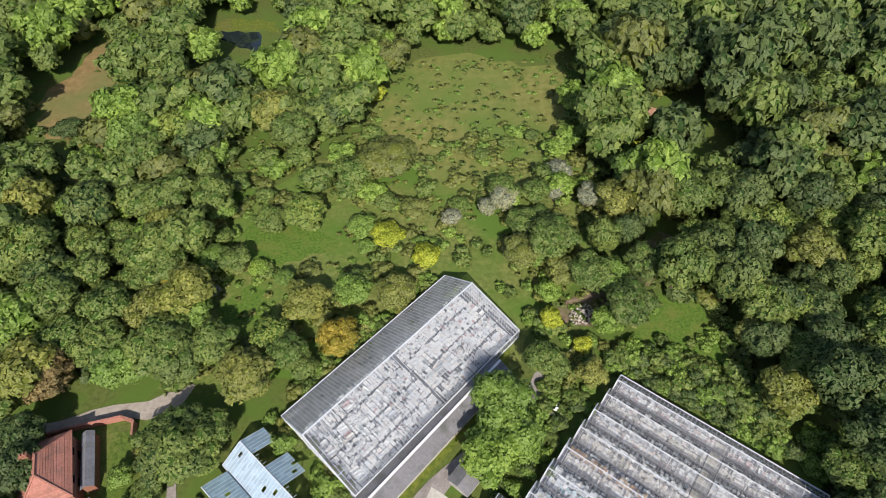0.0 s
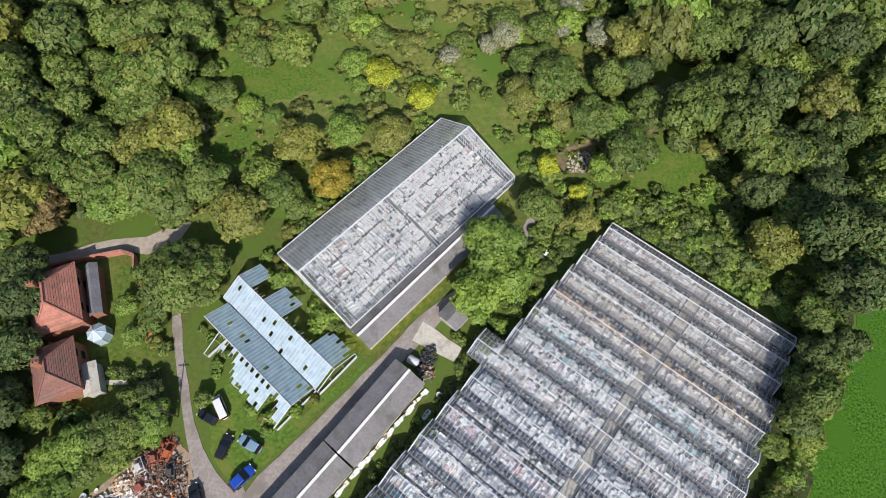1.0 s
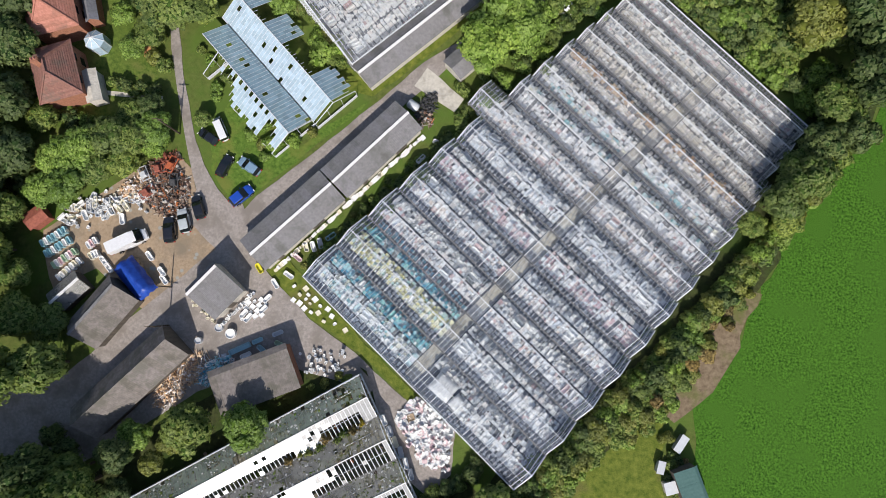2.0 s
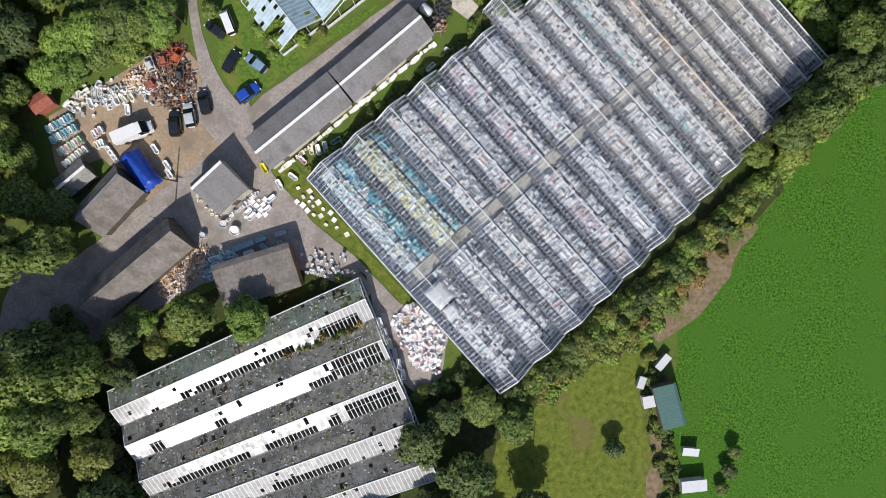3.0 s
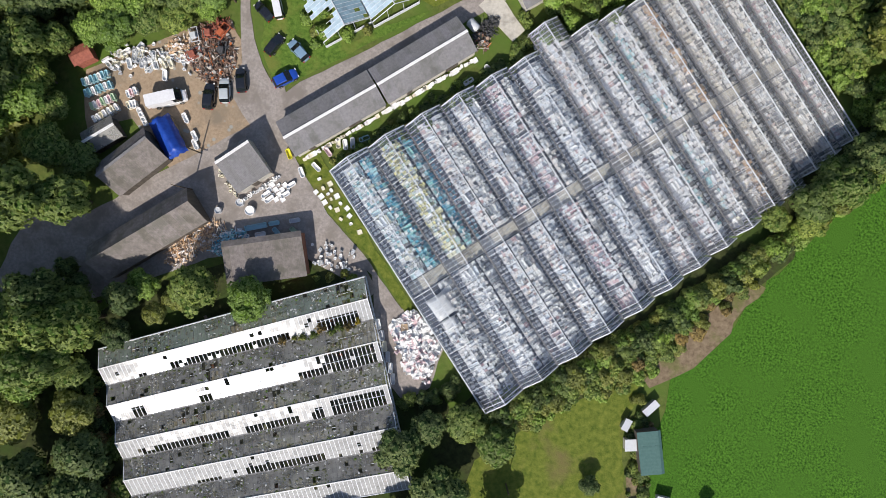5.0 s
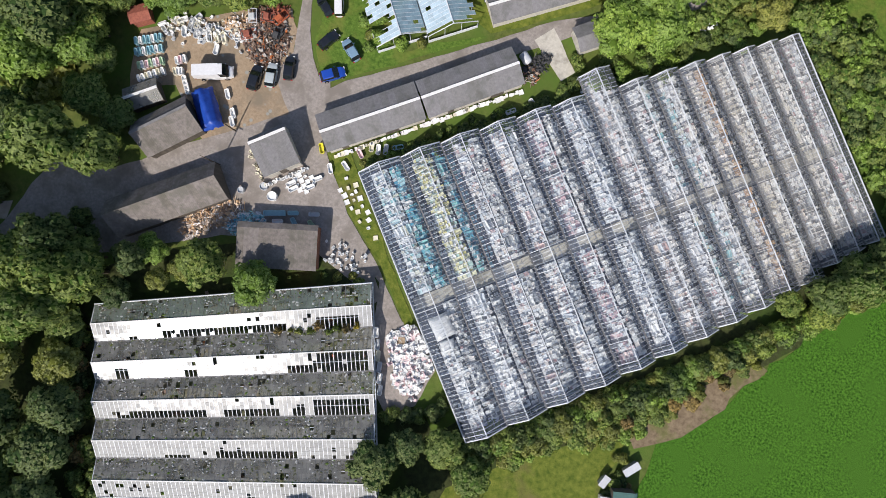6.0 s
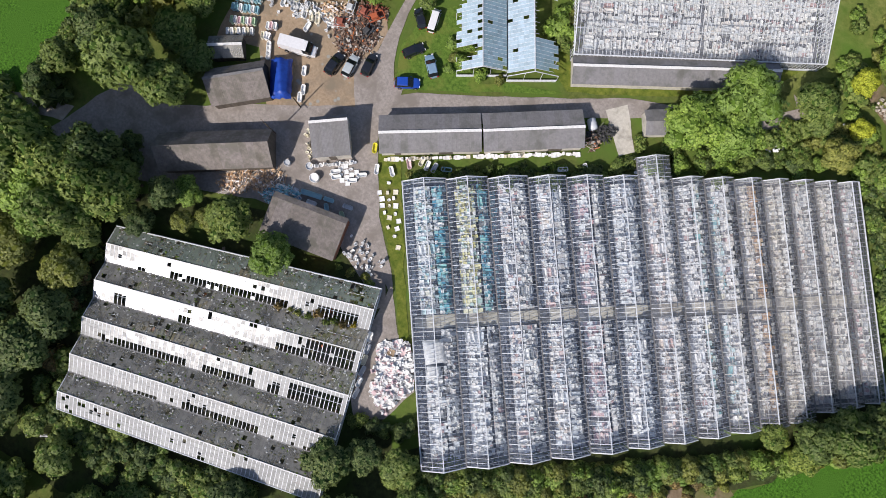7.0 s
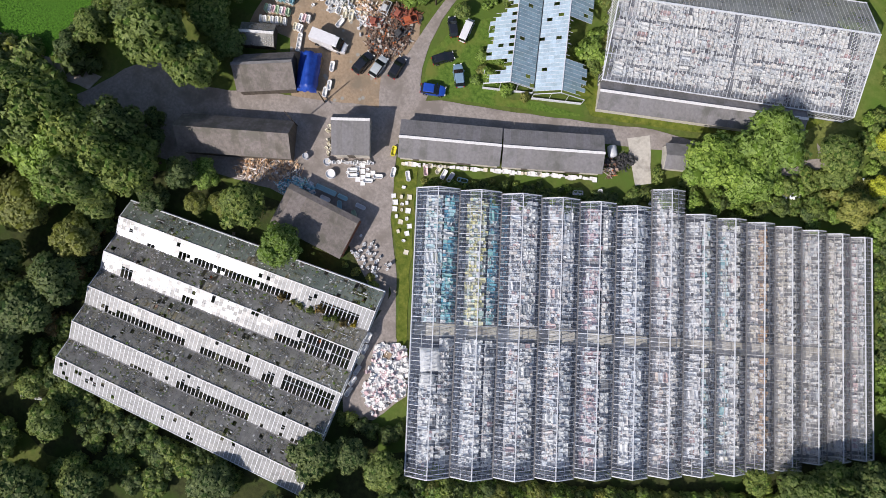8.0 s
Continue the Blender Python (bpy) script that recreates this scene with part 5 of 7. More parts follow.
# ---- trees and shrubs ----
def crown_mesh(name, seed, radius, height, lobes, leaves, size, material, squash=0.75, core=1):
    """A crown: an inner mass coloured dark as shade between leaves, and many small leaf clumps on uneven lobes, its
    foot at the origin.
    """
    rnd = np.random.default_rng(seed)
    centres = []
    for k in range(lobes):
        a = k * 2.4 + rnd.uniform(-0.4, 0.4)
        d = radius * 0.72 * math.sqrt((k + 0.4) / lobes) * rnd.uniform(0.85, 1.08)
        z = height * (0.36 + 0.4 * math.sqrt(max(0.0, 1 - (d / radius) ** 2))) + rnd.uniform(-0.07, 0.09) * height
        centres.append((d * math.cos(a), d * math.sin(a), z, radius * rnd.uniform(0.24, 0.42)))
    centres.append((0, 0, height * 0.48, radius * 0.74))
    cs = np.array(centres)
    verts, faces, mats, norms = [], [], [], []
    # inner mass
    bm = bmesh.new()
    bmesh.ops.create_icosphere(bm, subdivisions=core, radius=1.0)
    base = np.array([v.co for v in bm.verts])
    tri = [tuple(v.index for v in f.verts) for f in bm.faces]
    bm.free()
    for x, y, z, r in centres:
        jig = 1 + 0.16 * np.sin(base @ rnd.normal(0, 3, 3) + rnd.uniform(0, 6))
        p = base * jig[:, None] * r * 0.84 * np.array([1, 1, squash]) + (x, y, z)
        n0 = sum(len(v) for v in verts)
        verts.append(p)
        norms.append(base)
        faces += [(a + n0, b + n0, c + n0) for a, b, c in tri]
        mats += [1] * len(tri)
    # leaf clumps
    w = cs[:, 3] ** 2
    pick = rnd.choice(len(cs), leaves, p=w / w.sum())
    d = rnd.normal(0, 1, (leaves, 3))
    d[:, 2] = np.abs(d[:, 2]) * 0.9 - 0.25
    d /= np.linalg.norm(d, axis=1)[:, None]
    bumpy = 0.9 + 0.16 * np.sin(5 * d[:, 0] + pick) * np.sin(4 * d[:, 1] - pick) + rnd.normal(0, 0.07, leaves)
    p = cs[pick, :3] + d * (cs[pick, 3] * bumpy)[:, None] * np.array([1, 1, squash])
    nrm = d + rnd.normal(0, 0.42, (leaves, 3)) + np.array([0, 0, 0.25])
    nrm /= np.linalg.norm(nrm, axis=1)[:, None]
    t1 = np.cross(nrm, rnd.normal(0, 1, (leaves, 3)))
    t1 /= np.linalg.norm(t1, axis=1)[:, None]
    t2 = np.cross(nrm, t1)
    s = (size * rnd.uniform(0.5, 1.25, leaves))[:, None]
    quad = np.stack([p - t1 * s * 0.62 - nrm * s * 0.08, p + t1 * s * 0.46 - t2 * s * 0.52 - nrm * s * 0.06, p + t1 * s * 0.5 + t2 * s * 0.5], 1)
    # the leaves of a clump are shaded together, as a soft tuft
    whole = p - np.array([0, 0, height * 0.45])
    whole /= np.linalg.norm(whole, axis=1)[:, None] + 1e-6
    soft = d * 0.6 + whole * 0.35 + nrm * 0.45
    soft /= np.linalg.norm(soft, axis=1)[:, None]
    norms.append(np.repeat(soft, 3, axis=0))
    n0 = sum(len(v) for v in verts)
    verts.append(quad.reshape(-1, 3))
    faces += [(n0 + 3 * i, n0 + 3 * i + 1, n0 + 3 * i + 2) for i in range(leaves)]
    mats += [0] * leaves
    me = bpy.data.meshes.new(name)
    me.from_pydata(np.concatenate(verts).tolist(), [], faces)
    me.materials.append(material)
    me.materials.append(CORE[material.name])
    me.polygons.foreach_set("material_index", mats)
    me.polygons.foreach_set("use_smooth", [True] * len(faces))
    me.update()
    me.normals_split_custom_set_from_vertices(np.concatenate(norms).tolist())
    return me


def trunk_mesh(height, r, seed):
    """A tapered trunk with four limbs."""
    rnd = random.Random(seed)
    geo = Geo()

    def limb(a, b, r0, r1):
        a, b = Vector(a), Vector(b)
        d = (b - a).normalized()
        s = d.orthogonal().normalized()
        t = d.cross(s)
        ring = [(math.cos(k * math.pi / 3), math.sin(k * math.pi / 3)) for k in range(6)]
        vs = [tuple(a + (s * c + t * q) * r0) for c, q in ring] + [tuple(b + (s * c + t * q) * r1) for c, q in ring]
        geo.add(vs, [(k, (k + 1) % 6, 6 + (k + 1) % 6, 6 + k) for k in range(6)])

    limb((0, 0, -0.1), (0, 0, height * 0.45), r, r * 0.7)
    limb((0, 0, height * 0.45), (rnd.uniform(-0.3, 0.3), rnd.uniform(-0.3, 0.3), height * 0.75), r * 0.7, r * 0.3)
    for k in range(4):
        a = k * 1.57 + rnd.uniform(-0.4, 0.4)
        limb((0, 0, height * rnd.uniform(0.3, 0.5)), (math.cos(a) * height * 0.25, math.sin(a) * height * 0.25, height * 0.62), r * 0.45, r * 0.15)
    return geo.mesh("trunk", M["bark"])


KINDS = {}
TREE_WORDS = {"green": "green broadleaved tree in full leaf", "bright": "bright green broadleaved tree in full leaf", "dark": "dark green dense woodland tree", "olive": "olive-green rounded tree turning yellow", "yellow": "yellowing rounded tree in early autumn", "lime": "vivid lime yellow leaved tree", "silver": "silvery grey-leaved willow-like tree", "brown": "browning tree with a thin crown"}


def tree_data(tone, variant):
    """Shared meshes, one unit tree for each tone and variant: radius 4, height 9."""
    key = (tone, variant)
    if key not in KINDS:
        seed = 100 + variant * 7 + len(KINDS)
        lobes, leaves, size = ((16, 3300, 0.45), (19, 3400, 0.43), (14, 3200, 0.46), (22, 3300, 0.43))[variant]
        KINDS[key] = (crown_mesh("crown", seed, 4.0, 9.0, lobes, leaves, size, LEAF[tone], (0.75, 0.7, 0.95, 0.85)[variant]), trunk_mesh(9.0, 0.28, seed))
    return KINDS[key]


def tree(x, y, radius, height, tone, variant=0, turn=0.0, label="", name="tree"):
    crown, trunk = tree_data(tone, variant)
    m = Matrix.Translation((x, y, 0)) @ Matrix.Rotation(turn, 4, "Z") @ Matrix.Diagonal((radius / 4, radius / 4, height / 9, 1))
    ob = thing(name, label or TREE_WORDS[tone], "tree", m)
    part("crown", crown, None, ob)
    part("trunk", trunk, None, ob)
    return ob


SHRUBS = {}


def shrub(x, y, radius, height, tone, turn=0.0, label=""):
    """A bush that is leafy down to the ground."""
    key = (tone, int(turn * 10) % 2)
    if key not in SHRUBS:
        SHRUBS[key] = crown_mesh("shrub", 900 + len(SHRUBS), 2.0, 2.4, 6, 760, 0.37, LEAF[tone], 0.95, 1)
    ob = new("shrub", SHRUBS[key])
    ob.matrix_basis = Matrix.Translation((x, y, -0.25 * height)) @ Matrix.Rotation(turn, 4, "Z") @ Matrix.Diagonal((radius / 2, radius / 2, height * 1.1 / 2.4, 1))
    return tagged(ob, label or "dense " + {"green": "green", "bright": "bright green", "dark": "dark green", "olive": "olive green", "yellow": "yellowing", "lime": "lime yellow", "silver": "silvery", "brown": "brownish"}[tone] + " shrub", "shrub")


rnd = random.Random(31)
# trees that stand out, one by one: x, y, radius, height, tone
NEAR = [
    (-34, 57.7, 5.6, 9, "olive"), (-19.4, 64.5, 4.2, 8, "yellow"), (-41.7, 44.8, 5.5, 9, "green"), (-45.5, 47.3, 4.5, 8, "green"), (-38.5, 48.5, 4, 7, "green"),
    (8.4, 50.5, 5.6, 10, "bright"), (5.6, 42.6, 5.0, 9, "bright"), (10.4, 45, 4.4, 9, "bright"), (16.2, 58.9, 3.6, 7, "green"),
    (50.6, 22.2, 3.6, 9, "green"), (53.4, 25.6, 3.8, 10.5, "green"), (55.4, 31, 3.4, 10, "dark"), (47.6, 18.6, 2.4, 4.5, "green"),
    (57, 29, 3.4, 8, "green"), (60.5, 33, 3.4, 9, "dark"), (52.4, 19.6, 2.6, 5, "green"), (19.4, 67.8, 2.4, 5, "lime"), (-51.5, 42.9, 2.2, 4, "bright"), (-49.5, 37.7, 2.2, 3.6, "bright"), (44.5, 78.5, 4, 8, "dark"),
    (59.4, 55.4, 4.4, 10, "green"), (54.2, 50.2, 4.6, 10, "olive"), (58.6, 37.6, 4.0, 8, "green"), (53.5, 27, 3.6, 7, "green"), (64, 54, 4.6, 10, "green"), (54.7, 59.6, 4.2, 10, "dark"), (29.4, 66.2, 3.2, 6, "bright"), (24.4, 55.8, 3.0, 6, "olive"), (24.5, 62.2, 1.9, 3.6, "lime"), (19.1, 57.9, 2.6, 5, "green"),
    (-44, 44, 4.8, 8, "dark"), (-39.4, 44.8, 4.0, 7, "green"), (-42.9, 49.8, 4.2, 7, "green"), (-46.5, 39.9, 2.8, 5, "green"), (-37.2, 27.6, 1.6, 2.6, "green"), (-44.9, 28.6, 2.2, 4, "dark"), (-47.9, 27.2, 2.4, 4, "green"),
    (-65.5, 35.1, 4.4, 9, "dark"), (-65.7, 42.9, 4.6, 10, "dark"), (-65.3, 26.9, 4.4, 9, "dark"), (-63.5, 19, 4.2, 8, "dark"), (-68, 49.1, 4.4, 9, "dark"), (-71.2, 37.6, 4.8, 10, "green"), (-71.9, 29.9, 4.8, 10, "dark"), (-60.9, 25.2, 2.6, 4.5, "green"), (-62.1, 31.2, 2.4, 4, "green"), (-72, 44.3, 4.6, 9, "dark"), (-68.6, 22.5, 4.4, 9, "green"),
]
YARD_HEDGE = [(-57, 19, 3.4), (-53.4, 21, 3.6), (-49.8, 22.5, 3.6), (-46.3, 23, 3.2), (-43.8, 24.9, 3), (-47.5, 19.5, 2.8), (-51.5, 18, 3), (-55.8, 14.8, 3.4), (-59, 14, 3), (-43.5, 22.6, 2.4)]
WEST = [
    (-58.5, -13, 5.4, 15, "green"), (-55, -5.6, 3.4, 5, "green"), (-59.5, -5, 4.0, 6.5, "green"), (-53, -11.4, 4.2, 11, "green"), (-68.5, -20.5, 3.2, 7, "green"), (-66.5, -13, 3.8, 9, "dark"), (-64.5, 1, 4.2, 9, "bright"), (-66, 8, 4.2, 10, "green"), (-67, 15.5, 4.0, 8, "dark"), (-63.8, 4.6, 2.8, 8, "green"), (-62.6, 10.6, 2.6, 7, "green"), (-61.0, 1.0, 2.6, 5, "green"),
    (-52.7, -29.9, 4.6, 15, "green"), (-56.9, -34.3, 4.6, 15, "green"), (-47.7, -33.8, 4.6, 15, "green"), (-51.0, -24.6, 3.6, 14, "dark"), (-47.6, -28.4, 4.2, 15, "green"), (-51.8, -21.6, 2.0, 4.6, "dark"), (-46.8, -25.6, 3.4, 11, "green"), (-41.2, -22.6, 2.8, 8, "dark"), (-49.4, -23.4, 2.2, 5, "dark"), (-34.6, -20.6, 2.2, 4.5, "olive"), (-41.5, -28.6, 2.6, 5, "dark"),
    (-53.5, -34.5, 5.6, 14, "bright"), (-59.5, -38, 5.8, 16, "green"), (-45.5, -27.5, 4.6, 13, "green"), (-63.5, -33.5, 4.8, 13, "green"), (-57.5, -31, 5.0, 17, "green"), (-51.5, -28, 4.4, 15, "green"), (-69.5, -25.5, 2.2, 4.5, "dark"), (-40, -20.5, 2.6, 5, "bright"), (-37, -24, 2.0, 4.4, "olive"),
    (-31.6, -18.2, 4.0, 8, "green"), (-23.4, -17, 3.6, 8, "bright"), (-52, -44, 4.8, 8, "olive"), (-43.2, -41, 3.6, 7, "olive"), (-46, -36, 3.4, 6, "green"), (-51.5, -39.5, 3.6, 8, "bright"),
    (-40, -47, 4.4, 8, "dark"), (-38.5, -53, 4.6, 8, "dark"), (-57, -50, 5, 9, "dark"), (-47, -52, 4.6, 9, "dark"), (-36, -60, 5, 9, "dark"),
]
NORTH = [
    (-28.3, 62.5, 4, 7, "green"), (-25.1, 60.1, 3, 5, "green"), (-31.4, 66.2, 4, 7, "green"), (-41.4, 64.5, 5, 8, "green"), (-46.6, 60.8, 5, 8, "green"), (-50.7, 65.7, 5.4, 9, "green"),
    (-56, 61, 5, 9, "bright"), (-60.2, 64.9, 5.4, 10, "green"), (-46.7, 71.1, 4.6, 8, "bright"), (-54.2, 72.2, 5, 9, "olive"), (-61.7, 72.3, 5.2, 10, "green"), (-67.9, 59.1, 5, 9, "brown"), (-67.6, 66.9, 5, 9, "green"),
]
EASTERN = [
    (61.8, 55.8, 5, 10, "green"), (65.2, 58.9, 5.4, 11, "dark"), (64, 47, 4.4, 9, "dark"), (71, 53, 5, 10, "dark"), (55.4, 75.3, 5.4, 11, "dark"),
    (60.3, 67.9, 5, 11, "dark"), (66, 65.9, 5.4, 11, "dark"), (74.4, 58.2, 5.4, 11, "green"), (78, 54, 4.6, 9, "dark"), (39.2, 77.4, 4.6, 9, "green"), (31.8, 75.8, 4.4, 8, "bright"), (23.2, 77.7, 4, 7, "olive"),
]
SOUTH = [
    (7.5, -27.5, 3.0, 5, "dark"), (4.6, -32, 3.8, 6, "dark"), (12.5, -25, 3.4, 5, "green"), (12, -36, 4.4, 7, "dark"), (18, -27, 3.2, 5, "green"),
    (33.8, -28.6, 1.8, 3.0, "dark"), (22, -39, 3.8, 7, "dark"), (8, -42, 4.2, 7, "dark"), (-1, -46, 4, 6, "dark"), (15, -46, 4.5, 8, "dark"), (52.4, -26.5, 1.3, 2.2, "green"), (52.0, -29.5, 1.4, 2.0, "dark"), (51.6, -32.5, 1.2, 1.6, "green"),
]
for x, y, r, h, tone in NEAR + NORTH + EASTERN + WEST + SOUTH:
    tree(x, y, r, h, tone, rnd.randrange(4), rnd.uniform(0, 6.28))
for x, y, r in YARD_HEDGE:
    tree(x, y, r, r * 1.7, rnd.choice(("green", "bright", "green")), rnd.randrange(4), rnd.uniform(0, 6.28), "bright green hedge tree along the storage yard")


def hedge(points, spread, spacing, radius, height, tones, seed, label, joined=None):
    rnd = random.Random(seed)
    for (ax, ay), (bx, by) in zip(points, points[1:]):
        l = math.hypot(bx - ax, by - ay)
        n = max(1, int(l / spacing))
        for i in range(n):
            k = (i + rnd.random()) / n
            x, y, r, h, tone, turn = ax + (bx - ax) * k + rnd.gauss(0, spread), ay + (by - ay) * k + rnd.gauss(0, spread), radius * rnd.uniform(0.7, 1.3), height * rnd.uniform(0.7, 1.3), rnd.choice(tones), rnd.uniform(0, 6.28)
            if joined is None:
                shrub(x, y, r, h, tone, turn, label)
            else:
                joined.setdefault(tone, []).append((x, y, r * 1.08, h * 1.3, turn))


THICKET = {}


hedge([(16, -24), (27, -13.5), (36, -3.5), (44, 7), (51.5, 16.5), (58, 26), (63, 37)], 0.6, 0.95, 1.9, 2.7, ("green", "green", "olive", "bright", "dark"), 3, "overgrown hedge shrub beside the field")
hedge([(22, -21), (30, -13), (38, -6)], 1.2, 1.8, 1.6, 2.0, ("olive", "green", "brown"), 4, "overgrown hedge shrub beside the field")
hedge([(16.6, -23.2), (26.6, -12.6), (37, -1), (46.6, 10.4), (52.6, 19), (57, 27), (60, 34)], 0.5, 1.2, 1.7, 2.1, ("green", "bright", "olive"), 24, "green shrub along the foot of the large greenhouse")
hedge([(39, -5), (44, 2.5), (48.6, 10)], 0.8, 0.9, 1.3, 1.2, ("brown", "olive", "green"), 5, "brownish hedge shrub beside bare earth")
hedge([(1.5, -25.5), (5.5, -24.6), (9, -22.5), (10, -20)], 0.7, 1.2, 1.4, 1.8, ("dark", "green"), 6, "dark shrub beside stacked ware")
hedge([(-14.5, 10), (-9, 15.6), (-2, 23.4), (1.5, 29)], 0.7, 0.75, 1.15, 1.4, ("green", "dark", "dark"), 7, "weedy green shrub between shed and greenhouse")
hedge([(29.3, 59), (44, 49.5), (58.5, 38)], 0.5, 1.1, 1.7, 2.0, ("green", "bright", "dark"), 60, "green thicket behind the large greenhouse", THICKET)
hedge([(31.3, 61), (46, 52.5), (60.5, 41)], 1.3, 0.9, 2.2, 2.8, ("green", "bright", "green", "dark"), 61, "green thicket behind the large greenhouse", THICKET)
hedge([(-28.6, 54.4), (-11.9, 67.6), (2.6, 80.7)], 1.0, 1.2, 1.8, 2.2, ("green", "olive", "bright"), 62, "green thicket behind the wide greenhouse", THICKET)
hedge([(11.9, 74.4), (18.4, 67.9), (23.3, 60.1)], 1.4, 1.5, 1.6, 2.0, ("green", "olive", "bright"), 63, "green thicket beside the wide greenhouse", THICKET)
hedge([(-19.0, 6.6), (-11.6, 14.8), (-3.4, 23.8), (1.4, 28.8)], 0.5, 0.5, 0.55, 0.6, ("green", "bright", "olive", "dark"), 64, "weeds between shed and greenhouse", THICKET)
hedge([(14, -29), (20, -24), (27, -17.5), (33, -12.5), (38, -9)], 0.9, 0.55, 1.1, 1.1, ("green", "olive", "green", "bright"), 70, "weeds along the lawn's edge", THICKET)
hedge([(18, -24.5), (26, -16.5), (33, -9.5), (40, -1)], 0.9, 0.6, 1.3, 1.3, ("green", "olive", "green"), 71, "weeds below the field hedge", THICKET)
hedge([(38.6, -16), (40.2, -22), (43.2, -30), (45.2, -38)], 0.8, 0.5, 0.6, 0.8, ("green", "dark", "olive", "brown"), 72, "weedy bed beside the field shelter", THICKET)
hedge([(12, 47.5), (18, 53.5), (22.5, 58.8), (26.9, 63.1)], 1.3, 0.7, 1.5, 2.0, ("green", "bright", "olive", "green"), 73, "green thicket between the greenhouses", THICKET)
hedge([(3, 35.5), (9, 41), (15, 46.5), (22, 54)], 0.8, 0.8, 1.2, 1.5, ("green", "bright", "green"), 74, "green thicket along the greenhouse side", THICKET)
hedge([(16.2, -22.4), (26.2, -11.8), (36.4, -0.3), (46, 11.2), (52.2, 20), (56.6, 28)], 0.35, 0.6, 0.8, 0.9, ("green", "dark", "olive"), 75, "weeds at the greenhouse foot", THICKET)
hedge([(2, 31), (8, 37), (14, 43), (20, 50), (26.7, 57.4)], 0.9, 1.6, 1.5, 1.8, ("green", "bright", "dark"), 8, "green shrub along the greenhouse side")
hedge([(-34, -53), (-24, -56.5), (-12, -51.5), (0, -45)], 1.3, 1.0, 1.9, 2.4, ("green", "dark", "green"), 9, "dense green hedge below the derelict greenhouse", THICKET)
hedge([(-33, -57), (-18, -60), (-5, -54)], 1.5, 1.4, 1.8, 2.2, ("dark", "green"), 10, "dense green hedge below the derelict greenhouse", THICKET)
hedge([(-46, -33), (-42, -42), (-36, -52)], 1.2, 1.5, 1.8, 2.4, ("dark", "brown", "green"), 11, "dark shrub at the end of the derelict greenhouse", THICKET)
hedge([(60, 36), (57, 42), (50, 52), (40.7, 59.8), (32.6, 62.9)], 1.5, 1.5, 1.9, 2.6, ("green", "dark", "bright"), 12, "green shrub at the end of the large greenhouse", THICKET)
hedge([(-30, 53), (-22, 46), (-16, 40)], 0.6, 1.2, 1.3, 1.8, ("bright", "green", "olive"), 13, "bright shrub between two greenhouses")
hedge([(-30, 31), (-27, 26), (-24.6, 24.2)], 0.8, 1.5, 1.2, 1.4, ("bright", "olive"), 14, "bright overgrown shrub beside blue glass")
hedge([(-71, -29), (-71.6, -22), (-74, -15), (-78, -9)], 0.7, 1.1, 1.5, 2.2, ("dark", "green", "olive"), 15, "tall hedge along the far field", THICKET)
hedge([(37.5, -14), (39.4, -19), (41.5, -26), (43.6, -34), (44.6, -40)], 0.8, 0.9, 1.0, 1.1, ("green", "green", "olive", "dark"), 16, "low shrub beside the field shelter")
hedge([(-26.8, 60.9), (-12.7, 71.3), (0.7, 83.3), (13.5, 89.1)], 2.0, 2.6, 2.0, 2.6, ("bright", "olive", "green"), 17, "green scrub behind the wide greenhouse", THICKET)
hedge([(-16, -11.4), (-12, -9.8), (-9.4, -9.2)], 0.4, 1.2, 0.8, 0.8, ("olive", "green"), 18, "low weeds beside the store")
hedge([(-52.9, 31.9), (-45.4, 31.7)], 0.3, 0.9, 1.1, 1.7, ("dark", "green"), 65, "clipped dark hedge across the garden", THICKET)
hedge([(-50.6, 46.6), (-47.4, 41.3), (-45.8, 35.6)], 0.8, 1.2, 1.3, 1.8, ("bright", "green", "olive"), 66, "garden shrubs beside the lane", THICKET)
hedge([(-39.6, 41), (-37.6, 35), (-35.4, 31)], 0.7, 1.8, 0.9, 1.0, ("bright", "green"), 67, "low bushes on the grass plot", THICKET)
hedge([(-63, 37.5), (-60.8, 30.3), (-59.6, 26.9), (-53.3, 25.9)], 0.6, 1.3, 1.4, 1.8, ("green", "dark", "bright"), 68, "garden shrubs round the brown house", THICKET)

hedge([(42, 60), (46, 64), (52, 66), (56, 60)], 2.2, 0.8, 1.5, 1.3, ("bright", "green", "bright", "green"), 76, "low bright thicket in the hollow", THICKET)

# woods and scrub: what is clear stays clear
CLEAR = [MEADOW, BRACKEN, GLADE_A, GLADE_B, GLADE_C, GLADE_D, SAND, FIELD, LAWN, YARD, NORTH_FIELD,
         [(-38, 50), (-6, 22), (21.4, 60.1), (11.6, 90.6), (-6.6, 86.6), (-30.6, 61)], [(-79.6, 22), (-77.3, 55), (-44.2, 59), (-40, 20), (-60, 16)], [(-24, -2), (16, -30), (64, 36), (34.6, 66.6), (5.9, 60.4), (-20, 10)],
         [(-66, -34), (-66, 10), (-43.8, 25.9), (-8, 42), (2, 26), (2, -18), (8, -40), (-30, -60), (-50, -34)], [(-70.8, 167.2), (-67.7, 190.9), (-44.9, 186.1), (-37.4, 161.8), (-44.7, 150.7), (-55.7, 156.3)], [(21.3, 66.9), (23.3, 75.1), (47.2, 91.7), (52.9, 86.7), (38.4, 72), (28.9, 64.9)], [(-89.4, 43.4), (-89, 53), (-67.7, 54.9), (-68.1, 45.3)], [(120.5, 161), (198.2, 156.9), (196, 216.7), (101.2, 223.3)], [(52.5, 109.7), (69.3, 106.3), (68.2, 131.2), (53.7, 134.4)]]


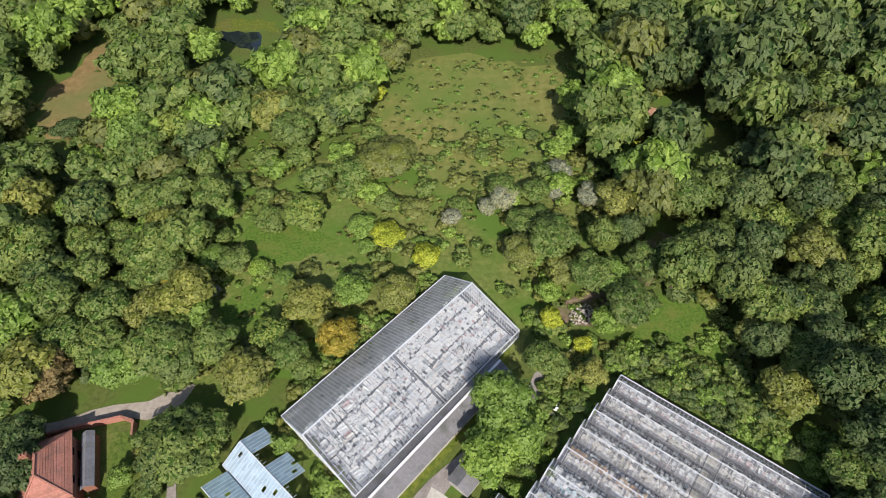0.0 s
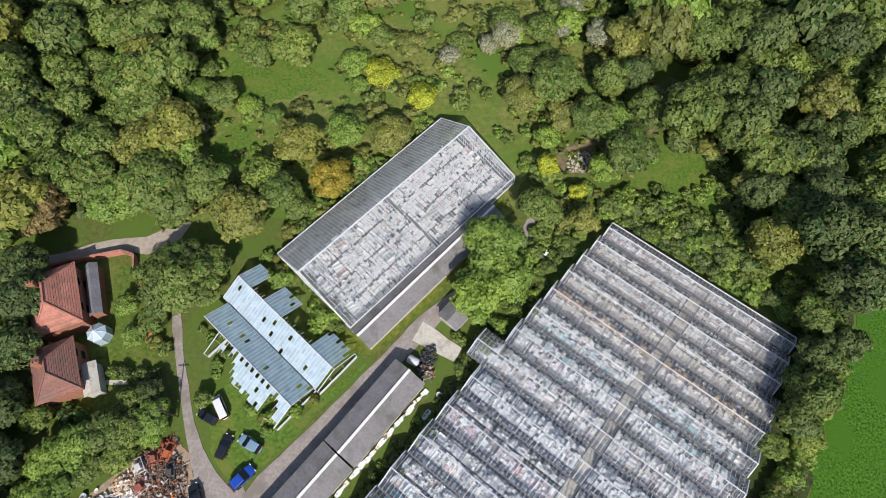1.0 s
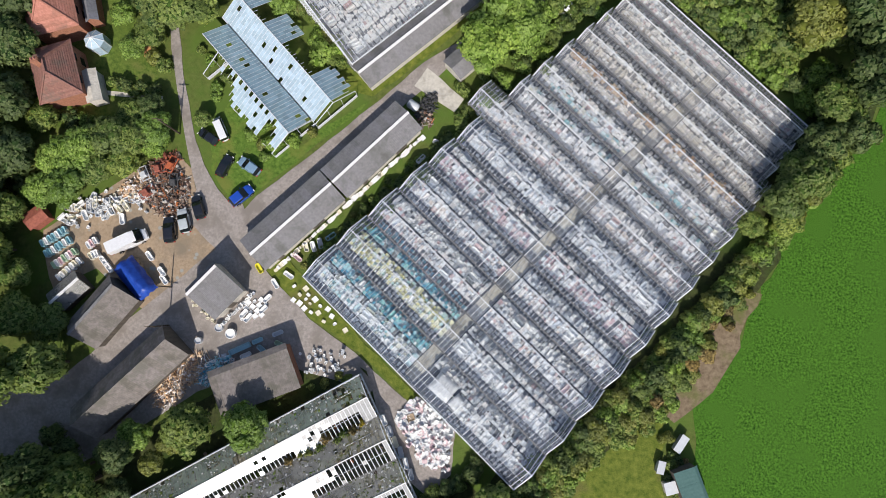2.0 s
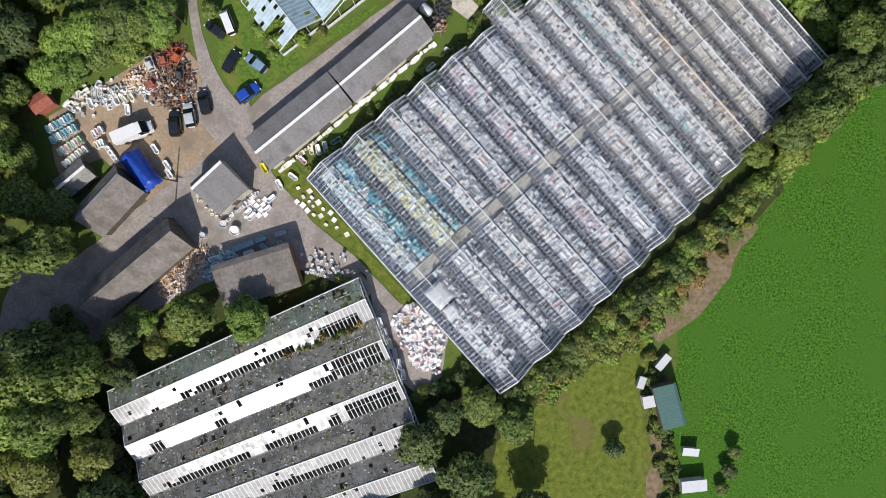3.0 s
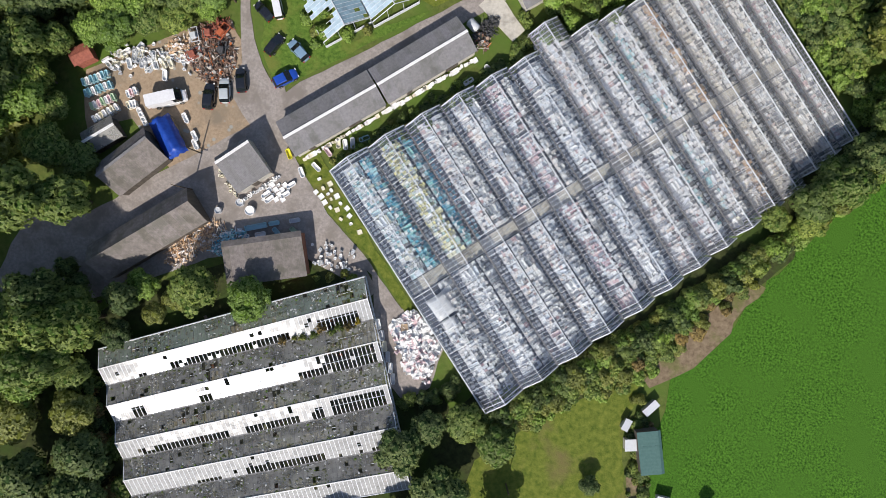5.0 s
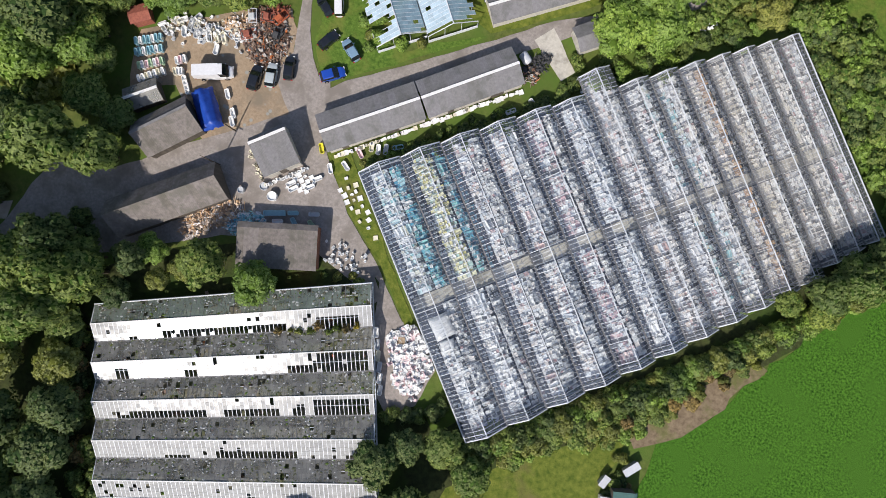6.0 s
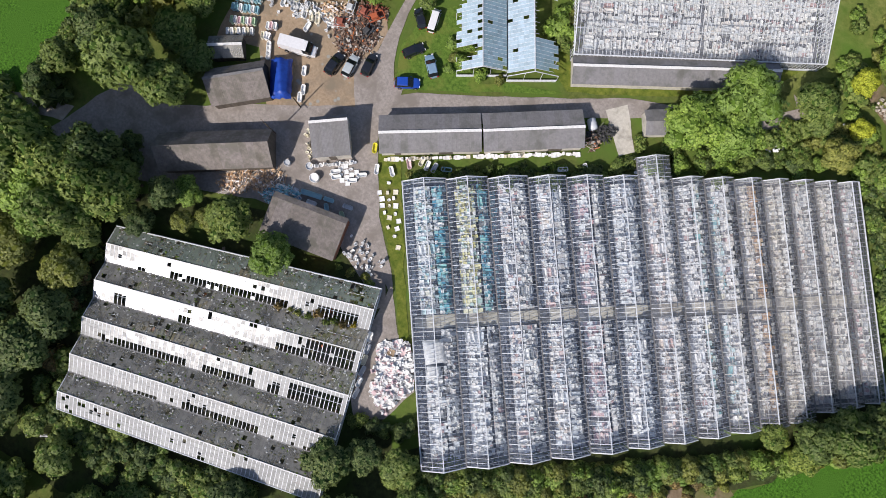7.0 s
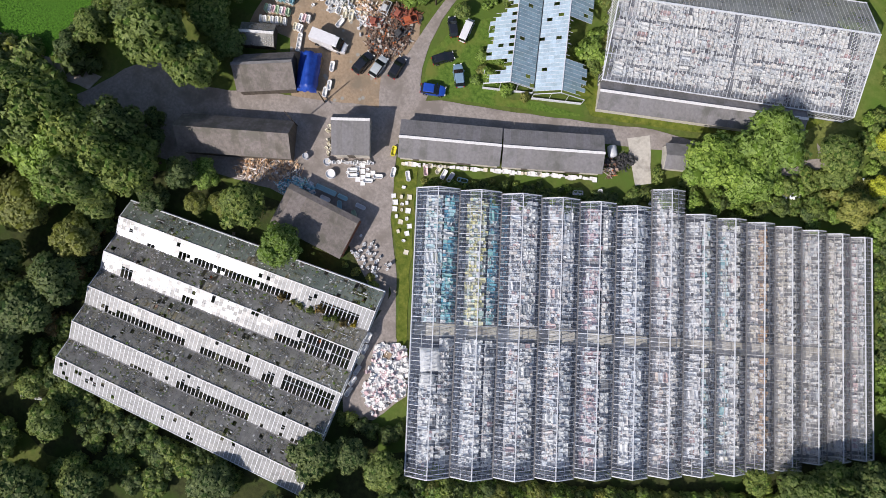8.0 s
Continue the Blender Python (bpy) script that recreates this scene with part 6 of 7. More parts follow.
def clear(x, y):
    return any(inside(x, y, p) for p in CLEAR)


def shades(x, y, h):
    """Whether a tree would stand close in front of open ground."""
    return any(inside(x, y + k * h, p) for p in (MEADOW, BRACKEN, SAND) for k in (0.35, 0.75))


def woods(x0, x1, y0, y1, spacing, size, tones, seed, far=None, keep=None, low=1.0):
    """Trees over a stretch of land, on a shaken grid."""
    rnd = random.Random(seed)
    y, row = y0, 0
    while y < y1:
        x = x0 + (row % 2) * spacing / 2
        while x < x1:
            px, py = x + rnd.uniform(-0.35, 0.35) * spacing, y + rnd.uniform(-0.35, 0.35) * spacing
            r = size * rnd.uniform(0.65, 1.3)
            h = r * rnd.uniform(1.7, 2.5) * low
            tone, variant, turn = rnd.choices([t for t, _ in tones], [k for _, k in tones])[0], rnd.randrange(4), rnd.uniform(0, 6.28)
            if not clear(px, py) and not shades(px, py, h) and (keep is None or keep(px, py)):
                if far is None:
                    tree(px, py, r, h, tone, variant, turn)
                else:
                    far.setdefault(tone, []).append((px, py, r, h, turn))
            x += spacing
        y += spacing * 0.87
        row += 1


DARKWOOD = [("dark", 5), ("green", 6), ("olive", 0.5), ("bright", 0.6)]
EASTWOOD = [("green", 6), ("dark", 2), ("bright", 2), ("olive", 1)]
MIXED = [("green", 6), ("olive", 1.2), ("bright", 3), ("dark", 1), ("yellow", 0.08), ("brown", 0.08)]
SCRUB = [("olive", 1), ("bright", 4), ("green", 4), ("silver", 0.2), ("brown", 0.08), ("yellow", 0.08)]


def east(x, y):
    return x > 42 + max(0, (67 - y)) * 0.3 or (x > 28 and y > 74)


woods(28, 62, 42, 95, 7.2, 4.7, EASTWOOD, 41, None, east, 1.1)
woods(62, 90, 42, 95, 7.0, 4.7, DARKWOOD, 58, None, None, 1.2)
woods(-52, 28, 67, 102, 7.6, 3.3, SCRUB, 42, None, lambda x, y: (x < 28 or y < 74) and not (-42 < x < 10 and 68 < y < 103), 0.75)
woods(-42, 10, 78, 103, 11.0, 2.6, SCRUB, 57, None, None, 0.6)
NEARWOOD = {}
woods(-86, -48, 73, 102, 7.6, 4.7, MIXED, 43, NEARWOOD)
woods(-90, -68, 55, 73, 7.6, 4.7, MIXED, 49, NEARWOOD)
woods(-92, -40, -92, -62, 7.4, 4.8, DARKWOOD, 50, NEARWOOD)
woods(-86, -60, -70, 30, 7.6, 4.8, DARKWOOD, 44, None, lambda x, y: not (-100 < x < -67 and -48 < y < -8))
woods(-46, 24, -90, -58, 6.4, 3.4, DARKWOOD, 56, NEARWOOD, lambda x, y: y < -62 - 0.2 * x - max(0, x) * 0.3 and x < 16, 0.7)
FARWOOD = {}
woods(90, 112, 42, 95, 7.4, 5.2, DARKWOOD, 51, FARWOOD, None, 1.35)
woods(40, 108, 95, 127, 7.4, 5.3, DARKWOOD, 52, FARWOOD, None, 1.35)
woods(-50, 40, 102, 127, 9.5, 3.8, SCRUB + [("green", 3)], 53, FARWOOD, None, 0.72)
woods(-118, -86, 55, 102, 8.2, 5.4, MIXED, 54, FARWOOD)
woods(-115, -48, 102, 127, 8.2, 5.4, MIXED, 55, FARWOOD)
woods(-165, 52, 127, 240, 9.0, 6.2, MIXED, 45, FARWOOD)
woods(52, 165, 127, 240, 9.0, 6.2, DARKWOOD, 46, FARWOOD, None, 1.35)
woods(108, 155, 58, 127, 9.0, 6.0, DARKWOOD, 47, FARWOOD)
woods(-165, -118, 60, 127, 9.2, 6.0, DARKWOOD, 48, FARWOOD)


def spread_crowns(name, places, tone, lobes, leaves, size, sink, label, category, core=1):
    """Many crowns of one tone, joined: woods and scrub too dense to count."""
    base = crown_mesh("crown", 700 + len(tone), 4.0, 9.0, lobes, leaves, size, LEAF[tone], 0.85, core)
    bv = np.empty(len(base.vertices) * 3)
    base.vertices.foreach_get("co", bv)
    bv = bv.reshape(-1, 3)
    loops = np.array([(*p.vertices, -1)[:4] for p in base.polygons])
    mats = [p.material_index for p in base.polygons]
    bn = np.empty(len(base.loops) * 3, dtype=np.float32)
    base.corner_normals.foreach_get("vector", bn)
    bn = bn.reshape(-1, 3)
    vs, fs, ms, ns = [], [], [], []
    for x, y, r, h, turn in places:
        c, s = math.cos(turn), math.sin(turn)
        n0 = len(bv) * len(vs)
        vs.append(np.stack([(bv[:, 0] * c - bv[:, 1] * s) * r / 4 + x, (bv[:, 0] * s + bv[:, 1] * c) * r / 4 + y, bv[:, 2] * h / 9 - sink * h], 1))
        fs += [tuple(i + n0 for i in f if i >= 0) for f in loops.tolist()]
        ms += mats
        ns.append(np.stack([bn[:, 0] * c - bn[:, 1] * s, bn[:, 0] * s + bn[:, 1] * c, bn[:, 2]], 1))
    me = bpy.data.meshes.new(name)
    me.from_pydata(np.concatenate(vs).tolist(), [], fs)
    me.materials.append(LEAF[tone])
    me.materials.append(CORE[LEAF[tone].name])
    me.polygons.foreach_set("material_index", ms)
    me.polygons.foreach_set("use_smooth", [True] * len(fs))
    me.update()
    me.normals_split_custom_set(np.concatenate(ns).tolist())
    return tagged(new(name, me), label, category, kind="stuff")


for tone, places in THICKET.items():
    spread_crowns("thicket", places, tone, 7, 430, 0.98, 0.3, "dense " + tone + " thicket of hedge shrubs round the greenhouses", "thicket")
for tone, places in NEARWOOD.items():
    spread_crowns("woods", places, tone, 18, 1900, 0.56, 0.0, "dense woodland of " + TREE_WORDS[tone].replace("tree", "trees"), "woods")
for tone, places in FARWOOD.items():
    spread_crowns("far_woods", places, tone, 12, 800, 0.86, 0.0, "distant woodland of " + TREE_WORDS[tone].replace("tree", "trees"), "woods", 1)
# undergrowth between the trunks of the woods
UNDER = {}
under = random.Random(91)
for k in range(800):
    x, y = under.choice(((under.uniform(30, 112), under.uniform(44, 150)), (under.uniform(-115, -48), under.uniform(57, 155)), (under.uniform(-90, -62), under.uniform(-66, 30))))
    if not clear(x, y) and (x < 32 or east(x, y)):
        UNDER.setdefault(under.choice(("green", "green", "olive", "dark")), []).append((x, y, under.uniform(1.8, 3.6), under.uniform(2.5, 5.0), under.uniform(0, 6.28)))
for tone, places in UNDER.items():
    spread_crowns("undergrowth", places, tone, 3, 130, 1.7, 0.3, "dense " + tone + " undergrowth between woodland trees", "undergrowth")
# single trees and bushes in the open that show far off
for x, y, r, h, tone in [
    (-83.5, 143.0, 5, 6, "green"), (-73, 125.5, 7.5, 18, "bright"), (-70, 119, 6.5, 15, "bright"), (-66, 113, 6, 14, "green"), (-60.5, 121, 6, 14, "green"), (-73.7, 169, 7, 15, "bright"),
    (-47.8, 135, 6.5, 12, "green"), (-39.4, 128, 7.5, 13, "olive"), (-33, 121, 6, 12, "green"), (-24, 130, 7.5, 12, "dark"), (-10.9, 111, 7.5, 10, "olive"), (-19, 108, 5, 8, "green"), (-35.8, 95, 4.2, 6, "green"), (-28.7, 97, 5.5, 7, "green"),
    (-50.3, 75.5, 4.5, 8, "yellow"), (-26, 73, 5, 7, "olive"), (-17.6, 75.5, 4, 6, "bright"), (-9.3, 75, 4.4, 6, "olive"), (-49.3, 63.6, 6.4, 10, "green"), (-43.5, 65, 3.6, 6, "green"), (-72.5, 75, 6, 11, "green"),
    (22, 84.5, 6, 10, "green"), (28.5, 76, 5, 9, "green"), (16, 83, 4.6, 7, "olive"), (33.4, 68, 5.4, 10, "green"), (43.3, 100, 6.4, 14, "bright"), (61.2, 97, 5, 11, "bright"), (50, 95, 4.5, 10, "green"),
    (14.2, 98.5, 3.8, 7, "silver"), (10.5, 97, 2.6, 5, "silver"), (25.8, 100.6, 2.6, 6, "silver"), (32.6, 98, 3.2, 7, "silver"), (2.5, 94.9, 2.6, 4, "silver"), (48.3, 117, 3.6, 8, "lime"), (-11, 90, 3.8, 5, "lime"), (-3, 84, 3.4, 5, "lime"), (-16.5, 93, 3.4, 4.6, "bright"), (-5.5, 97.5, 3.4, 4.6, "olive"),
    (17.3, 119.6, 2.4, 3, "green"), (23.8, 122.1, 2.2, 3, "green"), (10.7, 115.6, 2.2, 3, "green"), (-15.5, 140, 3.5, 6, "lime"), (36.4, 131.2, 4, 8, "green"), (-93, 131, 4.5, 5, "dark")]:
    tree(x, y, r, h, tone, rnd.randrange(4), rnd.uniform(0, 6.28))
# low scrub among the trees of the middle ground
rnd = random.Random(77)
SCRUBLAND = {}
for k in range(300):
    x, y = rnd.uniform(-54, 44), rnd.uniform(66, 127)
    if not (inside(x, y, MEADOW) and y > 127) and not any(inside(x, y, p) for p in CLEAR[11:]) and not inside(x, y, GLADE_A) and not inside(x, y, GLADE_B):
        SCRUBLAND.setdefault(rnd.choice(("olive", "bright", "green", "olive")), []).append((x, y, rnd.uniform(1.2, 2.9), rnd.uniform(1.4, 3.0), rnd.uniform(0, 6.28)))
for tone, places in SCRUBLAND.items():
    spread_crowns("scrub", places, tone, 4, 260, 1.15, 0.3, "low " + tone + " scrub bushes over rough grass", "scrub")

# tussocks over the rough grass
TUSSOCKS = {}
rnd = random.Random(78)
for k in range(1300):
    x, y = rnd.uniform(-52, 42), rnd.uniform(60, 160)
    if not any(inside(x, y, p) for p in CLEAR[11:13]) and not inside(x, y, GLADE_A):
        TUSSOCKS.setdefault(rnd.choice(("olive", "bright", "olive", "green")), []).append((x, y, rnd.uniform(0.5, 1.3), rnd.uniform(0.5, 1.0), rnd.uniform(0, 6.28)))
for tone, places in TUSSOCKS.items():
    spread_crowns("tussocks", places, tone, 1, 34, 2.8, 0.3, "rough " + tone + " grass tussocks and low weeds", "tussocks")
# weeds that have grown through the derelict roof
for k in range(9):
    p = OLD @ Vector((2.0 + k * 1.5 + rnd.uniform(-0.5, 0.5), 6.6 + rnd.uniform(-0.6, 0.8), 0))
    shrub(p.x, p.y, rnd.uniform(0.7, 1.2), 3.6, rnd.choice(("olive", "green", "yellow", "brown")), rnd.uniform(0, 6.28), "green creeper growing through broken greenhouse panes")
for x, y, r, h, tone in ((3.2, 7.4, 2.6, 3.6, "bright"), (13.4, 7.4, 3.0, 3.6, "bright"), (15.6, 8.0, 1.8, 2.8, "green"), (10.6, 8.4, 1.6, 2.6, "bright"), (20.9, -5.0, 1.4, 1.6, "bright"), (21.6, -2.0, 1.1, 1.2, "olive"), (18.6, -8.0, 1.5, 1.8, "bright"), (6.0, -6.5, 1.2, 1.4, "green"), (12.0, 9.4, 1.6, 2.2, "olive"), (1.6, 8.8, 1.8, 2.4, "olive"), (4.6, 9.6, 1.6, 2.0, "green"), (15.6, -9.6, 1.3, 1.2, "bright"), (17.8, -9.2, 1.2, 1.0, "olive"), (19.6, -10.2, 1.1, 0.9, "bright")):
    p = BLUE @ Vector((x, y, 0))
    shrub(p.x, p.y, r, h, tone, x, "bright shrub growing through blue painted glass")

# ---- vehicles ----
def vehicle(name, label, m, paint, length, width, height, profile, cabin, category="car"):
    """profile: outline of the lower body (x, z); cabin: (x of the four pillar points from rear to front at belt and roof)."""
    car = thing(name, label, category, m)
    w = width / 2
    geo = Geo()
    n = len(profile)
    # lower body: lengthwise strips, drawn in towards the sills, the corners and the bonnet's edges
    strips = ((-1.0, 0.86), (-0.95, 0.96), (-0.7, 1.0), (0.0, 1.02), (0.7, 1.0), (0.95, 0.96), (1.0, 0.86))
    last = len(strips) - 1

    def pinched(x):
        return 1.0 - 0.3 * min(abs(x) / (length / 2), 1.0) ** 4

    for y, k in strips:
        for x, z in profile:
            geo.v.append((x * (1 - 0.03 * y * y), w * y * pinched(x), 0.22 + (z - 0.22) * k))
    for s in range(last):
        for i in range(n - 1):
            geo.f.append((s * n + i, s * n + i + 1, (s + 1) * n + i + 1, (s + 1) * n + i))
    for s, flip in ((0, False), (last, True)):
        low = len(geo.v)
        for i, (x, z) in enumerate(profile):
            geo.v.append((x * 0.97, (-w if s == 0 else w) * pinched(x) * 0.97, 0.22))
        for i in range(n - 1):
            q = (s * n + i, s * n + i + 1, low + i + 1, low + i)
            geo.f.append(q[::-1] if not flip else q)
    part("body", geo, paint, car)
    rb, rt, ft, fb = cabin
    belt = profile[len(profile) // 2][1]
    wi = w * 0.9
    roof = Geo()
    roof.add([(rt, -wi * 0.9, height - 0.03), (ft, -wi * 0.9, height - 0.04), (ft, wi * 0.9, height - 0.04), (rt, wi * 0.9, height - 0.03), (rt + 0.25, -wi * 0.76, height + 0.02), (ft - 0.2, -wi * 0.76, height + 0.02), (ft - 0.2, wi * 0.76, height + 0.02), (rt + 0.25, wi * 0.76, height + 0.02)], [(0, 1, 5, 4), (1, 2, 6, 5), (2, 3, 7, 6), (3, 0, 4, 7), (4, 5, 6, 7)])
    part("roof", roof, paint, car)
    for nm, pts in (("windscreen", [(ft, -wi * 0.9), (fb, -wi), (fb, wi), (ft, wi * 0.9)]), ("rear_window", [(rt, wi * 0.9), (rb, wi), (rb, -wi), (rt, -wi * 0.9)])):
        geo = Geo()
        zs = [height - 0.04, belt, belt, height - 0.04]
        geo.add([(x, y, z) for (x, y), z in zip(pts, zs)], [(0, 1, 2, 3)])
        part(nm, geo, M["car_glass"], car)
    for y in (-1, 1):
        geo = Geo()
        geo.add([(rb, y * wi, belt), (fb, y * wi, belt), (ft, y * wi * 0.9, height - 0.04), (rt, y * wi * 0.9, height - 0.03)], [(0, 1, 2, 3) if y < 0 else (3, 2, 1, 0)])
        part("side_window", geo, M["car_glass"], car)
        mirror = Geo()
        mirror.box(fb - 0.5, fb - 0.36, y * (w + 0.08) - 0.08, y * (w + 0.08) + 0.08, belt, belt + 0.13)
        part("mirror", mirror, paint, car)
        for x in (-length * 0.3, length * 0.31):
            tyre = Geo()
            ring = [(math.cos(k * math.pi / 8), math.sin(k * math.pi / 8)) for k in range(16)]
            r = 0.32
            tyre.v = [(x + c * r, y * (w - 0.2), r + s * r) for c, s in ring] + [(x + c * r, y * (w + 0.01), r + s * r) for c, s in ring] + [(x + c * r * 0.62, y * (w + 0.01), r + s * r * 0.62) for c, s in ring]
            tyre.f = [(k, (k + 1) % 16, 16 + (k + 1) % 16, 16 + k) for k in range(16)] + [(16 + k, 16 + (k + 1) % 16, 32 + (k + 1) % 16, 32 + k) for k in range(16)]
            wheel = part("wheel", tyre, M["tyre"], car)
            rim = Geo()
            rim.v = [(x + c * r * 0.62, y * (w + 0.005), r + s * r * 0.62) for c, s in ring]
            rim.f = [tuple(range(16))]
            part("rim", rim, M["rim"], wheel)
        for x, nm, mat in ((length / 2 - 0.07, "headlight", "lamp_glass"), (-length / 2 + 0.05, "tail_light", "tail_glass")):
            geo = Geo()
            geo.box(x - 0.06, x + 0.06, y * w * 0.68 - 0.16, y * w * 0.68 + 0.16, 0.58, 0.74)
            part(nm, geo, M[mat], car)
    return car


HATCH = [(-2.05, 0.3), (-2.08, 0.62), (-1.98, 0.92), (-0.6, 0.94), (0.9, 0.92), (1.5, 0.84), (1.95, 0.68), (2.05, 0.45), (2.03, 0.28)]
VAN = [(-2.95, 0.35), (-2.98, 0.8), (-2.96, 1.2), (0.0, 1.2), (1.9, 1.2), (2.55, 1.0), (2.9, 0.8), (2.98, 0.5), (2.95, 0.32)]


def car(label, x, y, heading, paint, size=1.0):
    return vehicle("car", label, pose(x, y, 0.07, 0, 0, heading) @ Matrix.Scale(size, 4), paint, 4.1, 1.74, 1.46, HATCH, (-1.95, -1.55, 0.15, 1.0))


# headings: degrees from +x
car("black hatchback parked on the gravel yard", -40.3, 9.9, 103, M["paint_black"])
car("silver-grey hatchback parked on the gravel yard", -38.3, 11.5, 110, M["paint_silver"], 0.95)
car("black hatchback parked beside the lane", -36.4, 13.8, 113, M["paint_black"], 0.93)
car("blue hatchback parked on the grass plot", -30.0, 16.2, 45, M["paint_blue"])
car("black hatchback parked on the grass plot", -33.2, 20.6, 70, M["paint_black"], 0.9)
car("pale blue saloon parked on the grass plot", -29.4, 20.9, 150, M["paint_pale"], 0.95)
car("dark blue car parked beside the shrubs", -36.4, 25.0, 150, M["paint_black"], 0.85)
van = vehicle("van", "white long-wheelbase van parked in the yard", pose(-46.2, 7.5, 0.06, 0, 0, 31), M["paint_white"], 6.0, 2.1, 2.3, VAN, (-2.97, -2.93, 1.75, 2.4), "van")
g = Geo()
g.box(-2.96, 1.2, -0.99, 0.99, 1.2, 2.33, taper=0.1)
part("cargo_body", g, M["paint_white"], van)
vehicle("van", "small white van parked beside the shrubs", pose(-34.6, 26.4, 0.06, 0, 0, 120) @ Matrix.Scale(0.68, 4), M["paint_white"], 6.0, 2.1, 2.3, VAN, (-2.97, -2.93, 1.75, 2.4), "van")

# ---- the blue tarpaulin over its stack ----
tp = axis(-41.9, 0.0, -46.2, 5.0)
g = Geo()
nx, ny = 16, 12
for b in range(ny + 1):
    for a in range(nx + 1):
        k, q = a / nx, b / ny
        x, y = k * 6.4 - 0.2, -q * 3.5 + 2.2 + 0.5 * (k - 0.5)
        fold = abs(q - 0.58 + 0.16 * (k - 0.5)) / 0.58
        z = 2.9 - 1.35 * fold - 0.25 * abs(k - 0.5) + 0.06 * math.sin(a * 1.7 + b * 0.4) * math.cos(b * 1.3)
        x += 0.1 * math.sin(b * 1.9) + 0.35 * (q - 0.5)
        if a in (0, nx) or b in (0, ny):
            z = 0.9 + 0.25 * math.sin(a * 1.3 + b)
        g.v.append((x, y, z))
g.f = [(b * (nx + 1) + a, (b + 1) * (nx + 1) + a, (b + 1) * (nx + 1) + a + 1, b * (nx + 1) + a + 1) for b in range(ny) for a in range(nx)]
ob = thing("tarpaulin_stack", "blue tarpaulin draped over a tall stack beside the dark shed", "tarpaulin", tp)
part("tarpaulin", g, M["tarp"], ob, smooth=True)
g = Geo()
g.box(0, 0.98, 0, 0.95, 0, 1.05)
crate = g.mesh("crate", M["wood"])
for a in range(5):
    for b in range(3):
        part("crate", crate, None, ob, m=Matrix.Translation((0.4 + a * 1.1, -1.15 + b * 1.0, 0)))

# ---- baths and basins set out in the open ----
WARE_MESH = {}


def ware(kind, material, x, y, turn, z=0.09, lean=0.0, size=1.0, label="", group=""):
    key = (kind, material.name)
    if key not in WARE_MESH:
        geo = Geo()
        geo.add(*SHAPES[kind])
        WARE_MESH[key] = geo.mesh(kind, material)
    names = {"bath": "bathtub", "basin": "washbasin", "tray": "shower_tray", "cistern": "cistern", "bidet": "bidet", "pan": "toilet_pan", "slab": "ceramic_slab", "trough": "trough"}
    ob = new(names[kind], WARE_MESH[key])
    ob.matrix_basis = Matrix.Translation((x, y, z)) @ Matrix.Rotation(turn, 4, "Z") @ Matrix.Rotation(lean, 4, "X") @ Matrix.Scale(size, 4)
    return tagged(ob, label or "white ceramic " + names[kind].replace("_", " ") + " standing outdoors", names[kind].replace("_", " "), group)


white = {k: plain("enamel_" + k, c, 0.3) for k, c in (("white", (0.8, 0.8, 0.78)), ("cream", (0.7, 0.66, 0.52)), ("grey", (0.5, 0.52, 0.54)), ("pink", (0.72, 0.55, 0.55)), ("teal", (0.3, 0.5, 0.55)), ("green", (0.45, 0.58, 0.4)))}
rnd = random.Random(51)
# on the verge beside the large greenhouse
for k, (x, y) in enumerate(((-20.2, 1.0), (-19.3, 1.9), (-19.2, 0.6), (-18.3, 1.3), (-18.5, 2.9), (-18.0, 2.0), (-18.4, -0.1), (-17.6, 0.7), (-16.9, 1.4), (-17.3, -0.6), (-16.2, -0.6), (-16.0, 0.5), (-14.8, 0.1), (-15.2, -1.8), (-14.1, -0.9), (-13.5, -2.0), (-11.8, -2.8), (-20.3, 3.1))):
    ware(("tray", "slab", "tray", "basin")[k % 4], white[("white", "cream", "white")[k % 3]], x, y, -0.68 + rnd.choice((0, 1.57)) + rnd.gauss(0, 0.1), size=rnd.uniform(0.82, 1.05), group="ware on the verge")
for x, y, turn, tone in ((-20.3, 7.5, 2.5, "pink"), (-21.3, 4.7, -0.5, "white"), (-23.2, 3.2, -0.9, "white"), (-19.2, 9.3, 1.9, "cream"), (-18.1, 9.4, 2.0, "white"), (-17.1, 10.0, 1.9, "grey"), (-15.6, 11.2, 0.7, "teal"), (-3.0, 24.6, 0.9, "white"), (-0.6, 27.4, -0.4, "white")):
    ware("bath", white[tone], x, y, turn, label=tone + " enamelled bathtub set down on the grass verge", group="baths on the verge")
ware("bath", M["yellow_bath"], -25.9, 5.3, -0.9, 0.12, label="bright yellow bathtub at the shed corner")
# a row along the sunny wall of the long sheds
for k in range(58):
    q = k / 57
    x, y = -23.8 + 20.6 * q, 4.9 + 23.2 * q
    if rnd.random() < 0.95:
        ware(rnd.choice(("slab", "tray", "tray", "slab", "pan")), white[rnd.choice(("white", "white", "white", "cream"))], x + rnd.gauss(0, 0.05), y + rnd.gauss(0, 0.05), 0.84 + rnd.choice((0, 1.57)) + rnd.gauss(0, 0.08), 0.1, size=rnd.uniform(0.8, 1.05), group="ware along the shed wall")
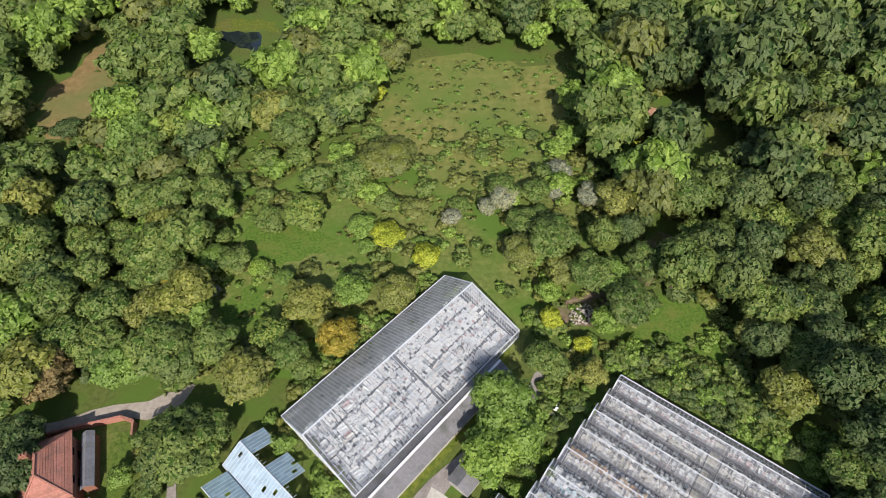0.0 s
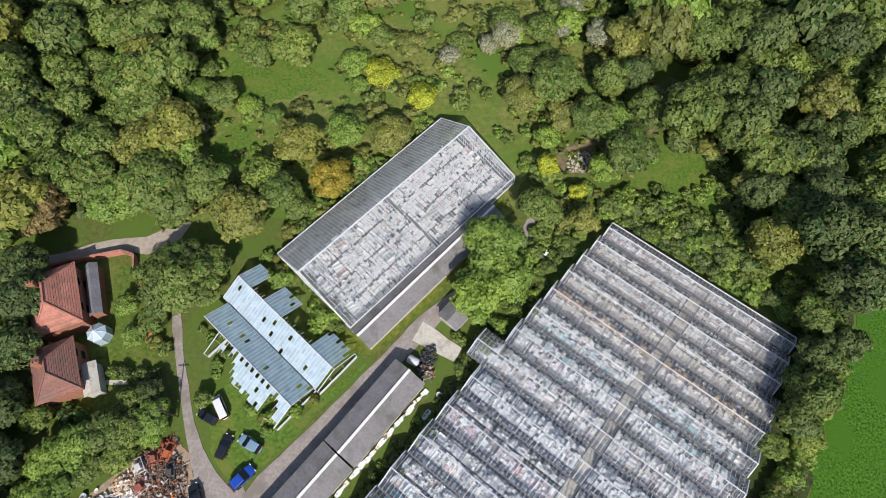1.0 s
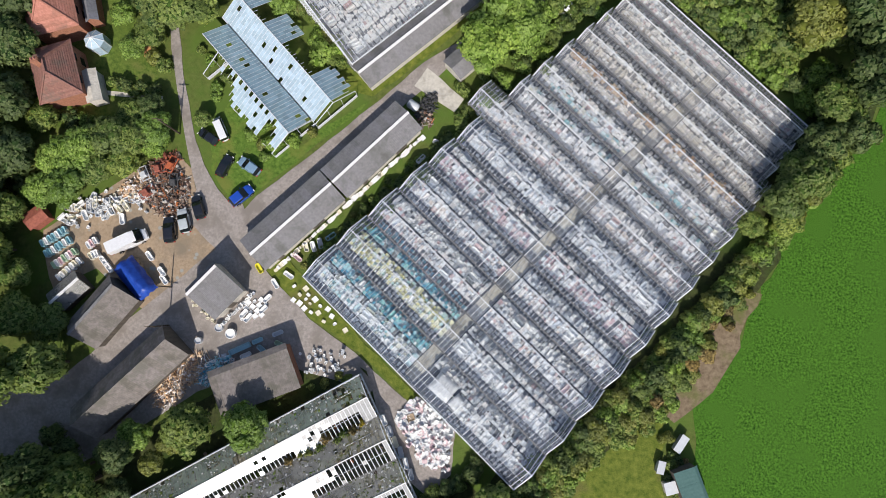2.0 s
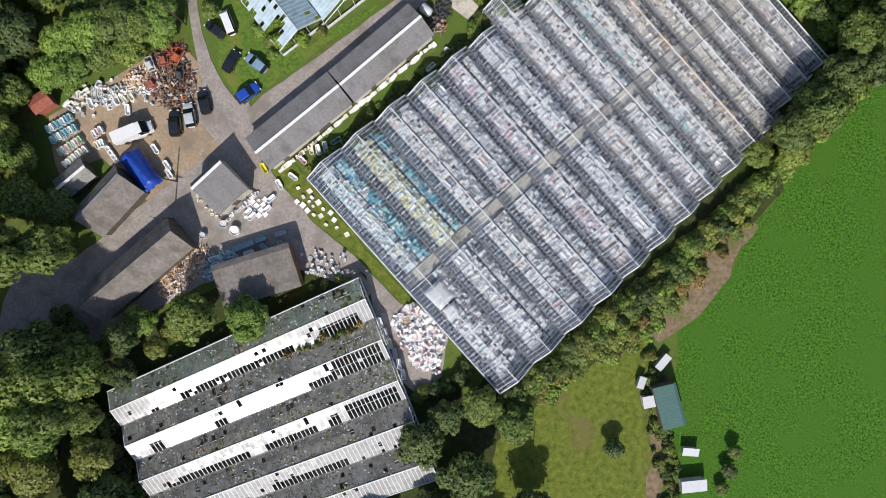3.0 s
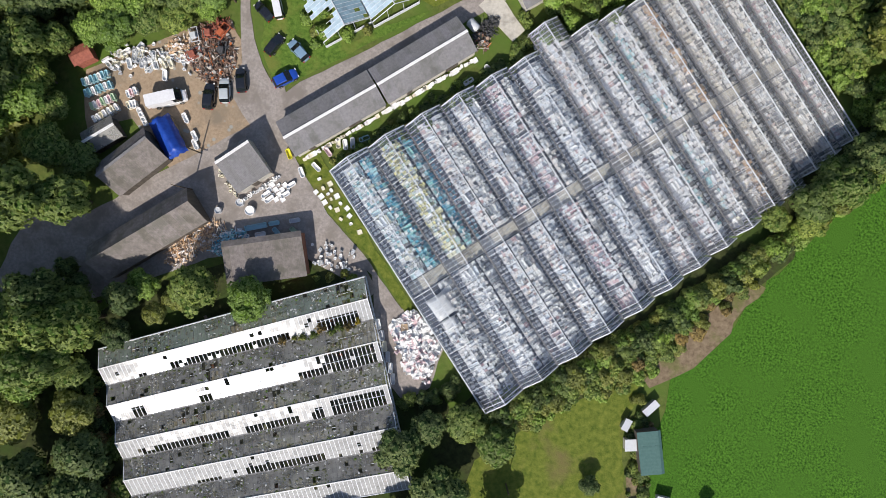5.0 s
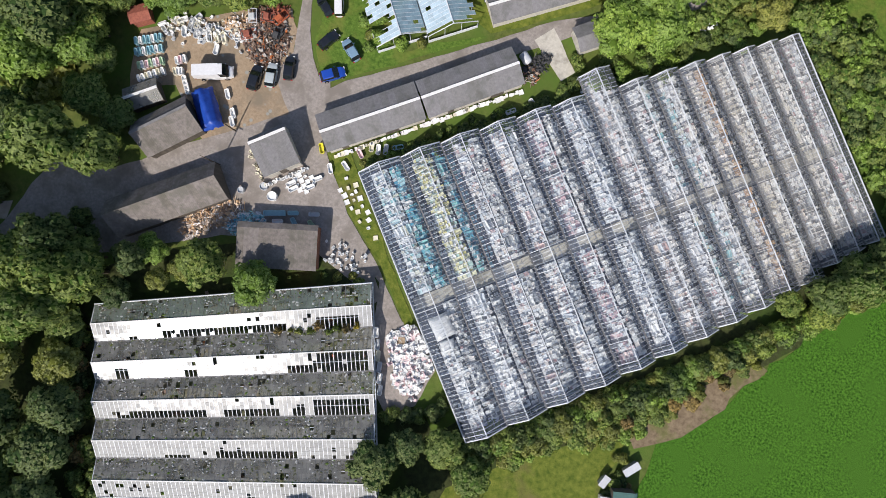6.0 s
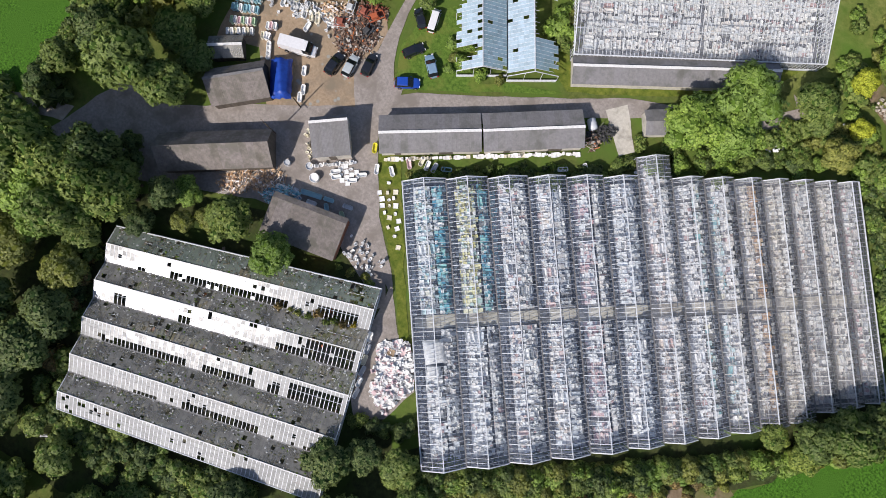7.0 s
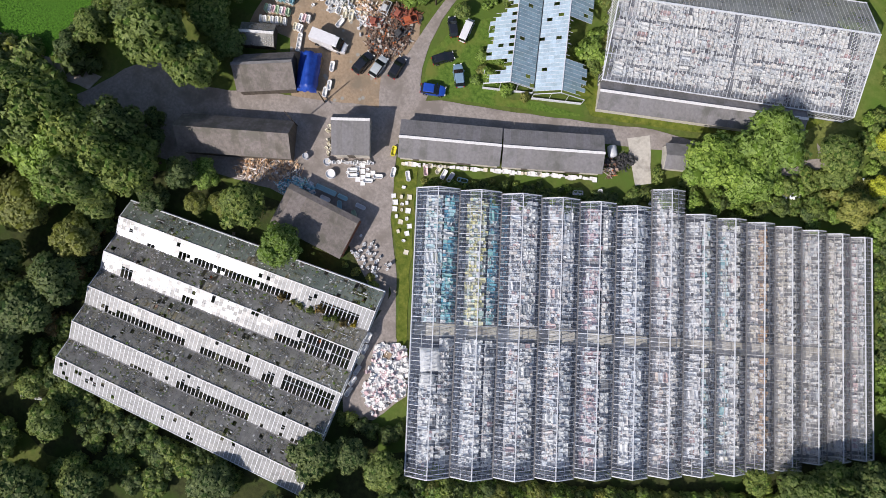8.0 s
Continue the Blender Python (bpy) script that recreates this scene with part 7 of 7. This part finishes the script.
# round the hut: a row of basins, pans and trays
for k in range(22):
    q = k / 21
    ware(rnd.choice(("pan", "basin", "bidet")), white[rnd.choice(("white", "grey", "white"))], -30.4 + 4.0 * q + rnd.gauss(0, 0.1), -3.6 + 5.0 * q + rnd.gauss(0, 0.1), 0.9, 0.08, label="white pan or basin in a row beside the hut", group="ware round the hut")
for i in range(4):
    for j in range(4):
        ware(rnd.choice(("tray", "tray", "bath", "basin")), white["white"], -27.6 + i * 0.95 + j * 0.2, -2.6 + j * 0.85 + i * 0.3, 0.9 + rnd.gauss(0, 0.05), 0.08, size=0.95, label="white shower tray laid out on the asphalt", group="ware round the hut")
for k in range(14):
    ware(rnd.choice(("basin", "pan", "cistern")), white["cream"], -35.6 + 4.4 * k / 13 + rnd.gauss(0, 0.25), -0.4 - 3.2 * k / 13 + rnd.gauss(0, 0.25), rnd.uniform(0, 6), 0.08, group="ware round the hut")
# the shaded strip behind the store
for x, y, turn, tone, kind in ((-27.3, -7.0, 0.505, "teal", "trough"), (-24.8, -5.6, 0.505, "teal", "bath"), (-21.9, -4.2, 0.5, "grey", "bath"), (-24.0, -6.8, -0.6, "teal", "bath"), (-21.4, -5.8, -0.4, "green", "bath"), (-26.3, -7.9, 0.5, "white", "bath"), (-28.3, -9.3, 1.4, "white", "bath"), (-31.4, -9.6, 0.5, "white", "bath"), (-29.6, -8.4, 0.3, "grey", "tray")):
    ware(kind, white[tone], x, y, turn, 0.08, label=tone + (" long trough" if kind == "trough" else " bathtub") + " in the shade of the store", group="baths behind the store")
for k in range(46):
    ware(rnd.choice(("basin", "pan", "cistern", "bidet")), white[rnd.choice(("white", "grey", "white"))], -16.4 + rnd.uniform(-1.8, 5.0), -7.6 + rnd.uniform(-2.2, 1.6), rnd.uniform(0, 6), 0.08, rnd.gauss(0, 0.2), label="jumbled white ware on the asphalt", group="ware beside the store")
# the great white heap beside the greenhouse corner
HEAP = [(-2.9, -15.2), (-0.5, -11.6), (2.2, -12.6), (5.9, -16.4), (5.6, -22.0), (2.0, -21.4)]
for k in range(860):
    x, y = rnd.uniform(-2.6, 5.6), rnd.uniform(-22.6, -11.8)
    if not inside(x, y, HEAP):
        continue
    z = 0.1 + 0.3 * rnd.random() * rnd.random()
    ware(rnd.choice(("basin", "slab", "slab", "pan", "cistern", "bidet", "tray")), white[rnd.choice(("white", "white", "white", "white", "pink"))], x, y, 0.9 + rnd.choice((0, 1.57, 3.14)) + rnd.gauss(0, 0.35), z, rnd.gauss(0, 0.16), rnd.uniform(0.9, 1.25), "white ceramic piece packed on a heap", "heap of white ware")
ware("tray", M["wood"], -0.6, -14.6, 0.4, 0.5, 0, 1.3, "orange-brown wooden tray on the heap")
for x, y, turn, tone in ((-4.6, -15.4, 1.2, "white"), (-3.5, -16.9, 1.1, "grey"), (-2.6, -18.4, 1.1, "cream"), (-1.6, -19.8, 1.0, "grey"), (-0.7, -21.3, 1.0, "white"), (0.2, -22.8, 1.0, "grey")):
    ware("bath", white[tone], x, y, turn + 0.9, 0.08, label=tone + " bathtub beside the derelict greenhouse", group="baths by the derelict greenhouse")
# the crowded storage yard
for k in range(160):
    q = rnd.random()
    x, y = -57.0 + 13.5 * q + rnd.gauss(0, 0.7), 10.4 + 5.2 * q + rnd.gauss(0, 1.0)
    ware(rnd.choice(("basin", "pan", "cistern", "bidet", "bath")), white[rnd.choice(("white", "white", "grey", "cream"))], x, y, rnd.uniform(0, 6.28), 0.07, rnd.gauss(0, 0.3), rnd.uniform(0.8, 1.1), "white ware crowded along the yard hedge", "ware in the storage yard")
for x0, y0, x1, y1, tones in ((-59.6, 5.8, -56.2, 8.5, ("teal", "white", "teal")), (-58.8, 4.2, -55.2, 7.1, ("teal", "teal", "white")), (-57.3, 2.6, -54.1, 5.4, ("green", "white", "pink")), (-56.2, 0.8, -53.2, 4.1, ("white", "white", "cream")), (-52.6, 6.2, -51.2, 7.3, ("white", "pink", "white")), (-51.9, 4.6, -50.7, 5.4, ("cream", "white", "white"))):
    n = max(3, round(math.hypot(x1 - x0, y1 - y0) / 0.62))
    for i in range(n):
        k = (i + 0.5) / n
        for z in (0.07, 0.5):
            ware("bath", white[tones[i % 3]], x0 + (x1 - x0) * k + rnd.gauss(0, 0.04), y0 + (y1 - y0) * k + rnd.gauss(0, 0.04), math.atan2(y1 - y0, x1 - x0) + 1.57 + rnd.gauss(0, 0.05), z, 0, 0.72, "small bath stacked in an orderly row in the yard", "ware in the storage yard")
for x, y in ((-49.8, 4.2), (-49.3, 3.7), (-48.8, 3.2), (-42.9, 5.6), (-40.7, 3.4), (-40.2, 2.2)):
    ware("bath", white["white"], x, y, 2.3, 0.07, label="white bathtub beside the tarpaulin", group="ware in the storage yard")

# ---- scrap ----
def scrap_heap(label, cx, cy, rx, ry, turn, count, seed, material, bars=0.5):
    rnd = random.Random(seed)
    geo = Geo()
    c, s = math.cos(turn), math.sin(turn)
    for k in range(count):
        a, d = rnd.uniform(0, 6.28), math.sqrt(rnd.random())
        x, y = d * math.cos(a) * rx, d * math.sin(a) * ry
        m = Matrix.Translation((cx + x * c - y * s, cy + x * s + y * c, 0.1 + rnd.uniform(0, 0.9) * (1 - d))) @ Euler((rnd.gauss(0, 0.3), rnd.gauss(0, 0.3), rnd.uniform(0, 6.28))).to_matrix().to_4x4()
        if rnd.random() < bars:
            l = rnd.uniform(0.5, 2.6)
            geo.box(-l / 2, l / 2, -0.04, 0.04, 0, 0.06, m)
        else:
            a1, b1, h = rnd.uniform(0.06, 0.3), rnd.uniform(0.05, 0.22), rnd.uniform(0.1, 0.5)
            geo.box(-a1, a1, -b1, b1, 0, h, m, 0.04)
    return tagged(new("scrap_heap", geo.mesh("scrap_heap", material)), label, "scrap", kind="stuff")


scrap_heap("heap of rusty iron and timber in the yard", -42.2, 16.4, 3.6, 4.6, 0.6, 900, 5, M["scrap"])
scrap_heap("mixed scrap and pale fittings beside the hedge", -46.5, 16, 2.6, 1.8, 0.4, 220, 6, M["ware_tan"])
scrap_heap("tan and white salvaged pieces beside the barn", -35.6, -12.4, 2.0, 5.6, -0.65, 320, 7, M["ware_tan"])
scrap_heap("blue and grey salvaged pieces beside the store", -30.4, -10.6, 1.6, 3.0, -0.8, 170, 8, M["ware_teal"])
scrap_heap("dark machinery parts beside the shed", -2.9, 33.3, 1.3, 2.6, -0.6, 150, 10, M["dark_metal"], 0.35)
scrap_heap("pale and rusty fittings beside the tank", -2.9, 31.1, 1.2, 1.6, 0.2, 70, 16, M["scrap"], 0.3)
scrap_heap("pale stacked pots beside the trees", 17.5, 51.5, 1.4, 3.0, 0.5, 90, 11, M["ware"], 0.0)
scrap_heap("pale stacked pots beside the trees", 23.7, 60.4, 2.0, 2.2, 0.5, 90, 12, M["ware"], 0.0)
scrap_heap("pale rubble along the dry strip", 26.5, 70, 3.0, 2.0, 0.6, 110, 13, M["stone"], 0.0)
scrap_heap("pale rubble along the dry strip", 43.5, 82.7, 1.6, 5.5, -0.6, 130, 14, M["stone"], 0.0)
scrap_heap("red and orange machinery beside the hedge", -42.4, 20.6, 1.6, 1.4, 0.3, 90, 15, M["rust"])

# larger pieces of farm iron standing in the scrap
def iron_frame(label, x, y, turn, l, w, h, tone):
    rig = thing("scrap_machine", label, "machine", pose(x, y, 0.08, 0, 0, turn), "machines in the yard")
    for q in (-1, 1):
        g = Geo()
        g.beam((-l / 2, q * w / 2, h), (l / 2, q * w / 2, h), 0.14, 0.14)
        part("rail", g, tone, rig)
        for e in (-1, 1):
            g = Geo()
            g.box(e * l / 2 - 0.07, e * l / 2 + 0.07, q * w / 2 - 0.07, q * w / 2 + 0.07, 0, h - 0.14)
            part("leg", g, tone, rig)
    for k in range(4):
        g = Geo()
        g.beam((-l / 2 + k * l / 3, -w / 2, h), (-l / 2 + k * l / 3, w / 2, h), 0.1, 0.1)
        part("crossbar", g, tone, rig)
    g = Geo()
    g.box(-l * 0.32, l * 0.12, -w * 0.36, w * 0.36, h, h + 0.5, taper=0.08)
    part("housing", g, tone, rig)
    g = Geo()
    g.v = [(l * 0.34 + 0.42 * c, q * w * 0.42, 0.5 + 0.42 * s) for q in (-1, -0.7) for c, s in RING]
    g.f = [(k, (k + 1) % 20, 20 + (k + 1) % 20, 20 + k) for k in range(20)] + [tuple(range(20)), tuple(range(20, 40))]
    part("wheel", g, M["dark_metal"], rig)


RING = [(math.cos(k * math.pi / 10), math.sin(k * math.pi / 10)) for k in range(20)]
ORANGE = plain("orange_machine_paint", (0.4, 0.1, 0.04), 0.6)
iron_frame("orange-red farm machine standing in the scrap", -41.4, 20.0, 70, 2.6, 1.2, 0.9, ORANGE)
iron_frame("rusty farm implement frame in the scrap", -43.2, 19.2, 20, 2.2, 1.4, 0.8, M["rust"])
iron_frame("rusty red implement frame in the scrap", -44.6, 15.4, 40, 2.4, 1.3, 0.7, M["rust"])
iron_frame("grey metal machine frame in the scrap", -40.6, 17.4, 100, 2.4, 1.2, 0.9, M["dark_metal"])
iron_frame("grey metal machine frame in the scrap", -45.4, 18.2, 120, 2.2, 1.2, 0.9, white["grey"])

# a pale tank at the end of the long shed
g = Geo()
ring = [(math.cos(k * math.pi / 10), math.sin(k * math.pi / 10)) for k in range(20)]
for x, r in ((-1.0, 0.15), (-0.9, 0.55), (-0.7, 0.72), (0.7, 0.72), (0.9, 0.55), (1.0, 0.15)):
    g.v += [(x, r * c, 0.85 + r * s) for c, s in ring]
g.f = [(j * 20 + k, j * 20 + (k + 1) % 20, (j + 1) * 20 + (k + 1) % 20, (j + 1) * 20 + k) for j in range(5) for k in range(20)] + [tuple(range(20)), tuple(range(100, 120))]
tank = thing("tank", "pale blue-white horizontal tank at the shed's end", "tank", pose(-5.0, 32.9, 0.05, 0, 0, 150))
part("vessel", g, white["grey"], tank, smooth=True)
for x in (-0.5, 0.5):
    g = Geo()
    g.box(x - 0.1, x + 0.1, -0.5, 0.5, 0, 0.35)
    part("cradle", g, M["dark_metal"], tank)

# round drums and a table by the hut
for x, y, r, h, tone in ((-28.9, -4.9, 0.75, 0.8, "white"), (-30.8, -4.2, 0.6, 0.7, "grey"), (-33.6, -6.4, 0.5, 0.8, "grey")):
    g = Geo()
    g.v = [(r * c, r * s, 0) for c, s in ring] + [(r * c, r * s, h) for c, s in ring] + [(r * 0.9 * c, r * 0.9 * s, h) for c, s in ring] + [(r * 0.86 * c, r * 0.86 * s, h - 0.2) for c, s in ring]
    g.f = [(j * 20 + k, j * 20 + (k + 1) % 20, (j + 1) * 20 + (k + 1) % 20, (j + 1) * 20 + k) for j in range(3) for k in range(20)] + [tuple(range(60, 80))]
    ob = new("drum", g.mesh("drum", white[tone]))
    ob.matrix_basis = pose(x, y, 0.08)
    tagged(ob, "pale round drum standing on the asphalt", "drum")

# poles with cross-arms
for x, y, h in ((-38.6, -4.6, 6.2), (-39.1, 1.2, 4.6), (-41.2, 25.2, 7.5), (22, -33, 4.0)):
    pole = thing("utility_pole", "slim dark wooden utility pole beside the lane", "pole", pose(x, y, 0))
    g = Geo()
    g.box(-0.1, 0.1, -0.1, 0.1, 0, h, taper=0.03)
    part("post", g, M["bark"], pole)
    if h > 5:
        g = Geo()
        g.box(-0.8, 0.8, -0.05, 0.05, h - 0.5, h - 0.38)
        part("cross_arm", g, M["bark"], pole)

# by the field shelter: troughs, small white hutches
for x, y, turn, l, w, h in ((39.4, -14.6, 60, 2.4, 1.0, 0.9), (36.6, -18.2, 80, 1.6, 0.9, 1.0), (38.4, -20.8, 20, 2.2, 1.6, 1.2), (45.8, -27.6, 5, 2.2, 1.0, 1.0), (47.0, -32.6, 15, 3.6, 1.6, 1.4)):
    hutch = thing("hutch", "small pale hutch with a sloping roof beside the field", "hutch", pose(x, y, 0.02, 0, 0, turn), "hutches beside the field")
    g = Geo()
    g.box(-l / 2, l / 2, -w / 2, w / 2, 0, h)
    part("body", g, M["wall"], hutch)
    g = Geo()
    g.add([(-l / 2 - 0.15, -w / 2 - 0.15, h), (l / 2 + 0.15, -w / 2 - 0.15, h), (l / 2 + 0.15, w / 2 + 0.15, h + 0.25), (-l / 2 - 0.15, w / 2 + 0.15, h + 0.25), (-l / 2 - 0.15, -w / 2 - 0.15, h + 0.06), (l / 2 + 0.15, -w / 2 - 0.15, h + 0.06), (l / 2 + 0.15, w / 2 + 0.15, h + 0.31), (-l / 2 - 0.15, w / 2 + 0.15, h + 0.31)], [(0, 3, 2, 1), (4, 5, 6, 7), (0, 1, 5, 4), (1, 2, 6, 5), (2, 3, 7, 6), (3, 0, 4, 7)])
    part("roof", g, white["grey"], hutch)

gate = thing("field_gate", "white-painted timber field gate below the hedge", "gate", axis(-29.4, -63.0, -25.8, -59.9))
for y in (0.4, 0.7, 1.0, 1.3):
    g = Geo()
    g.box(0, 4.6, -0.03, 0.03, y - 0.06, y + 0.06)
    part("rail", g, M["cap"], gate)
for x in (0.0, 2.3, 4.6):
    g = Geo()
    g.box(x - 0.06, x + 0.06, -0.06, 0.06, 0, 1.5)
    part("post", g, M["cap"], gate)
# an orange table in the garden
table = thing("garden_table", "small orange-brown wooden garden table on the lawn", "table", pose(-47.6, 37.9, 0.04, 0, 0, 20))
g = Geo()
g.box(-0.9, 0.9, -0.8, 0.8, 0.7, 0.76)
part("tabletop", g, surface("orange_wood", (0.45, 0.2, 0.08), (0.6, 0.3, 0.13), 2.0, 0.7), table)
for x in (-0.75, 0.75):
    for y in (-0.65, 0.65):
        g = Geo()
        g.box(x - 0.05, x + 0.05, y - 0.05, y + 0.05, 0, 0.7)
        part("leg", g, M["wood"], table)
